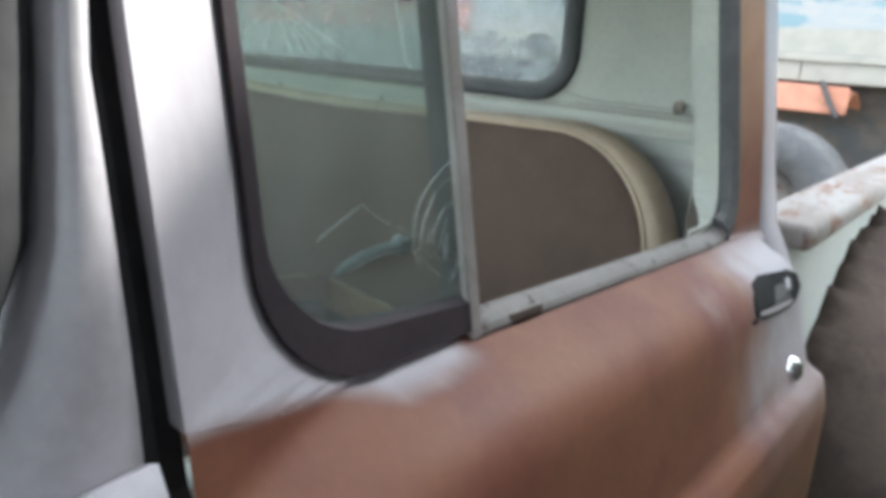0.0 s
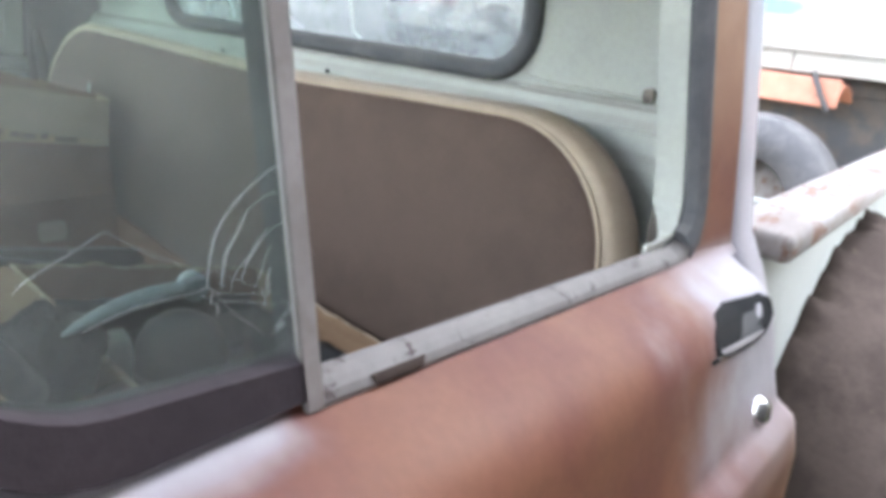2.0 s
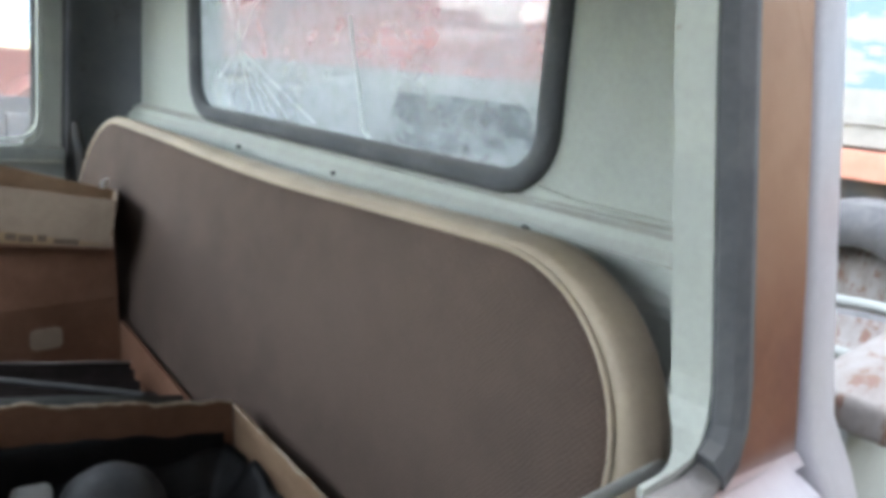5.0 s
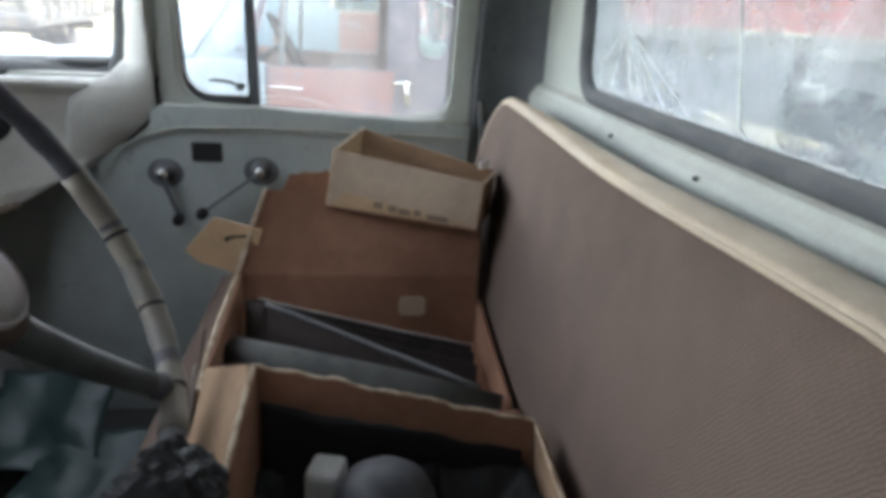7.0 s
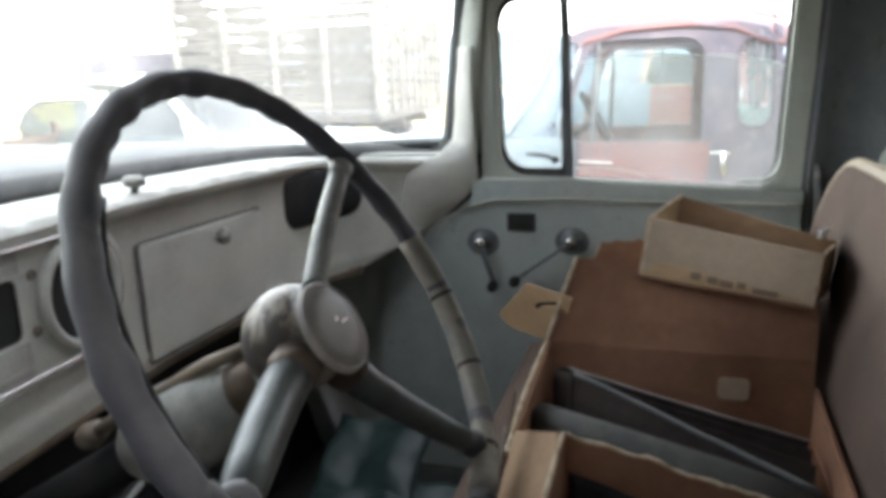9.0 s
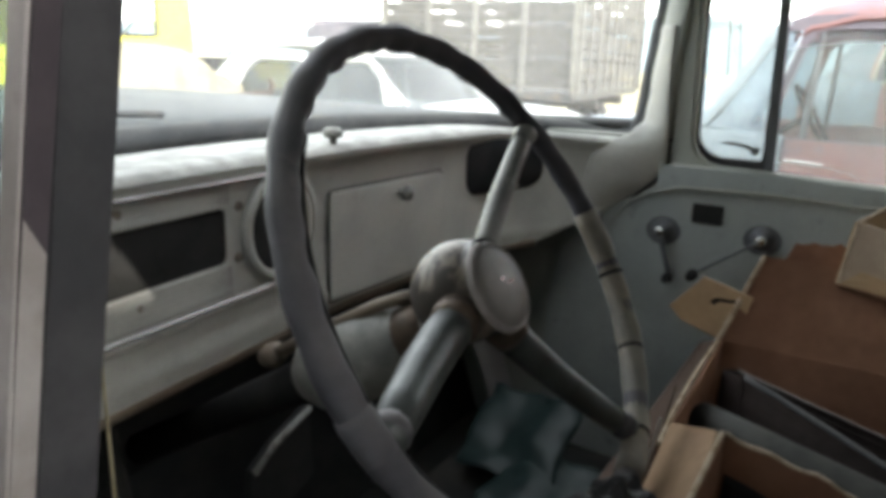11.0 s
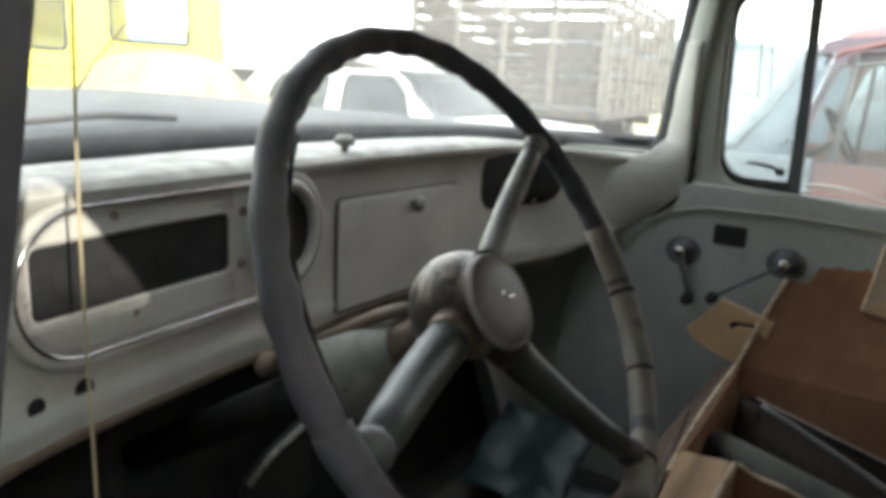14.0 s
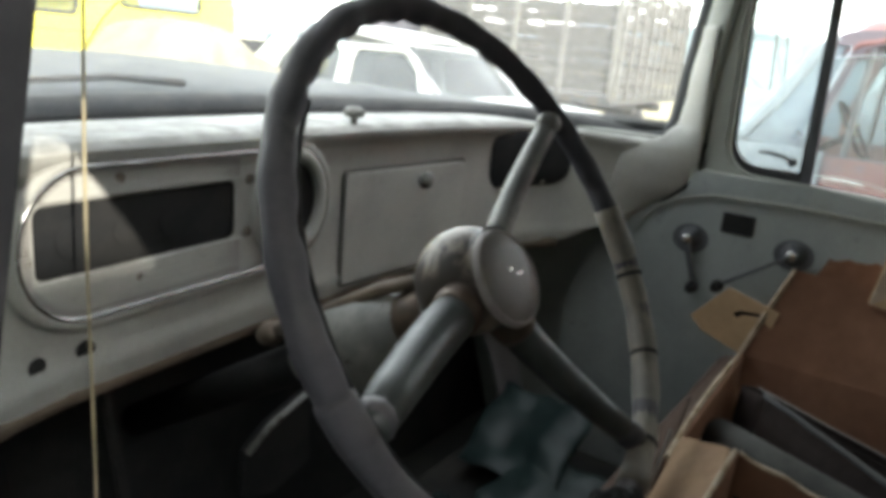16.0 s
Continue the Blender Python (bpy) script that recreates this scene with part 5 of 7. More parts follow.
# bench seat
seat = part("bench_seat", (lambda b: (box(b, (0.09, -0.42, 0.58), (1.37, 0.06, 0.72), None, 0.02), b)[1])(bmesh.new()), M_FLOOR, truck, "bench seat in brown tweed with cream vinyl edging")
bm = bmesh.new()
def cushion(a, b):
    x = 0.08 + 1.30 * a
    ring = [(-0.43, 0.70), (-0.43, 0.925), (-0.2, 0.935), (0.02, 0.935), (0.075, 0.915), (0.088, 0.87), (0.085, 0.70)]
    n = len(ring) - 1
    j = min(int(b * n), n - 1)
    p = [ring[j][i] + (ring[j + 1][i] - ring[j][i]) * (b * n - j) for i in (0, 1)]
    e = clampf(min(a, 1 - a) * 1.30 / 0.05)
    return Vector((x, p[0], 0.70 + (p[1] - 0.70) * (1 - 0.2 * (1 - e) ** 2)))
sheet(bm, cushion, 40, 24)
part("cushion", bm, M_TWEED, seat, smooth=True)
BACK = rrect(0.100, 1.345, 0.88, 1.305, (0.03, 0.03, 0.155, 0.145), 12)
def sagged(lp):
    """The top edge hangs a little between its ends."""
    return [(x, z - 0.012 * math.exp(-((x - 0.66) / 0.30) ** 2) * clampf((z - 1.2) / 0.08)) for x, z in lp]
def back_y(z):
    return -0.405 - 0.16 * (z - 0.93)
def dense(lp):
    """More points along the straight top, so that it can sag."""
    out = []
    for (a, b), (c, d) in zip(lp, lp[1:] + lp[:1]):
        k = 12 if math.hypot(c - a, d - b) > 0.3 else 1
        out += [(a + (c - a) * i / k, b + (d - b) * i / k) for i in range(k)]
    return out
BACK = sagged(dense(BACK))
bm = bmesh.new()
n = len(BACK)
rows = []
for k, out in ((1.0, 0.0), (0.988, 0.0035), (0.965, 0.0065), (0.93, 0.009), (0.86, 0.0115), (0.72, 0.013), (0.5, 0.0138), (0.25, 0.014)):
    rows.append([Vector((0.7225 + (x - 0.7225) * (1 - (1 - k) * 0.45 if k > 0.8 else k), back_y(1.09 + (z - 1.09) * k) + out, 1.09 + (z - 1.09) * k)) for x, z in BACK])
vs = [v for r in rows for v in r]
add_mesh(bm, vs, [(k * n + i, k * n + (i + 1) % n, (k + 1) * n + (i + 1) % n, (k + 1) * n + i) for k in range(len(rows) - 1) for i in range(n)] + [tuple(range(7 * n, 8 * n))])
part("backrest", bm, M_TWEED, seat, "brown tweed backrest", smooth=True)
bm = bmesh.new()
outer = rrect(0.072, 1.367, 0.88, 1.314, (0.03, 0.03, 0.165, 0.165), 12)
outer = sagged(dense(outer))
near, mid = [[(a + (c - a) * k, b + (d - b) * k) for (a, b), (c, d) in zip(BACK, outer)] for k in (0.35, 0.75)]
def deep(x):
    """The edging is fullest at the driver's end and thins out towards the passenger's."""
    return 0.30 + 0.70 * clampf((1.30 - x) / 0.75)
rows = [[Vector((x, back_y(z) - dy * deep(x), z)) for x, z in lp] for lp, dy in ((BACK, 0.0), (near, -0.002), (mid, 0.006), (outer, 0.022), (outer, 0.034), (mid, 0.046))]
vs = [v for r in rows for v in r]
add_mesh(bm, vs, [(k * n + i, k * n + (i + 1) % n, (k + 1) * n + (i + 1) % n, (k + 1) * n + i) for k in range(5) for i in range(n)])
part("edging", bm, M_VINYL, seat, "cream vinyl edge of the backrest", smooth=True)
bm = bmesh.new()
tube(bm, [Vector((x, back_y(z) + 0.002, z)) for x, z in BACK], 0.0030, 7, closed=True)
part("piping", bm, M_VINYL, seat, smooth=True)

# bed, rails, rear fender
bm = bmesh.new()
box(bm, (0.05, -2.30, 0.62), (1.41, -0.70, 0.66))
bed = part("bed_floor", bm, M_FENDER, truck, "worn steel bed floor")
for s in (0, 1):
    x0 = 0.02 if s == 0 else W - 0.02
    sg = 1 if s == 0 else -1
    bm = bmesh.new()
    box(bm, (min(x0, x0 + sg * 0.03), -2.30, 0.60), (max(x0, x0 + sg * 0.03), -0.68, 1.17), None, 0.004)
    part("bed_side", bm, M_BEDSIDE, bed, "pale green bed side", smooth=True)
    bm = bmesh.new()
    xa, xb = sorted((x0 - sg * 0.035, x0 + sg * 0.055))
    box(bm, (xa, -2.30, 1.165), (xb, -0.68, 1.20), None, 0.010)
    part("bed_rail", bm, M_BED, bed, "chalky flaking top rail", smooth=True)
    bm = bmesh.new()
    def rf(a, b):
        ang = math.pi * (0.0 + 1.0 * a)
        yy = -1.35 - 0.50 * math.cos(ang)
        zz = 0.55 + 0.56 * math.sin(ang) ** 0.8
        x = x0 - sg * (0.21 * math.sin(b * math.pi / 2))
        zz -= 0.16 * (1 - math.cos(b * math.pi / 2)) * math.sin(ang)
        if b == 0:
            k = noise.noise(Vector((a * 34, s * 5.0, 0))) + 0.7 * noise.noise(Vector((a * 90, s * 5.0, 3)))
            yy, zz = yy + 0.022 * k * math.cos(ang), zz + 0.040 * k
        return Vector((x, yy, zz))
    sheet(bm, rf, 110, 10, 0.012)
    part("rear_fender", bm, M_FENDER, bed, "dark brown rear fender", smooth=True)
bm = bmesh.new()
box(bm, (0.05, -0.71, 0.62), (1.41, -0.68, 1.16), None, 0.004)
part("bed_headboard", bm, M_BEDSIDE, bed)


def wheel_parts(parent, c, r, w, rimmat):
    m = Matrix.Translation(c) @ Matrix.Rotation(radians(90), 4, "Y")
    bm = bmesh.new()
    lathe(bm, [(r * 0.6, -w / 2), (r * 0.92, -w / 2), (r, -w * 0.3), (r, w * 0.3), (r * 0.92, w / 2), (r * 0.6, w / 2), (r * 0.6, -w / 2)], m, 32)
    t = part("wheel", bm, M_TYRE, parent, "dusty tyre", smooth=True)
    bm = bmesh.new()
    lathe(bm, [(0, -w * 0.25), (r * 0.25, -w * 0.3), (r * 0.35, -w * 0.1), (r * 0.58, -w * 0.38), (r * 0.6, -w * 0.42)], m, 24)
    part("rim", bm, rimmat, t, smooth=True)
for s in (0, 1):
    for yy in (1.15, -1.35):
        wheel_parts(truck, (0.06 if s == 0 else W - 0.06, yy, 0.36), 0.36, 0.19, M_BED)

# ---- ground and distance ----
bm = bmesh.new()
def ground_fn(a, b):
    u, v = 2 * a - 1, 2 * b - 1
    x, y = math.copysign(abs(u) ** 3, u) * 900 + 1, math.copysign(abs(v) ** 3, v) * 900
    d = math.hypot(x, y)
    return Vector((x, y, 0.05 * noise.noise(Vector((x * 0.3, y * 0.3, 0))) * min(1, d / 6) - (0.0 if d < 20 else 0.2)))
sheet(bm, ground_fn, 90, 90)
single("ground", bm, M_GRASS, "dry yellow-green grass field", "ground", kind="structure", smooth=True)
# the hills' blue-grey colour itself carries the haze of distance
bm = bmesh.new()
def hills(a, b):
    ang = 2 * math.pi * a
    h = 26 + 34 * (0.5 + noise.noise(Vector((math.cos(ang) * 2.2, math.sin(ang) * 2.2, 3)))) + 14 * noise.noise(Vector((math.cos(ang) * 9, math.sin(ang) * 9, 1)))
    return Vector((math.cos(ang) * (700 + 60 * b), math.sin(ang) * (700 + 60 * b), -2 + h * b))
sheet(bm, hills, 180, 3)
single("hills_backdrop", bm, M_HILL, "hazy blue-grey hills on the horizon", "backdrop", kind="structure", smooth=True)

# unseen board wall added to hold skylight off the driver's side
bm = bmesh.new()
box(bm, (-0.64, -0.90, 0.0), (-0.52, 2.6, 3.0))
single("shade_wall_west", bm, M_WOOD, "plain board wall added out of view to shade the cab", "wall", kind="structure")

# ---- loads on the seat ----
def card(bm, c, t=0.004, nu=14, nv=6, jag=0.0, bow=0.0, seed=0.0):
    """A cardboard panel between corners c: low a, low b, top b, top a; jag: torn top edge; bow: bulge."""
    c = [Vector(p) for p in c]
    nrm = (c[1] - c[0]).cross(c[3] - c[0]).normalized()

    def f(a, b):
        p = c[0].lerp(c[1], a).lerp(c[3].lerp(c[2], a), b)
        up = (c[3] - c[0]).lerp(c[2] - c[1], a).normalized()
        if jag and b == 1:
            p = p + up * jag * (noise.noise(Vector((a * 9 + seed, seed, 0))) + 0.6 * noise.noise(Vector((a * 25 + seed, seed, 4))))
        return p + nrm * (bow * math.sin(math.pi * a) * (0.3 + 0.7 * b) + 0.0015 * noise.noise(Vector((a * 5, b * 5, seed))))
    sheet(bm, f, nu, nv, t)


def edge_strip(pts, r, parent, seed=0):
    bm = bmesh.new()
    tube(bm, pts, [r * (0.75 + 0.5 * abs(noise.noise(Vector((i * 0.9, seed, 0))))) for i in range(len(pts))], 6)
    return part("torn_edge", bm, M_CARDEDGE, parent, "pale torn cardboard edge")


def card_part(name, c, parent, mat, label="", **kw):
    bm = bmesh.new()
    card(bm, c, **kw)
    return part(name, bm, mat, parent, label)


SEAT = 0.936
# near box, open, its top torn off
near_box = thing("cardboard_box", (0.45, -0.23, SEAT), "open brown cardboard box with torn top on the seat", "box", "boxes on the seat")
card_part("box_wall", [(0.575, -0.090, SEAT), (0.560, -0.385, SEAT), (0.560, -0.380, 1.048), (0.575, -0.092, 1.110)], near_box, M_CARDIN, jag=0.006, seed=2.0, nu=30)
edge_strip([Vector((0.575, -0.092, 1.110)).lerp(Vector((0.560, -0.380, 1.048)), i / 30) + Vector((0.002, 0, 0.006 * (noise.noise(Vector((i / 30 * 9 + 2, 2, 0))) + 0.6 * noise.noise(Vector((i / 30 * 25 + 2, 2, 4)))))) for i in range(31)], 0.0028, near_box, 1)
card_part("box_wall", [(0.300, -0.085, SEAT), (0.575, -0.090, SEAT), (0.575, -0.092, 1.110), (0.300, -0.086, 1.085)], near_box, M_CARDIN, seed=5.0)
edge_strip([Vector((0.575, -0.089, 1.111)).lerp(Vector((0.300, -0.083, 1.086)), i / 14) for i in range(15)], 0.003, near_box, 3)
card_part("box_wall", [(0.560, -0.385, SEAT), (0.310, -0.380, SEAT), (0.310, -0.375, 1.03), (0.560, -0.382, 1.045)], near_box, M_CARD, seed=7.0)
card_part("box_wall", [(0.310, -0.380, SEAT), (0.300, -0.085, SEAT), (0.300, -0.086, 1.06), (0.310, -0.375, 1.03)], near_box, M_CARDIN, seed=8.0)
card_part("box_bottom", [(0.300, -0.085, SEAT + 0.002), (0.575, -0.090, SEAT + 0.002), (0.560, -0.385, SEAT + 0.002), (0.310, -0.380, SEAT + 0.002)], near_box, M_CARDIN)
card_part("box_flap", [(0.42, -0.030, 1.015), (0.650, -0.030, 1.066), (0.577, -0.086, 1.108), (0.330, -0.081, 1.088)], near_box, M_CARD, "tan flap folded outward", bow=0.006)
edge_strip([Vector((0.560, -0.381, 1.046)).lerp(Vector((0.310, -0.377, 1.031)), i / 12) + Vector((0, 0, 0.004 * noise.noise(Vector((i * 0.8, 7, 0))))) for i in range(13)], 0.0022, near_box, 12)

# contents of the near box
def lining_fn(a, b):
    e = min(a, 1 - a, b, 1 - b)
    return Vector((0.312 + 0.246 * a, -0.374 + 0.280 * b, SEAT + 0.010 + 0.016 * noise.noise(Vector((a * 5, b * 6, 2))) + 0.007 * noise.noise(Vector((a * 13, b * 15, 7))) + 0.055 * max(0.0, 1 - e / 0.12)))
liner = thing("plastic_liner", (0.435, -0.234, SEAT + 0.004), "crumpled black plastic lining the open cardboard box", "plastic sheet")
for k in range(3):
    bm = bmesh.new()
    sheet(bm, lambda a, b: lining_fn(a, (k + b) / 3) + Vector((0, 0, 0.0015 * (k % 2))), 34, 14, 0.002)
    part("fold", bm, M_LINER, liner, smooth=True)
def rising(a, b):
    y = -0.096 - 0.272 * a
    wall = 0.575 + 0.051 * (0.090 + y)
    top = 1.072 - 0.056 * a + 0.006 * noise.noise(Vector((a * 7, 3, 0)))
    return Vector((wall - 0.005 - 0.004 * abs(noise.noise(Vector((a * 6, b * 5, 9)))) - 0.012 * (1 - b) ** 3, y, SEAT + 0.012 + (top - SEAT - 0.012) * b))
bm = bmesh.new()
sheet(bm, rising, 30, 14, 0.0015)
part("fold", bm, M_LINER, liner, smooth=True)
bm = bmesh.new()
lathe(bm, [(0.0, 0.0), (0.046, 0.0), (0.052, 0.008), (0.053, 0.060), (0.049, 0.076), (0.040, 0.090), (0.026, 0.099), (0.0, 0.102)], Matrix.Translation((0.476, -0.219, SEAT + 0.006)) @ Matrix.Diagonal((0.96, 0.96, 1.12, 1.0)), 32)
motor = single("motor_housing", bm, M_TAPE, "round black motor housing in the cardboard box", "motor", smooth=True)
bm = bmesh.new()
lathe(bm, [(0.0530, 0.0), (0.0530, 0.008), (0.0505, 0.008), (0.0505, 0.0), (0.0530, 0.0)], Matrix.Translation((0.476, -0.219, SEAT + 0.052)), 32)
part("clamp_band", bm, M_STEEL, motor, "dark steel band round the housing", smooth=True)
bm = bmesh.new()
box(bm, (-0.020, -0.018, 0.0), (0.020, 0.018, 0.080), Matrix.Translation((0.522, -0.163, SEAT + 0.014)) @ Matrix.Rotation(radians(-14), 4, "Z"), 0.007)
single("plastic_block", bm, M_WHITEPL, "grey-white plastic block with rounded edges in the cardboard box", "plastic block")
rng = random.Random(4)
for i in range(7):
    bm = bmesh.new()
    x, y = 0.36 + 0.17 * rng.random(), -0.12 - 0.22 * rng.random()
    if math.hypot(x - 0.48, y + 0.219) < 0.072 or math.hypot(x - 0.522, y + 0.163) < 0.050:
        continue
    a = rng.random() * 6
    tube(bm, [(x, y, SEAT + 0.030), (x + 0.03 * math.cos(a), y + 0.03 * math.sin(a), SEAT + 0.030)], [0.006, 0.004], 8)
    single("bolt", bm, M_STEEL, "dark steel bolt lying in the box", "bolt", "loose bolts in the box")

# far box with a standing flap, full of binders
far_box = thing("cardboard_box", (0.80, -0.20, SEAT), "open brown cardboard box holding dark binders", "box", "boxes on the seat")
card_part("box_wall", [(0.965, -0.020, SEAT), (0.965, -0.388, SEAT), (0.972, -0.388, 1.056), (0.972, -0.020, 1.056)], far_box, M_CARDIN, seed=11.0)
card_part("box_wall", [(0.620, -0.020, SEAT), (0.965, -0.020, SEAT), (0.972, -0.020, 1.056), (0.630, -0.024, 1.052)], far_box, M_CARDIN, seed=12.0)
card_part("box_wall", [(0.965, -0.388, SEAT), (0.620, -0.385, SEAT), (0.630, -0.384, 0.985), (0.972, -0.390, 1.015)], far_box, M_CARDIN, seed=13.0)
card_part("box_wall", [(0.620, -0.385, SEAT), (0.620, -0.020, SEAT), (0.630, -0.024, 1.03), (0.630, -0.382, 1.02)], far_box, M_CARDIN, seed=14.0)
card_part("box_bottom", [(0.620, -0.020, SEAT + 0.002), (0.965, -0.020, SEAT + 0.002), (0.965, -0.388, SEAT + 0.002), (0.620, -0.385, SEAT + 0.002)], far_box, M_CARDIN)
card_part("standing_flap", [(0.970, -0.016, 1.056), (0.970, -0.388, 1.056), (1.012, -0.395, 1.185), (1.008, -0.055, 1.182)], far_box, M_CARDIN, "brown flap standing upright", jag=0.004, bow=-0.012, nu=24, nv=10, seed=15.0)
edge_strip([Vector((0.628, -0.022, 1.052)), Vector((0.70, -0.017, 1.054)), Vector((0.80, -0.014, 1.056)), Vector((0.90, -0.013, 1.056)), Vector((0.965, -0.014, 1.058)), Vector((0.978, -0.022, 1.085)), Vector((0.992, -0.036, 1.13)), Vector((1.006, -0.054, 1.183))], 0.004, far_box, 6)
# tab sticking out towards the dashboard, with a slot
bm = bmesh.new()
plate(bm, [[(-0.030, 1.045), (0.050, 1.066), (0.069, 1.084), (0.022, 1.140), (-0.050, 1.124)], [(-0.034, 1.110), (-0.036, 1.116), (0.002, 1.112), (0.010, 1.104), (0.004, 1.099), (-0.002, 1.106)]], lambda y, z, w: Vector((0.990 + w + 0.15 * y, y, z)), 0.0, 0.004)
part("box_tab", bm, M_CARDPALE, far_box, "pale tab with a cut slot")
# added black plate that gives the cut slot its darkness
bm = bmesh.new()
plate(bm, [rrect(-0.040, 0.013, 1.094, 1.120, 0.004, 3)], lambda y, z, w: Vector((0.990 + w + 0.15 * y, y, z)), 0.0045, 0.006)
part("slot_shade", bm, M_BLACK, far_box)
bm = bmesh.new()
plate(bm, [rrect(-0.305, -0.262, 0.990, 1.022, 0.008, 4)], lambda y, z, w: Vector((0.9635 + 0.06 * (z - SEAT) - w, y, z)), 0.0, 0.0015)
part("tape_patch", bm, M_CARDGREY, far_box, "pale scrap of tape")

# a half-open binder and a rolled mat in the far box
binder = thing("binder", (0.83, -0.21, SEAT + 0.005), "dark half-open binder with pale worn cover edges in the cardboard box", "binder")
BACK = (Vector((0.926, -0.052, 1.034)), Vector((0.839, -0.360, 1.000)))       # top edges of its two covers
FRONT = (Vector((0.897, -0.064, 1.038)), Vector((0.719, -0.352, 0.998)))
foot = lambda p, lean: Vector((p.x - lean, p.y, SEAT + 0.006))
for (p, q), l0, l1, bow, rr, mat, lab in ((BACK, 0.004, 0.002, 0.006, 0.0012, M_BAR, "pale worn edge of the back cover"), (FRONT, 0.048, 0.002, -0.005, 0.0036, M_GREYRUB, "rounded grey edge of the front cover")):
    c = [foot(p, l0), foot(q, l1), q, p]
    card_part("cover", c, binder, M_FOLDER, t=0.003, bow=bow, seed=31.0 + l0)
    n = (c[1] - c[0]).cross(c[3] - c[0]).normalized()
    bm = bmesh.new()
    tube(bm, [p.lerp(q, i / 14) + n * bow * math.sin(math.pi * i / 14) + Vector((0, 0, 0.001 + 0.0012 * noise.noise(Vector((i * 0.7, l0 * 90, 1))))) for i in range(15)], rr, 8)
    part("cover_edge", bm, mat, binder, lab, smooth=True)
def spine(a, b):
    """The rounded back that joins the two covers."""
    p, q = BACK[0].lerp(foot(BACK[0], 0.004), b), FRONT[0].lerp(foot(FRONT[0], 0.048), b)
    return p.lerp(q, a) + Vector((0.0, 0.022 * math.sin(math.pi * a), 0.0))
bm = bmesh.new()
sheet(bm, spine, 12, 8, 0.003)
part("spine", bm, M_FOLDER, binder, "dark rounded spine", smooth=True)
for k in range(3):
    o = Vector((-0.006 - 0.007 * k, -0.004, -0.010 - 0.004 * k))
    a, b = BACK[0] + o, BACK[1] + o * (1 + 0.6 * k)
    card_part("page", [foot(a, 0.004), foot(b, 0.004), b, a], binder, M_FOLDER, t=0.0012, bow=0.004 - 0.003 * k, seed=40.0 + k)
bm = bmesh.new()
ends = [Vector((0.810, -0.028, SEAT + 0.062)), Vector((0.775, -0.11, SEAT + 0.061)), Vector((0.725, -0.24, SEAT + 0.056)), Vector((0.676, -0.368, SEAT + 0.046))]
tube(bm, ends, [0.031, 0.032, 0.032, 0.030], 22, flat=0.92)
roll = single("rolled_mat", bm, M_ROLL, "dusty green-grey rolled mat in the cardboard box", "mat", smooth=True)

# third box below the small carton
back_box = thing("cardboard_box", (1.18, -0.21, SEAT), "closed brown cardboard box under the small carton", "box", "boxes on the seat")
bm = bmesh.new()
box(bm, (1.032, -0.392, SEAT), (1.34, -0.060, 1.128), None, 0.004)
part("box_body", bm, M_CARD, back_box)
card_part("box_flap", [(1.034, -0.060, 1.130), (1.034, -0.160, 1.130), (1.045, -0.165, 1.206), (1.045, -0.088, 1.200)], back_box, M_CARDIN, "ragged raised flap", jag=0.008, seed=21.0)

# small carton on top
carton = thing("small_carton", (1.06, -0.27, 1.135), "small pale cardboard carton with printed edge, open top", "box", "boxes on the seat")
bl, br, tl, tr = Vector((1.004, -0.149, 1.160)), Vector((0.962, -0.378, 1.137)), Vector((1.008, -0.160, 1.246)), Vector((0.966, -0.385, 1.209))
dp = Vector((0.135, -0.045, -0.010))
card_part("carton_front", [bl, br, tr, tl], carton, M_CARDGREY)
card_part("carton_back", [bl + dp, br + dp, tr + dp, tl + dp + Vector((0, 0.0, 0.022))], carton, M_CARD)
card_part("carton_side", [bl, bl + dp, tl + dp + Vector((0, 0, 0.022)), tl], carton, M_CARDPALE)
card_part("carton_side", [br, br + dp, tr + dp, tr], carton, M_CARD)
card_part("carton_bottom", [bl, br, br + dp, bl + dp], carton, M_CARDIN)
edge_strip([tl.lerp(tl + dp + Vector((0, 0, 0.024)), i / 8) for i in range(9)], 0.0028, carton, 8)
edge_strip([tr.lerp(tr + dp, i / 8) for i in range(9)], 0.0028, carton, 9)
edge_strip([bl.lerp(tl, i / 6) for i in range(7)], 0.0022, carton, 10)
nrm = (br - bl).cross(tl - bl).normalized()
if nrm.x > 0:
    nrm = -nrm
def bar(a0, a1, b0, b1):
    bm = bmesh.new()
    c = [bl.lerp(br, a).lerp(tl.lerp(tr, a), b) + nrm * 0.0025 for a, b in ((a0, b0), (a1, b0), (a1, b1), (a0, b1))]
    add_mesh(bm, c + [p + nrm * 0.001 for p in c], [(0, 1, 2, 3), (7, 6, 5, 4), (0, 1, 5, 4), (1, 2, 6, 5), (2, 3, 7, 6), (3, 0, 4, 7)])
    part("print_bar", bm, M_INK, carton)
bm = bmesh.new()
card(bm, [bl.lerp(br, a).lerp(tl.lerp(tr, a), b) + nrm * 0.0022 for a, b in ((0.01, 0.01), (0.60, 0.01), (0.97, 0.08), (0.10, 0.285))], 0.0006, 8, 3)
part("pale_strip", bm, M_CARDPALE, carton, "pale torn strip with print")
for a0, a1, b0, b1 in ((0.30, 0.36, 0.10, 0.22), (0.40, 0.46, 0.08, 0.20), (0.47, 0.55, 0.06, 0.18), (0.57, 0.62, 0.08, 0.20), (0.66, 0.80, 0.05, 0.15)):
    bar(a0, a1, b0, b1)
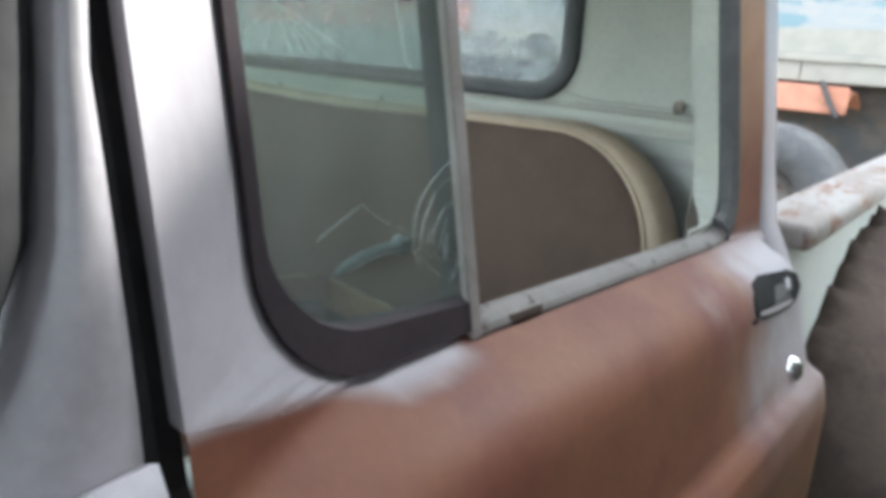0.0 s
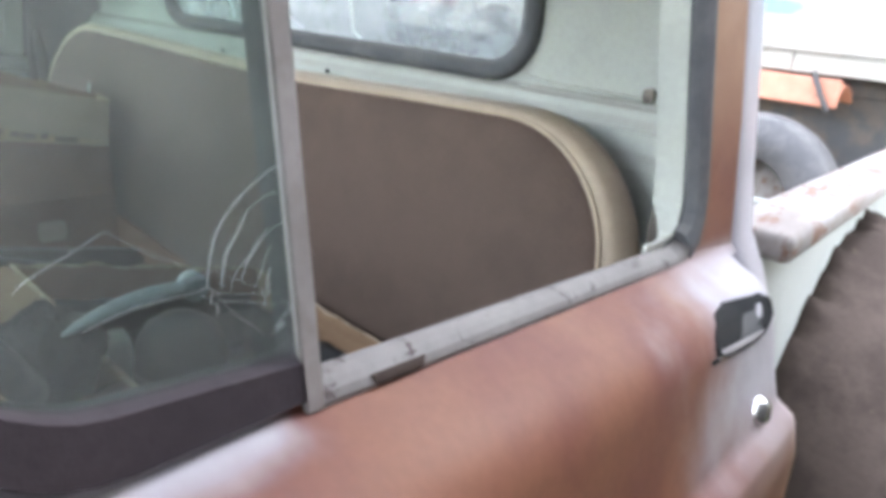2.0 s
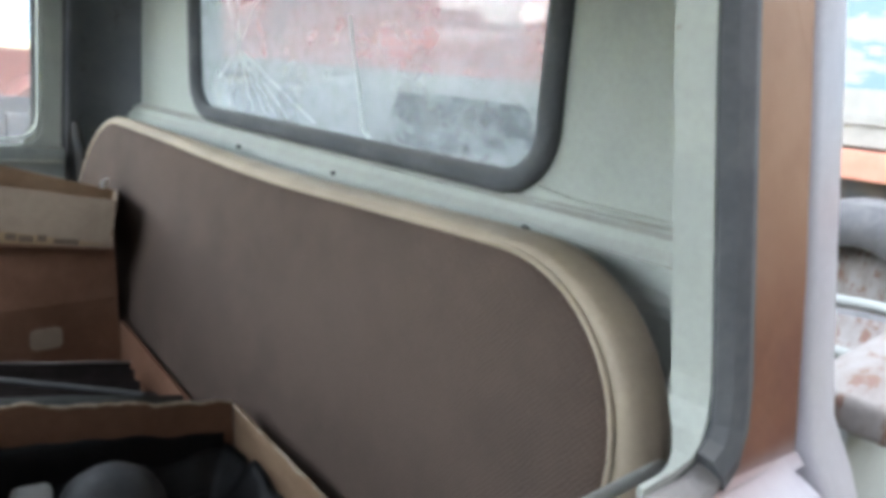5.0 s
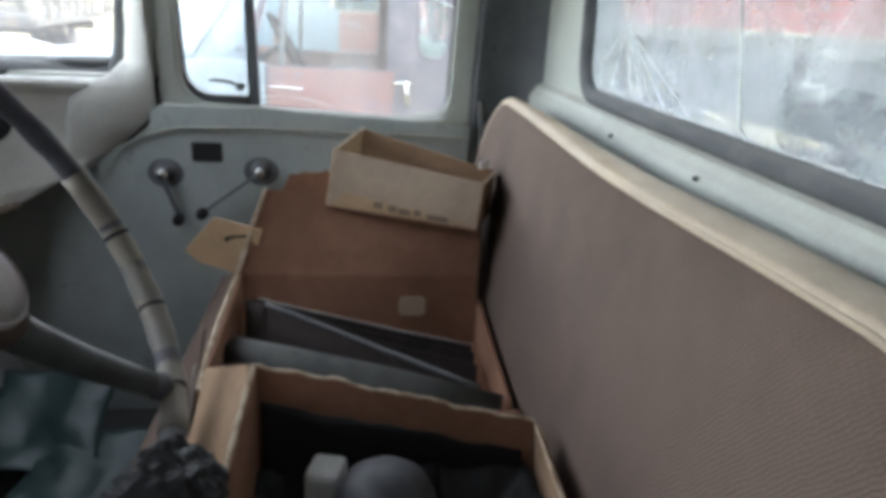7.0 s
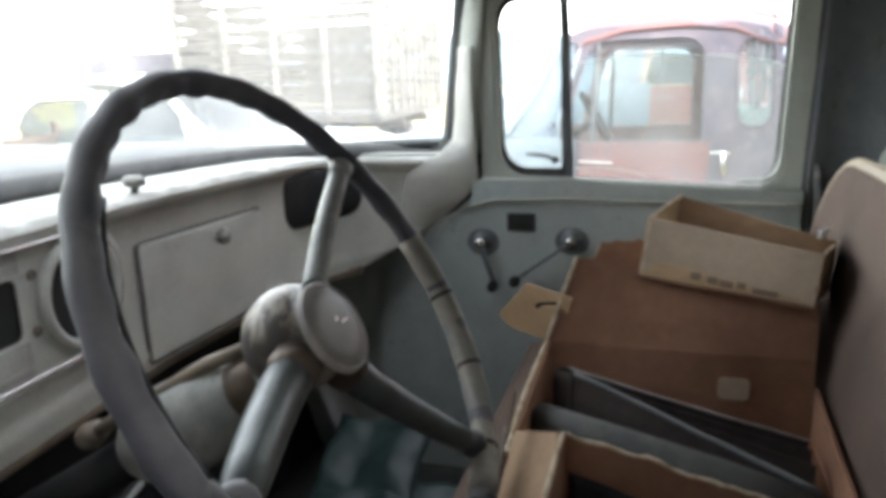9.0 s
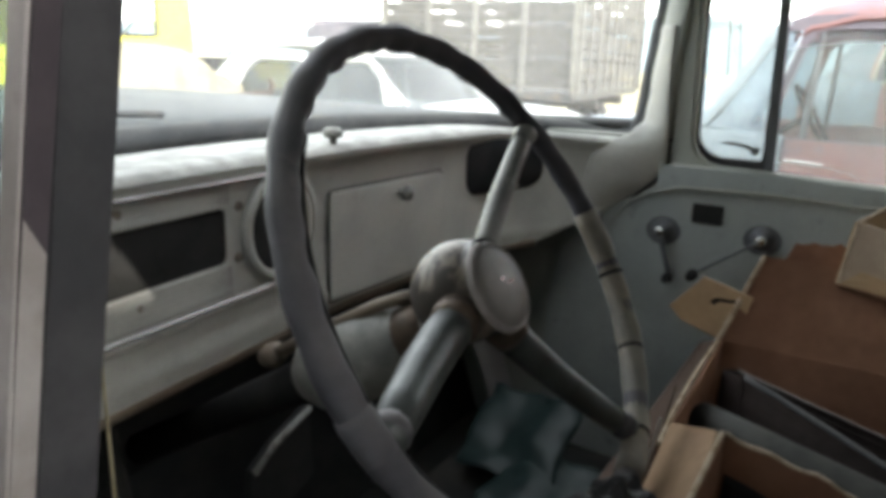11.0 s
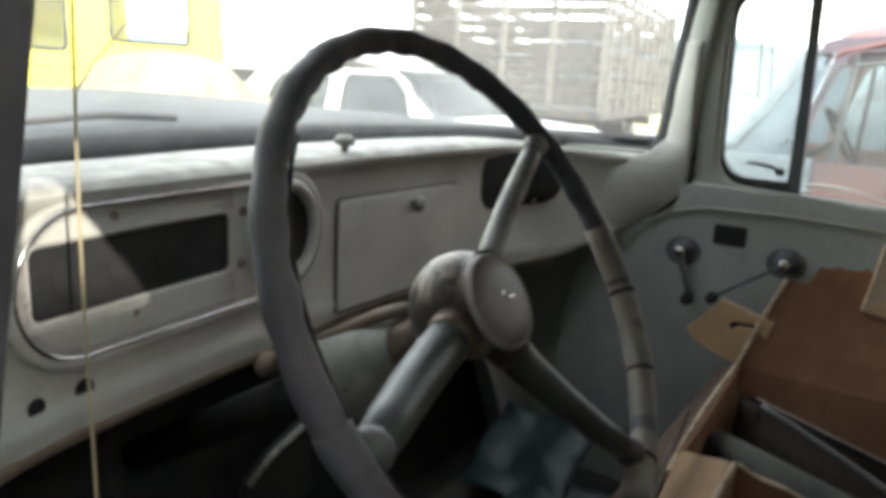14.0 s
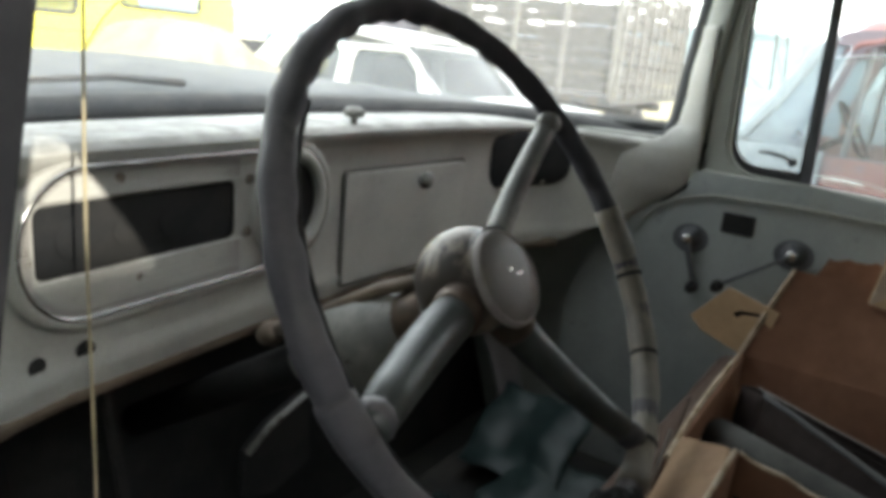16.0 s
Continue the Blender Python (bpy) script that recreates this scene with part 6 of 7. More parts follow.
card_part("white_scrap", [(1.055, -0.395, 1.212), (1.10, -0.415, 1.208), (1.10, -0.418, 1.219), (1.06, -0.398, 1.223)], carton, M_WHITEPL, "white torn paper corner", nu=3, nv=2)

# things in the footwell
bag = thing("plastic_bag", (1.0, 0.28, 0.64), "crumpled blue-green plastic bag in the footwell", "bag")
for x0, y0, wx, wy, z0, tip, sd in ((0.90, 0.15, 0.17, 0.20, 0.672, 0.05, 1.0), (0.98, 0.24, 0.17, 0.20, 0.690, 0.10, 2.0), (0.86, 0.27, 0.14, 0.16, 0.655, -0.03, 3.0)):
    bm = bmesh.new()
    def crumple(a, b):
        return Vector((x0 + wx * a + 0.02 * b + 0.012 * noise.noise(Vector((b * 3, sd, 0))), y0 + wy * b + 0.012 * noise.noise(Vector((a * 3, sd, 4))), z0 + tip * a + 0.02 * noise.noise(Vector((a * 2.2, b * 2.2, sd))) + 0.006 * noise.noise(Vector((a * 7, b * 7, sd)))))
    sheet(bm, crumple, 18, 18, 0.002)
    part("fold", bm, M_PLASTIC, bag, smooth=True)
bm = bmesh.new()
box(bm, (0.80, 0.10, 0.561), (1.20, 0.50, 0.64), None, 0.01)
single("floor_carton", bm, M_FLOOR, "flat dark carton on the cab floor", "box")
bm = bmesh.new()
def wrapped(a, b):
    """A rag wound round the rim: a along the rim, b about it."""
    ang = radians(RAG0 + (RAG1 - RAG0) * a)
    t = 2 * math.pi * b
    bulge = math.sin(math.pi * a) ** 0.7
    rr = 0.015 + 0.022 * bulge
    q = Vector((math.cos(ang) * 3.0 + math.cos(t) * 1.1, math.sin(ang) * 3.0 + math.sin(t) * 1.1, a * 2.0))
    rr *= 1 + 0.34 * noise.noise(q * 1.6) + 0.26 * noise.noise(q * 4.2) + 0.10 * noise.noise(q * 11.0)
    p = Vector(((R + rr * math.cos(t)) * math.cos(ang), (R + rr * math.cos(t)) * math.sin(ang), rr * 0.9 * math.sin(t)))
    return WM @ p + Vector((-0.006, -0.030, 0.024)) * bulge
RAG0, RAG1 = -121.0, -86.0
sheet(bm, wrapped, 60, 40)
bmesh.ops.remove_doubles(bm, verts=bm.verts, dist=1e-6)
single("black_rag", bm, M_LINER, "crumpled black rag wound round the steering wheel rim", "rag")
bm = bmesh.new()
tube(bm, [Vector((0.249 + 0.012 * (z - 1.30), 0.345, z)) + Vector((0.002 * math.sin(z * 9), 0.001 * math.cos(z * 14), 0)) for z in [1.66 - 0.045 * i for i in range(22)]], 0.0013, 6)
tube(bm, [Vector((0.2515, 0.345, 1.400)), Vector((0.265, 0.345, 1.421)), Vector((0.282, 0.346, 1.438)), Vector((0.315, 0.348, 1.470)), Vector((0.40, 0.352, 1.545))], 0.0007, 5)
single("hanging_cord", bm, M_CORD, "yellow nylon cord hanging before the dashboard", "cord")
for k, (a, b, c, lab) in enumerate((((0.640, 0.012, 0.940), (0.655, -0.004, 1.000), (0.668, -0.012, 1.062), "bent pale wire standing beside the cardboard box"),
                                   ((0.600, 0.035, 0.940), (0.640, 0.006, 0.985), (0.690, -0.006, 1.040), "bent rusty wire leaning on the cardboard box"),
                                   ((0.560, 0.030, 0.940), (0.600, 0.020, 0.975), (0.645, 0.000, 1.015), "bent pale wire standing beside the cardboard box"),
                                   ((0.700, 0.010, 0.940), (0.712, -0.003, 1.010), (0.735, -0.010, 1.075), "bent rusty wire leaning on the cardboard box"))):
    bm = bmesh.new()
    tube(bm, [a, b, c], [0.0016, 0.0016, 0.0011], 6)
    single("loose_wire", bm, M_BRASS if k % 2 else M_CUP, lab, "wire", "loose wires by the box")
# pedal bracket under the dash
bm = bmesh.new()
plate(bm, [[(0.455, 0.955), (0.49, 0.978), (0.50, 0.982), (0.552, 1.000), (0.56, 0.90), (0.50, 0.88), (0.45, 0.90)]], lambda x, z, w: Vector((x, 0.40 + w, z)), 0.0, 0.012)
part("column_bracket", bm, M_BLACK, truck, "dull bracket below the column")
# pale tube stands for the highlight along the bracket's top
bm = bmesh.new()
tube(bm, [(0.455, 0.398, 0.955), (0.49, 0.398, 0.978), (0.50, 0.398, 0.982), (0.552, 0.398, 1.000)], 0.004, 8)
part("bracket_highlight", bm, M_CUP, truck, "pale tube for the highlight on the bracket", smooth=True)
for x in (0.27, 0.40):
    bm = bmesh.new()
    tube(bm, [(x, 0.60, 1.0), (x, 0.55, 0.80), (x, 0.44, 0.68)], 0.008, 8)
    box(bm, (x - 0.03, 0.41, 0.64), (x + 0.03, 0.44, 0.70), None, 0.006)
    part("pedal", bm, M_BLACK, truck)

# spare wheel lying in the bed
spare = thing("spare_wheel", (0.36, -1.97, 0.66), "old spare wheel with a pale rim lying in the truck bed", "wheel")
sm_ = Matrix.Translation((0.36, -1.97, 0.78))
bm = bmesh.new()
lathe(bm, [(0.17, 0.10), (0.24, 0.12), (0.29, 0.10), (0.31, 0.04), (0.31, -0.04), (0.29, -0.10), (0.24, -0.12), (0.17, -0.10), (0.17, 0.10)], sm_, 40)
tyre = part("tyre", bm, M_TYRE, spare, "dusty grey tyre", smooth=True)
bm = bmesh.new()
lathe(bm, [(0.0, 0.02), (0.08, 0.03), (0.15, 0.06), (0.17, 0.10), (0.18, 0.115)], sm_, 36)
part("rim", bm, M_BED, tyre, smooth=True)
bm = bmesh.new()
tube(bm, [sm_ @ Vector((0.265 * math.cos(i * math.pi / 24), 0.265 * math.sin(i * math.pi / 24), 0.135)) for i in range(48)], 0.016, 8, closed=True)
part("pale_hoop", bm, M_BEDSIDE, spare, "pale hoop lying on the tyre", smooth=True)

# ---- behind: cattle trailer with boards ----
trailer = thing("cattle_trailer", (2.5, -3.4, 0.0), "old trailer with faded red boards and peeling blue panel", "trailer")
bm = bmesh.new()
box(bm, (-9.0, -3.34, 1.385), (14.0, -3.22, 1.425), None, 0.006)
box(bm, (-9.0, -3.36, 1.30), (14.0, -3.24, 1.385), None, 0.006)
beam = part("deck_beam", bm, M_TRAILALU, trailer, "cream riveted deck beam", smooth=False)
bm = bmesh.new()
lathe(bm, [(0.0065, 0), (0.0055, 0.004), (0, 0.005)], Matrix.Identity(4), 7)
rivet_me = bpy.data.meshes.new("rivet")
bm.to_mesh(rivet_me)
rivet_me.materials.append(M_STEEL)
for i in range(130):
    rv = new("rivet", rivet_me)
    rv.parent = beam
    rv.matrix_world = Matrix.Translation((-0.7 + 0.042 * (i // 2) + 0.008 * ((i * 7) % 3), -3.2395, 1.325 if i % 2 else 1.358)) @ Matrix.Rotation(radians(-90), 4, "X")
for i in range(14):
    bm = bmesh.new()
    box(bm, (-1.4 + 0.42 * i, -3.2385, 1.302), (-1.394 + 0.42 * i, -3.236, 1.384))
    part("beam_seam", bm, M_HUB, beam)
bm = bmesh.new()
box(bm, (-9.0, -3.40, 1.425), (2.65, -3.30, 1.53), None, 0.004)
part("lower_panel", bm, M_TRAILALU, trailer)
bm = bmesh.new()
box(bm, (-9.0, -3.40, 1.53), (2.65, -3.32, 3.39), None, 0.004)
part("blue_panel", bm, M_TRAILBLUE, trailer, "peeling blue and white panel")
for i in range(24):
    z = 1.44 + i * 0.082
    bm = bmesh.new()
    box(bm, (2.68, -3.38, z), (14.0, -3.34, z + 0.074), None, 0.003)
    part("board", bm, M_TRAILRED, trailer)
for i in range(14):
    bm = bmesh.new()
    x = 2.70 + i * 0.85
    box(bm, (x, -3.43, 1.42), (x + 0.07, -3.385, 3.42), None, 0.004)
    part("board_post", bm, M_TRAILRED, trailer)
bm = bmesh.new()
box(bm, (-9.0, -4.9, 1.22), (14.0, -3.42, 1.30))
part("deck", bm, M_STEEL, trailer)
# long dark boxes put in for the darkness beneath the trailer deck
for yy in (-3.75, -3.42):
    bm = bmesh.new()
    box(bm, (-9.0, yy - 0.06, 0.72), (14.0, yy, 1.22), None, 0.01)
    part("underside_block", bm, M_STEEL, trailer, "dark block filling in the shade under the deck")
bm = bmesh.new()
box(bm, (-9.0, -4.9, 1.43), (14.0, -4.85, 3.42))
part("far_boards", bm, M_TRAILBLUE, trailer)
for x in (0.1, 1.6):
    bm = bmesh.new()
    box(bm, (x, -4.8, 0.45), (x + 0.10, -3.3, 0.60), None, 0.01)
    part("axle", bm, M_STEEL, trailer)
for x0, x1 in ((0.47, 1.15), (-0.35, 0.135)):
    bm = bmesh.new()
    def mud(a, b):
        return Vector((x0 + (x1 - x0) * a, -3.45 + 0.30 * b, 1.14 + 0.15 * math.sin(math.pi * (0.12 + 0.6 * b)) - 0.02 * abs(2 * a - 1) ** 3))
    sheet(bm, mud, 14, 8, 0.01)
    part("mudguard", bm, M_ORANGE, trailer, "faded orange mudguard", smooth=True)
    bm = bmesh.new()
    box(bm, (x0, -3.16, 1.175 if x0 > 0 else 1.15), (x1, -3.14, 1.29 if x0 > 0 else 1.235), None, 0.008)
    part("guard_skirt", bm, M_ORANGE, trailer)
bm = bmesh.new()
tube(bm, [(0.580, -3.12, 1.31), (0.535, -3.11, 1.23), (0.495, -3.11, 1.165)], 0.012, 8)
part("brace", bm, M_STEEL, trailer)
for cx in (0.69, 3.0):
    m = Matrix.Translation((cx, -2.98, 0.77)) @ Matrix.Rotation(radians(90), 4, "X")
    r, w = 0.36, 0.20
    bm = bmesh.new()
    lathe(bm, [(r * 0.52, w / 2), (r * 0.80, w / 2 + 0.01), (r * 0.95, w * 0.45), (r, w * 0.3), (r, -w * 0.3), (r * 0.95, -w / 2), (r * 0.52, -w / 2), (r * 0.52, w / 2)], m, 40)
    t = part("wheel", bm, M_TYRE, trailer, "dusty grey tyre", smooth=True)
    bm = bmesh.new()
    lathe(bm, [(r * 0.54, w / 2), (r * 0.52, w * 0.42), (r * 0.48, w * 0.2), (r * 0.2, w * 0.1), (0, w * 0.1)], m, 32)
    part("rim", bm, M_BED, t, smooth=True)
# chain hanging from the beam
for i in range(22):
    bm = bmesh.new()
    u, k = i % 11, i // 11
    c = Vector((0.205 - 0.009 * u + 0.030 * k * math.sin(u * 0.6), -3.11 + 0.012 * k, 1.30 - 0.021 * u - 0.008 * k))
    ring = [c + Vector((0.013 * math.cos(q * math.pi / 5) * (1 if i % 2 else 0.3), 0.012 * math.cos(q * math.pi / 5) * (0.2 if i % 2 else 1), 0.019 * math.sin(q * math.pi / 5))) for q in range(10)]
    tube(bm, ring, 0.0050, 5, closed=True, up=(1, 1, 0) if i % 2 else (1, -1, 0))
    part("chain_link", bm, M_TYRE if i % 3 else M_STEEL, trailer)


# ---- the trucks parked alongside ----
def old_truck(at, paint, dark, inner, front, label, group):
    """A round-cabbed old pickup; its near side lies in the plane x = at[0]."""
    ox, oy, oz = at
    T = thing("old_truck", (ox + 0.75, oy, 0), label, "pickup truck", group)
    P = lambda x, y, z: Vector((ox + x, oy + y, oz + z))
    cab = [(-0.80, 0.55), (0.74, 0.55), (0.74, 1.10), (0.69, 1.16), (0.55, 1.37), (0.42, 1.60), (0.345, 1.70), (0.29, 1.725), (0.16, 1.735), (-0.40, 1.735), (-0.58, 1.725), (-0.68, 1.695), (-0.74, 1.62), (-0.79, 1.45), (-0.81, 1.2)]
    win = [(-0.36, 1.115), (0.33, 1.115), (0.345, 1.135), (0.345, 1.22), (0.235, 1.60), (0.205, 1.645), (0.15, 1.665), (-0.27, 1.665), (-0.33, 1.650), (-0.368, 1.61), (-0.385, 1.55), (-0.385, 1.14)]
    vent = [(0.380, 1.130), (0.655, 1.150), (0.662, 1.165), (0.535, 1.355), (0.405, 1.588), (0.36, 1.650), (0.268, 1.650), (0.382, 1.24)]
    quarter = rrect(-0.725, -0.545, 1.19, 1.650, 0.085, 8)
    for x0, x1 in ((0.0, 0.04), (1.46, 1.50)):
        bm = bmesh.new()
        f = lambda y, z, w: P(x0 + w + (0.13 * max(0, z - 1.13) if x0 < 1 else -0.13 * max(0, z - 1.13)), y, z)
        holes = [win, vent, quarter if x0 < 1 else rrect(-0.785, -0.60, 1.19, 1.65, 0.085, 8)]
        plate(bm, [cab] + holes, f, 0.0, 0.04)
        sd = part("cab_side", bm, dark if x0 < 1 else paint, T, "weathered dark cab side with red traces" if x0 < 1 else "")
        for nm, lp in (("door_window", holes[0]), ("vent_window", holes[1]), ("quarter_window", holes[2])):
            bm = bmesh.new()
            plate(bm, [lp], f, 0.016, 0.022)
            g = part(nm, bm, G_SKYGLASS if nm == "vent_window" else G_FAR, sd)
            g.visible_shadow = False
            bm = bmesh.new()
            tube(bm, [f(y, z, 0.0 if x0 < 1 else 0.04) for y, z in lp], 0.009, 6, closed=True)
            part("window_trim", bm, front if nm == "vent_window" else inner, sd, smooth=True)
        bm = bmesh.new()
        tube(bm, [f(0.195, 1.115, 0.012), f(0.185, 1.40, 0.012), f(0.175, 1.66, 0.012)], 0.016, 6)
        part("window_division", bm, M_CORNER, sd, "dark upright division bar")
        bm = bmesh.new()
        plate(bm, [[(-0.42, 0.62), (0.27, 0.62), (0.27, 1.115), (-0.42, 1.115)]], f, -0.012 if x0 < 1 else 0.04, 0.0 if x0 < 1 else 0.052)
        part("door_panel", bm, paint, sd, "sun-faded red door")
        bm = bmesh.new()
        plate(bm, [[(0.285, 0.60), (0.735, 0.60), (0.738, 1.10), (0.69, 1.14), (0.285, 1.135)]], f, -0.010 if x0 < 1 else 0.04, 0.0 if x0 < 1 else 0.050)
        part("cowl_panel", bm, front, sd, "pale blue-grey cowl panel")
        bm = bmesh.new()
        tube(bm, [f(y, z, 0.018) for y, z in ((0.715, 1.13), (0.675, 1.18), (0.545, 1.375), (0.415, 1.605), (0.345, 1.70))], 0.032, 8)
        part("windshield_post", bm, front, sd, "pale blue-grey windshield post", smooth=True)
        if x0 < 1:
            bm = bmesh.new()
            tube(bm, [f(-0.405, 1.052, -0.030), f(-0.44, 1.060, -0.050), f(-0.49, 1.062, -0.052), f(-0.535, 1.056, -0.040)], [0.006, 0.009, 0.010, 0.006], 8)
            tube(bm, [f(-0.487, 1.072, -0.045), f(-0.490, 1.02, -0.058), f(-0.496, 0.97, -0.058), f(-0.502, 0.925, -0.045)], [0.013, 0.018, 0.016, 0.009], 8)
            part("door_handle", bm, M_CHROME, sd, "bright chrome door handle", smooth=True)
            bm = bmesh.new()
            tube(bm, [f(0.26, 1.008, -0.016), f(0.18, 1.007, -0.016), f(0.08, 1.000, -0.016)], 0.006, 6)
            part("door_strip", bm, M_CHROME, sd, "thin bright door strip")
    bm = bmesh.new()
    def roof(a, b):
        ang = math.pi * a
        y = -0.245 + 0.55 * (2 * b - 1)
        top = smooth_list([(-0.80, 1.725), (-0.66, 1.76), (-0.52, 1.825), (-0.30, 1.85), (0.0, 1.84), (0.22, 1.795), (0.33, 1.725)], y)
        k = abs(2 * a - 1)
        return P(0.055 + 1.39 * a, y, top - 0.125 * k ** 5 + 0.03 * (1 - k * k))
    sheet(bm, roof, 20, 16, 0.02)
    part("roof", bm, paint, T, "faded red roof", smooth=True)
    bm = bmesh.new()
    plate(bm, [rrect(0.08, 1.42, 0.60, 1.72, 0.08, 5), rrect(0.38, 1.12, 1.28, 1.60, 0.08, 6)], lambda x, z, w: P(x, -0.78 + 0.05 * (z - 1.2) + w, z), 0.0, 0.03)
    part("cab_back", bm, dark, T)
    bm = bmesh.new()
    plate(bm, [rrect(0.04, 1.46, 0.60, 1.14, 0.02, 3)], lambda x, z, w: P(x, 0.66 + w, z), 0.0, 0.03)
    part("dash_wall", bm, inner, T)
    bm = bmesh.new()
    add_mesh(bm, [P(0.10, 0.42, 1.58), P(1.40, 0.42, 1.58), P(1.47, 0.68, 1.15), P(0.03, 0.68, 1.15)], [(0, 1, 2, 3)])
    g = part("windshield", bm, G_FAR, T)
    g.visible_shadow = False
    bm = bmesh.new()
    box(bm, P(0.10, -0.70, 0.70), P(1.40, -0.10, 0.95), None, 0.03)
    box(bm, P(0.10, -0.74, 0.95), P(1.40, -0.58, 1.28), None, 0.04)
    part("bench", bm, M_BENCH, T, "green-grey bench seat")
    bm = bmesh.new()
    tube(bm, [P(0.42 + 0.2 * math.cos(k * math.pi / 12), 0.20 + 0.10 * math.sin(k * math.pi / 12), 1.22 + 0.16 * math.sin(k * math.pi / 12)) for k in range(24)], 0.012, 6, closed=True, up=(0, -0.8, 0.6))
    tube(bm, [P(0.42, 0.20, 1.22), P(0.42, 0.55, 1.0)], 0.02, 8)
    part("wheel_and_column", bm, M_BLACK, T)
    bm = bmesh.new()
    def hood(a, b):
        k = abs(2 * a - 1)
        w = 1.30 - 0.35 * b
        return P(0.75 + (a - 0.5) * w, 0.70 + 1.25 * b, 1.17 - 0.10 * b * b - (0.30 + 0.1 * b) * k ** 2.6)
    sheet(bm, hood, 20, 12, 0.02)
    part("hood", bm, front, T, smooth=True)
    for sx in (0, 1):
        for yc, ln in ((1.35, 0.62), (-1.55, 0.55)):
            bm = bmesh.new()
            def fen(a, b):
                ang = math.pi * (0.02 + 0.96 * a)
                x = 0.28 - 0.36 * math.sin(b * math.pi / 2)
                return P(x if sx == 0 else 1.5 - x, yc - ln * math.cos(ang), 0.48 + 0.46 * math.sin(ang) - 0.12 * (1 - math.cos(b * math.pi / 2)))
            sheet(bm, fen, 18, 6, 0.012)
            part("fender", bm, front if yc > 0 else dark, T, smooth=True)
            wheel_parts(T, P(0.08 if sx == 0 else 1.42, yc, 0.36 - oz), 0.36, 0.17, M_STEEL)
        bm = bmesh.new()
        xs = 0.10 if sx == 0 else 1.36
        box(bm, P(xs, -2.35, 0.62), P(xs + 0.04, -0.86, 1.05), None, 0.006)
        part("bed_side", bm, dark, T)
    bm = bmesh.new()
    box(bm, P(0.10, -2.35, 0.60), P(1.40, -0.86, 0.64))
    part("bed_floor", bm, M_STEEL, T)
    return T


old_truck((4.0, 0.0, 0.0), M_NRED, M_NDARK, M_NDARK, M_NBLUE, "faded red round-cabbed old truck parked alongside", "parked old trucks")
old_truck((6.9, -0.35, 0.28), M_NRED2, M_NRED2, M_CREAM, M_NBLUE, "brighter red old truck parked beyond the first", "parked old trucks")

# iron parts hanging in the rear corner of the nearest old truck
hoist = thing("chain_hoist", (4.2, -0.66, 1.64), "dark iron chain hoist hanging in the old truck", "hoist")
for k, (x, y, z0, z1, r) in enumerate(((4.17, -0.665, 1.24, 1.64, 0.016), (4.20, -0.700, 1.32, 1.64, 0.010), (4.19, -0.620, 1.42, 1.64, 0.008))):
    bm = bmesh.new()
    tube(bm, [(x, y, z1), (x + 0.004, y + 0.006, (z0 + z1) / 2), (x, y, z0)], [r, r * 1.2, r], 8)
    bar_ob = part("hanging_bar", bm, M_STEEL if k else M_NRED, hoist, smooth=True)
    for zc in (z0 + 0.04, (z0 + z1) / 2):
        bm = bmesh.new()
        tube(bm, [(x + 0.02 * math.cos(j), y + 0.026 * math.sin(j), zc + 0.012 * j) for j in range(7)], 0.007, 6)
        part("hook", bm, M_STEEL, bar_ob, smooth=True)

# ---- stake-bed truck ahead ----
stake = thing("stake_truck", (11.3, 5.5, 0), "old stake-bed truck with weathered grey slats", "truck")
A, B, C_ = Vector((9.7, 7.1, 0)), Vector((10.2, 3.9, 0)), Vector((16.0, 4.75, 0))
D_ = A + C_ - B
def run(p, q, n, tag, deck=1.08, top=3.0):
    d = (q - p)
    L = d.length
    dn = d.normalized()
    nn = Vector((dn.y, -dn.x, 0))
    if (p + q).dot(nn) > 0:
        nn = -nn
    for i in range(n + 1):
        bm = bmesh.new()
        c = p + dn * (0.04 + (L - 0.08) * i / n)
        m = Matrix.Translation(c + nn * 0.04) @ Matrix.Rotation(math.atan2(dn.y, dn.x), 4, "Z")
        box(bm, (-0.045, -0.025, deck - 0.05), (0.045, 0.025, top), m, 0.006)
        part("stake_post", bm, M_STAKE, stake)
    k = 0
    z = deck + 0.03
    rg2 = random.Random(len(tag))
    while z < top - 0.1:
        h = 0.095 + 0.05 * rg2.random()
        bm = bmesh.new()
        m = Matrix.Translation(p) @ Matrix.Rotation(math.atan2(dn.y, dn.x) , 4, "Z")
        box(bm, (0.0, -0.014, z), (L, 0.014, z + h), m @ Matrix.Rotation(0.010 * (rg2.random() - 0.5), 4, "Y"), 0.003)
        part("slat", bm, M_WOOD, stake)
        z += h + 0.022 + 0.045 * rg2.random()
        k += 1
run(A, B, 4, "side")
run(B, C_, 9, "tail")
run(C_, D_, 4, "farside")
run(A, D_, 5, "head")
bm = bmesh.new()
add_mesh(bm, [Vector((v.x, v.y, z)) for z in (0.95, 1.08) for v in (A, B, C_, D_)], [(0, 1, 2, 3), (7, 6, 5, 4), (0, 1, 5, 4), (1, 2, 6, 5), (2, 3, 7, 6), (3, 0, 4, 7)])
part("deck", bm, M_STEEL, stake)
bm = bmesh.new()
c = (A + B) / 2
for p0, p1 in ((A.lerp(D_, 0.3), B.lerp(C_, 0.3)), (A.lerp(D_, 0.7), B.lerp(C_, 0.7))):
    tube(bm, [p0 + Vector((0, 0, 0.85)), p1 + Vector((0, 0, 0.85))], 0.09, 6)
part("chassis", bm, M_STEEL, stake)
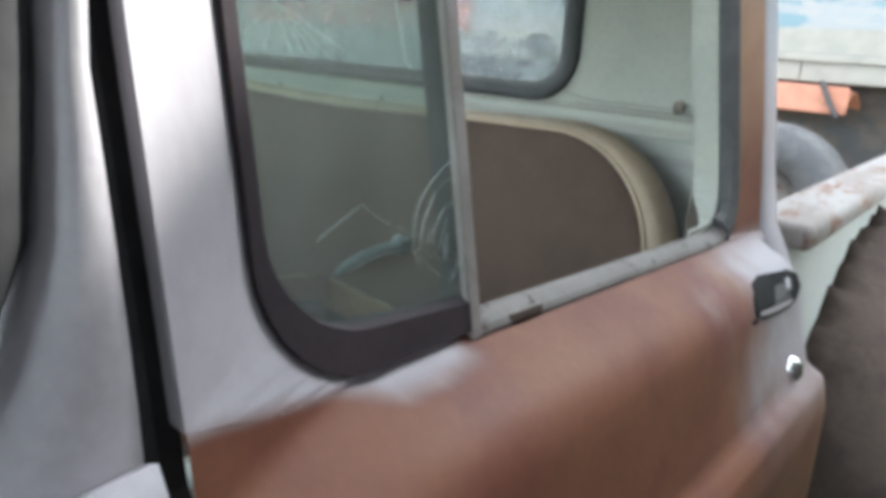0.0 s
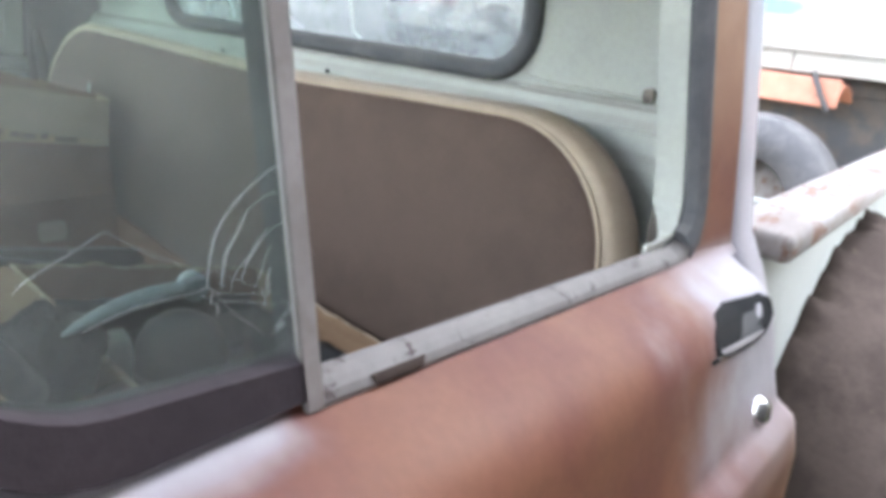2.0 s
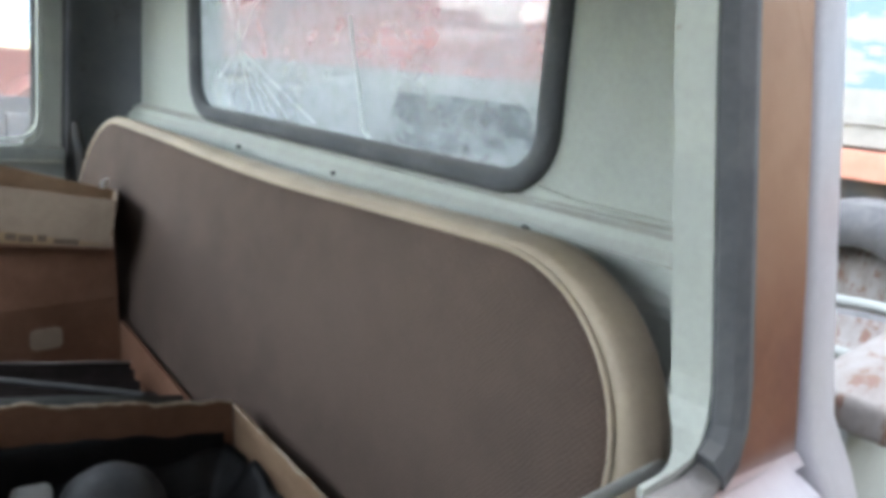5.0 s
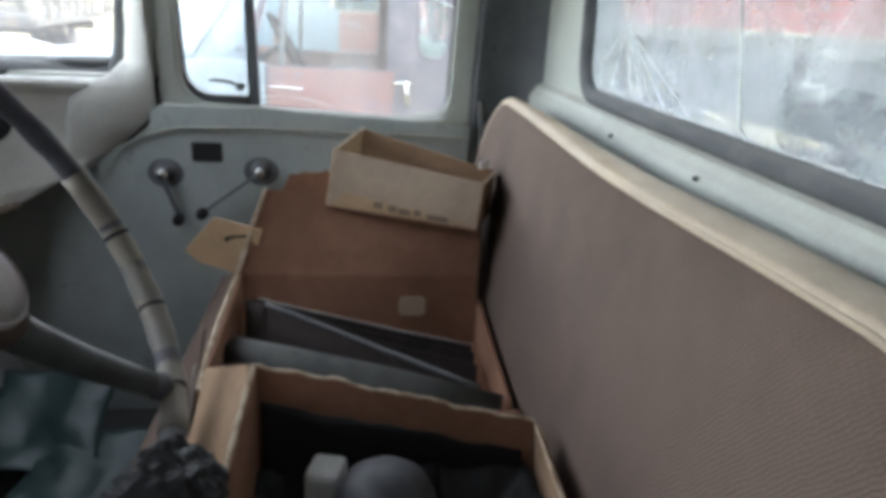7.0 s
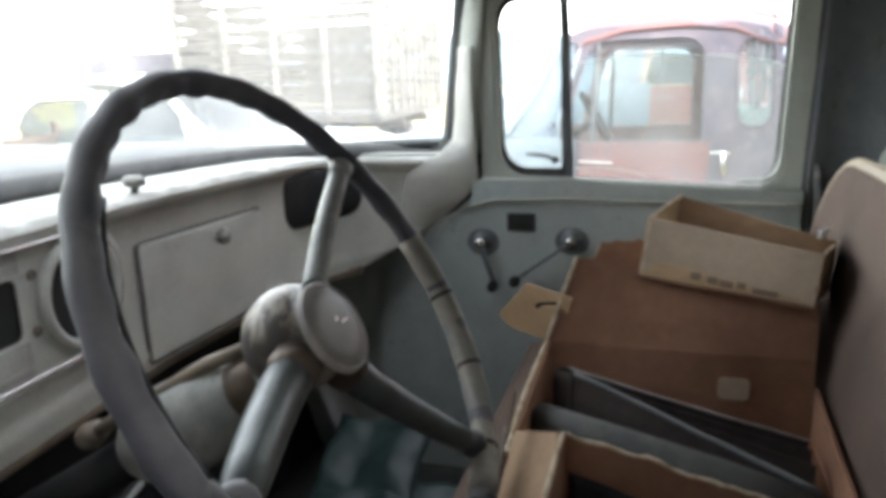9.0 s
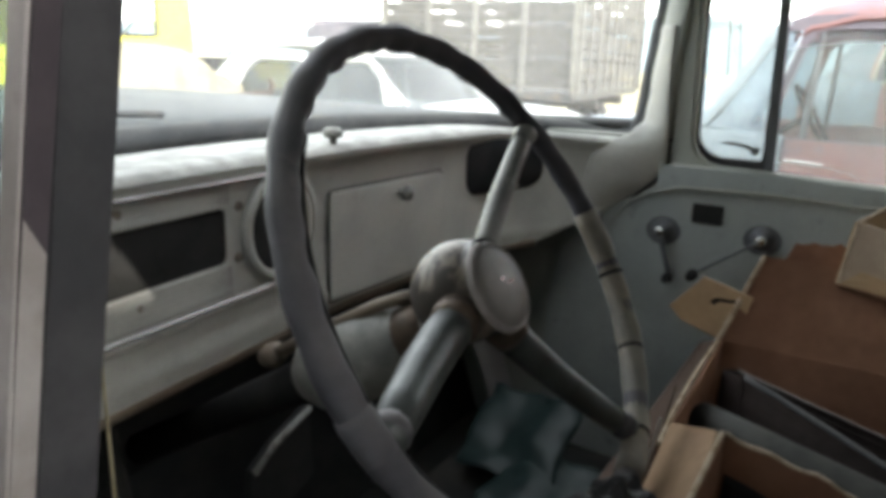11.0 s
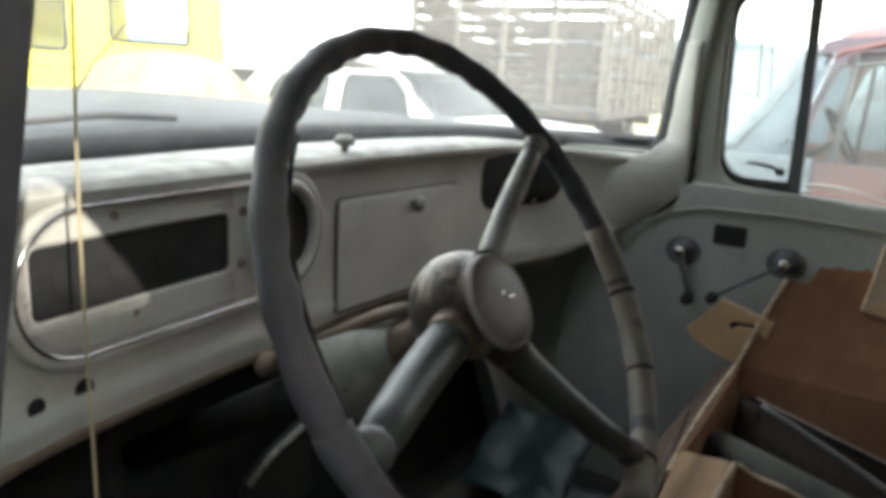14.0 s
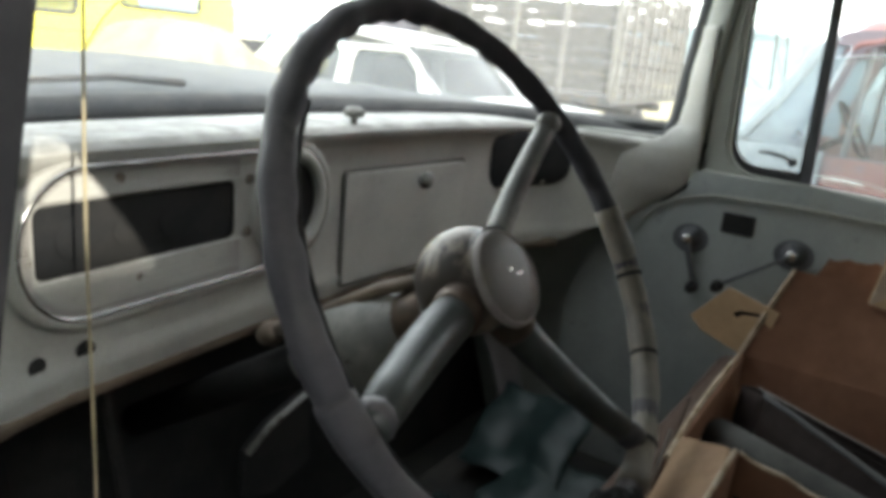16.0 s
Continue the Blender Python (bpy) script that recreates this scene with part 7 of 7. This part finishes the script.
for u in (0.12, 0.88):
    for p, q in ((A, B),):
        c = p.lerp(q, 0.72).lerp(D_.lerp(C_, 0.72), u)
        wheel_parts(stake, (c.x, c.y, 0.45), 0.45, 0.25, M_STEEL)
        c = p.lerp(q, -0.35).lerp(D_.lerp(C_, -0.35), u)
        wheel_parts(stake, (c.x, c.y, 0.45), 0.45, 0.25, M_STEEL)
bm = bmesh.new()
q = [A.lerp(B, -0.60).lerp(D_.lerp(C_, -0.60), u) for u in (0.1, 0.9)] + [A.lerp(B, -0.08).lerp(D_.lerp(C_, -0.08), u) for u in (0.9, 0.1)]
add_mesh(bm, [Vector((v.x, v.y, z)) for z in (0.6, 2.15) for v in q], [(0, 1, 2, 3), (7, 6, 5, 4), (0, 1, 5, 4), (1, 2, 6, 5), (2, 3, 7, 6), (3, 0, 4, 7)])
bmesh.ops.bevel(bm, geom=list(bm.edges), offset=0.12, segments=3, affect="EDGES")
part("cab", bm, M_NDARK, stake, smooth=True)

# ---- white sedan facing back ----
sedan = thing("sedan", (5.2, 4.0, 0), "old white rounded sedan with clouded glass", "car")
SX = 4.35
def sbody(a, b):
    """Lower body: a along the length from the nose, b across."""
    y = 1.95 + 4.4 * a
    k = abs(2 * b - 1)
    z = lerp_list([(0.0, 0.80), (0.03, 0.96), (0.12, 1.06), (0.26, 1.10), (0.36, 1.04), (0.72, 1.02), (0.85, 0.96), (0.97, 0.85), (1.0, 0.7)], a)
    w = 1.72 * lerp_list([(0, 0.80), (0.08, 0.95), (0.3, 1.0), (0.8, 1.0), (1.0, 0.82)], a)
    return Vector((SX + 0.86 + (b - 0.5) * w, y, z + 0.05 * (1 - k * k) - 0.10 * k ** 6))
bm = bmesh.new()
sheet(bm, sbody, 40, 20)
part("body", bm, M_SEDAN, sedan, smooth=True)
for b in (0.0, 1.0):
    bm = bmesh.new()
    sheet(bm, lambda a, c: sbody(a, b).lerp(Vector((sbody(a, b).x, sbody(a, b).y, 0.28)), c) + Vector(((-0.06 if b == 0 else 0.06) * math.sin(math.pi * c), 0, 0)), 40, 8)
    part("body_side", bm, M_SEDAN, sedan, smooth=True)
for a in (0.0, 1.0):
    bm = bmesh.new()
    sheet(bm, lambda b, c: sbody(a, b).lerp(Vector((sbody(a, b).x, sbody(a, b).y, 0.28)), c), 20, 6)
    part("body_end", bm, M_SEDAN, sedan, smooth=True)
# roof on pillars with glass between
bm = bmesh.new()
def sroof(a, b):
    k = abs(2 * b - 1)
    return Vector((SX + 0.86 + (b - 0.5) * 1.26, 3.75 + 1.55 * a, 1.47 + 0.07 * math.sin(math.pi * a) + 0.06 * (1 - k * k)))
sheet(bm, sroof, 16, 14, 0.03)
part("roof", bm, M_SEDAN, sedan, smooth=True)
cw = [Vector((SX + 0.20, 3.25, 1.02)), Vector((SX + 1.52, 3.25, 1.02)), Vector((SX + 1.47, 3.78, 1.48)), Vector((SX + 0.25, 3.78, 1.48))]
bm = bmesh.new()
sheet(bm, lambda a, b: cw[0].lerp(cw[1], a).lerp(cw[3].lerp(cw[2], a), b) + Vector((0, -0.14 * math.sin(math.pi * a), 0)), 16, 6)
part("windshield", bm, G_DARK, sedan, smooth=True).visible_shadow = False
bm = bmesh.new()
ring = [cw[0].lerp(cw[1], i / 12) + Vector((0, -0.14 * math.sin(math.pi * i / 12), 0)) for i in range(13)] + [cw[1].lerp(cw[2], i / 4) for i in range(1, 4)] + [cw[2].lerp(cw[3], i / 12) + Vector((0, -0.14 * math.sin(math.pi * i / 12), 0)) for i in range(13)] + [cw[3].lerp(cw[0], i / 4) for i in range(1, 4)]
tube(bm, ring, 0.022, 6, closed=True, up=(0, -0.6, 0.8))
part("windshield_trim", bm, M_CHROME, sedan, smooth=True)
for xx, sg in ((SX + 0.10, 1), (SX + 1.62, -1)):
    f = lambda y, z, w: Vector((xx + sg * (w + 0.28 * (z - 1.02)), y, z))
    bm = bmesh.new()
    outl = [(3.27, 1.02), (5.75, 1.02), (5.30, 1.47), (3.78, 1.47)]
    slant = lambda lp: [(y + 0.42 * (z - 1.06) if y < 4.1 else (y - 0.42 * (z - 1.06) if y > 4.6 else y), z) for y, z in lp]
    w1 = slant(rrect(3.46, 4.29, 1.06, 1.44, (0.06, 0.04, 0.10, 0.16), 5))
    w2 = slant(rrect(4.39, 5.24, 1.06, 1.44, (0.04, 0.12, 0.17, 0.10), 5))
    plate(bm, [outl, w1, w2], f, 0.0, 0.03)
    ss = part("greenhouse_side", bm, M_SEDAN, sedan)
    for lp in (w1, w2):
        bm = bmesh.new()
        plate(bm, [lp], f, 0.010, 0.016)
        part("side_window", bm, G_DARK, ss).visible_shadow = False
        bm = bmesh.new()
        tube(bm, [f(y, z, -0.004) for y, z in lp], 0.026, 8, closed=True)
        part("window_trim", bm, M_SEDAN, ss, smooth=True)
bm = bmesh.new()
sheet(bm, lambda a, b: Vector((SX + 0.2 + 1.32 * a, 5.78 - 0.45 * b, 1.02 + 0.46 * b)), 8, 4)
part("rear_window", bm, G_DARK, sedan).visible_shadow = False
bm = bmesh.new()
box(bm, (SX + 0.15, 3.6, 0.5), (SX + 1.55, 5.4, 0.95), None, 0.03)
part("interior", bm, M_BLACK, sedan)
for xx in (SX + 0.10, SX + 1.62):
    for yy in (2.75, 5.35):
        wheel_parts(sedan, (xx, yy, 0.34), 0.34, 0.18, M_CHROME)
bm = bmesh.new()
tube(bm, [(SX + 0.4, 3.20, 1.05), (SX + 0.8, 3.13, 1.08), (SX + 1.1, 3.14, 1.06)], 0.012, 6)
part("wiper", bm, M_STEEL, sedan)
sedan.location += Vector((0.06, -0.28, 0.0))

# ---- yellow van ----
van = thing("yellow_van", (4.2, 7.2, 0), "bright yellow panel van with side window", "van")
bm = bmesh.new()
vw = [rrect(4.05, 4.95, 1.62, 2.15, 0.06, 5), rrect(3.05, 3.62, 1.50, 2.15, 0.06, 5)]
plate(bm, [rrect(2.55, 5.40, 0.55, 2.55, (0.1, 0.1, 0.2, 0.2), 6)] + vw, lambda x, z, w: Vector((x, 6.5 + w, z)), 0.0, 0.05)
vs_ = part("side_panel", bm, M_YELLOW, van)
for lp in vw:
    bm = bmesh.new()
    plate(bm, [lp], lambda x, z, w: Vector((x, 6.52 + w, z)), 0.0, 0.006)
    part("side_window", bm, G_FAR, vs_).visible_shadow = False
    bm = bmesh.new()
    tube(bm, [Vector((x, 6.497, z)) for x, z in lp], 0.018, 6, closed=True)
    part("window_rubber", bm, M_RUBBER, vs_)
bm = bmesh.new()
plate(bm, [rrect(2.55, 5.40, 0.55, 2.55, (0.1, 0.1, 0.2, 0.2), 6)], lambda x, z, w: Vector((x, 8.3 + w, z)), 0.0, 0.05)
part("far_side", bm, M_YELLOW, van)
bm = bmesh.new()
box(bm, (2.60, 6.55, 2.50), (5.35, 8.3, 2.56), None, 0.02)
part("roof", bm, M_YELLOW, van)
for xx in (2.55, 5.36):
    bm = bmesh.new()
    box(bm, (xx, 6.55, 0.6), (xx + 0.05, 8.3, 1.5))
    part("end_panel", bm, M_YELLOW, van)
bm = bmesh.new()
box(bm, (2.6, 6.496, 1.34), (5.38, 6.50, 1.352))
part("body_seam", bm, M_STEEL, vs_)
for xx in (3.1, 4.9):
    m = Matrix.Translation((xx, 6.62, 0.36)) @ Matrix.Rotation(radians(90), 4, "X")
    bm = bmesh.new()
    lathe(bm, [(0, 0.08), (0.2, 0.09), (0.34, 0.09), (0.36, 0.05), (0.36, -0.09), (0, -0.09)], m, 28)
    part("wheel", bm, M_TYRE, van, smooth=True)

# ---- covered vehicle before the van ----
bm = bmesh.new()
def cover(a, b):
    x = 3.15 + 2.0 * a
    h = lerp_list([(0.0, 1.05), (0.22, 1.48), (0.34, 1.53), (0.52, 1.50), (0.60, 1.36), (0.85, 1.25), (1.0, 1.0)], a)
    y = 4.7 + 1.5 * b
    k = abs(2 * b - 1)
    z = h * (1 - 0.18 * k ** 3) if 0.04 < b < 0.96 and 0.02 < a < 0.98 else 0.12
    return Vector((x + 0.02 * math.sin(b * 21), y + 0.03 * math.sin(a * 37), z + 0.02 * noise.noise(Vector((a * 8, b * 8, 0)))))
sheet(bm, cover, 60, 28, 0.01)
single("covered_car", bm, M_TARP, "car under a cream canvas cover", "car", smooth=True)
# dark engine part on the ground before it
bm = bmesh.new()
tube(bm, [(4.05, 4.45, 1.10), (4.25, 4.42, 1.13), (4.45, 4.40, 1.12)], [0.05, 0.03, 0.05], 8)
tube(bm, [(4.45, 4.40, 1.12), (4.50, 4.40, 1.22), (4.46, 4.4, 1.26)], [0.03, 0.03, 0.02], 8)
tube(bm, [(4.25, 4.42, 0.0), (4.25, 4.42, 1.12)], 0.03, 8)
single("scrap_stand", bm, M_FENDER, "rusty iron stand holding a scrap fitting", "scrap", smooth=True)

# ---- pole tower, far cars, fence ----
tower = thing("lattice_tower", (16.0, 3.4, 0), "thin grey lattice tower of a windmill", "tower")
bm = bmesh.new()
tops = Vector((16.0, 3.4, 9.0))
feet = [Vector((16 + a, 3.4 + b, 0)) for a, b in ((-0.8, -0.8), (0.8, -0.8), (0.8, 0.8), (-0.8, 0.8))]
for f0 in feet:
    tube(bm, [f0, tops], 0.022, 5)
for k in range(1, 7):
    u = k / 7.5
    ring = [f0.lerp(tops, u) for f0 in feet]
    for i in range(4):
        tube(bm, [ring[i], ring[(i + 1) % 4]], 0.012, 4)
        tube(bm, [ring[i], feet[(i + 1) % 4].lerp(tops, u - 0.13)], 0.009, 4)
part("lattice", bm, M_WOOD, tower)
bm = bmesh.new()
for i in range(12):
    tube(bm, [(6 + 3.0 * i, 24 - 0.3 * i, 0), (6 + 3.0 * i, 24 - 0.3 * i, 1.3)], 0.05, 6)
for z in (0.6, 1.1):
    tube(bm, [(6, 24, z), (36, 21, z)], 0.015, 4)
single("wire_fence", bm, M_WOOD, "old post and wire fence", "fence")
def far_car(x, y, ang, mat, label):
    c = thing("parked_car", (x, y, 0), label, "car", "distant cars")
    m = Matrix.Translation((x, y, 0)) @ Matrix.Rotation(radians(ang), 4, "Z")
    bm = bmesh.new()
    box(bm, (-2.2, -0.85, 0.35), (2.2, 0.85, 0.95), m, 0.15)
    part("body", bm, mat, c, smooth=True)
    bm = bmesh.new()
    vs = [m @ Vector(p) for p in ((-1.3, -0.75, 0.93), (1.2, -0.75, 0.93), (1.2, 0.75, 0.93), (-1.3, 0.75, 0.93), (-0.8, -0.6, 1.42), (0.6, -0.6, 1.42), (0.6, 0.6, 1.42), (-0.8, 0.6, 1.42))]
    add_mesh(bm, vs, [(0, 1, 5, 4), (1, 2, 6, 5), (2, 3, 7, 6), (3, 0, 4, 7), (4, 5, 6, 7)])
    part("cabin", bm, M_BLACK, c)
    bm = bmesh.new()
    box(bm, (-0.85, -0.62, 1.42), (0.65, 0.62, 1.46), m, 0.02)
    part("roof", bm, mat, c)
    for dx in (-1.4, 1.4):
        p = m @ Vector((dx, -0.8, 0.33))
        bm = bmesh.new()
        lathe(bm, [(0, 0.1), (0.3, 0.1), (0.33, 0.05), (0.33, -0.1), (0, -0.1)], Matrix.Translation(p) @ Matrix.Rotation(radians(ang), 4, "Z") @ Matrix.Rotation(radians(90), 4, "X"), 20)
        part("wheel", bm, M_TYRE, c, smooth=True)
far_car(12.5, 14.5, 12, M_CREAM, "cream car far off in the field")
far_car(16.0, 17.5, 160, M_NDARK, "dark car far off in the field")

# ---- grass ----
rng = random.Random(11)
vs, fs = [], []
def blade(x, y, h, w):
    a = rng.random() * 6.283
    dx, dy = math.cos(a) * w, math.sin(a) * w
    bx, by = rng.uniform(-0.4, 0.4) * h, rng.uniform(-0.4, 0.4) * h
    k = len(vs)
    vs.extend([(x - dx, y - dy, -0.02), (x + dx, y + dy, -0.02), (x + bx * 0.5 + dx * 0.6, y + by * 0.5 + dy * 0.6, h * 0.6), (x + bx * 0.5 - dx * 0.6, y + by * 0.5 - dy * 0.6, h * 0.6), (x + bx, y + by, h)])
    fs.extend([(k, k + 1, k + 2, k + 3), (k + 3, k + 2, k + 4)])
for i in range(16000):
    blade(rng.uniform(-2.6, 0.0), rng.uniform(-6.5, -0.6), rng.uniform(0.08, 0.26), rng.uniform(0.002, 0.005))
for i in range(12000):
    blade(rng.uniform(2.0, 16), rng.uniform(1.0, 12), rng.uniform(0.08, 0.30), rng.uniform(0.004, 0.010))
me = bpy.data.meshes.new("grass")
me.from_pydata(vs, [], fs)
me.materials.append(M_BLADE)
tagged(new("grass", me), "patchy green and yellow grass blades", "grass", kind="stuff")
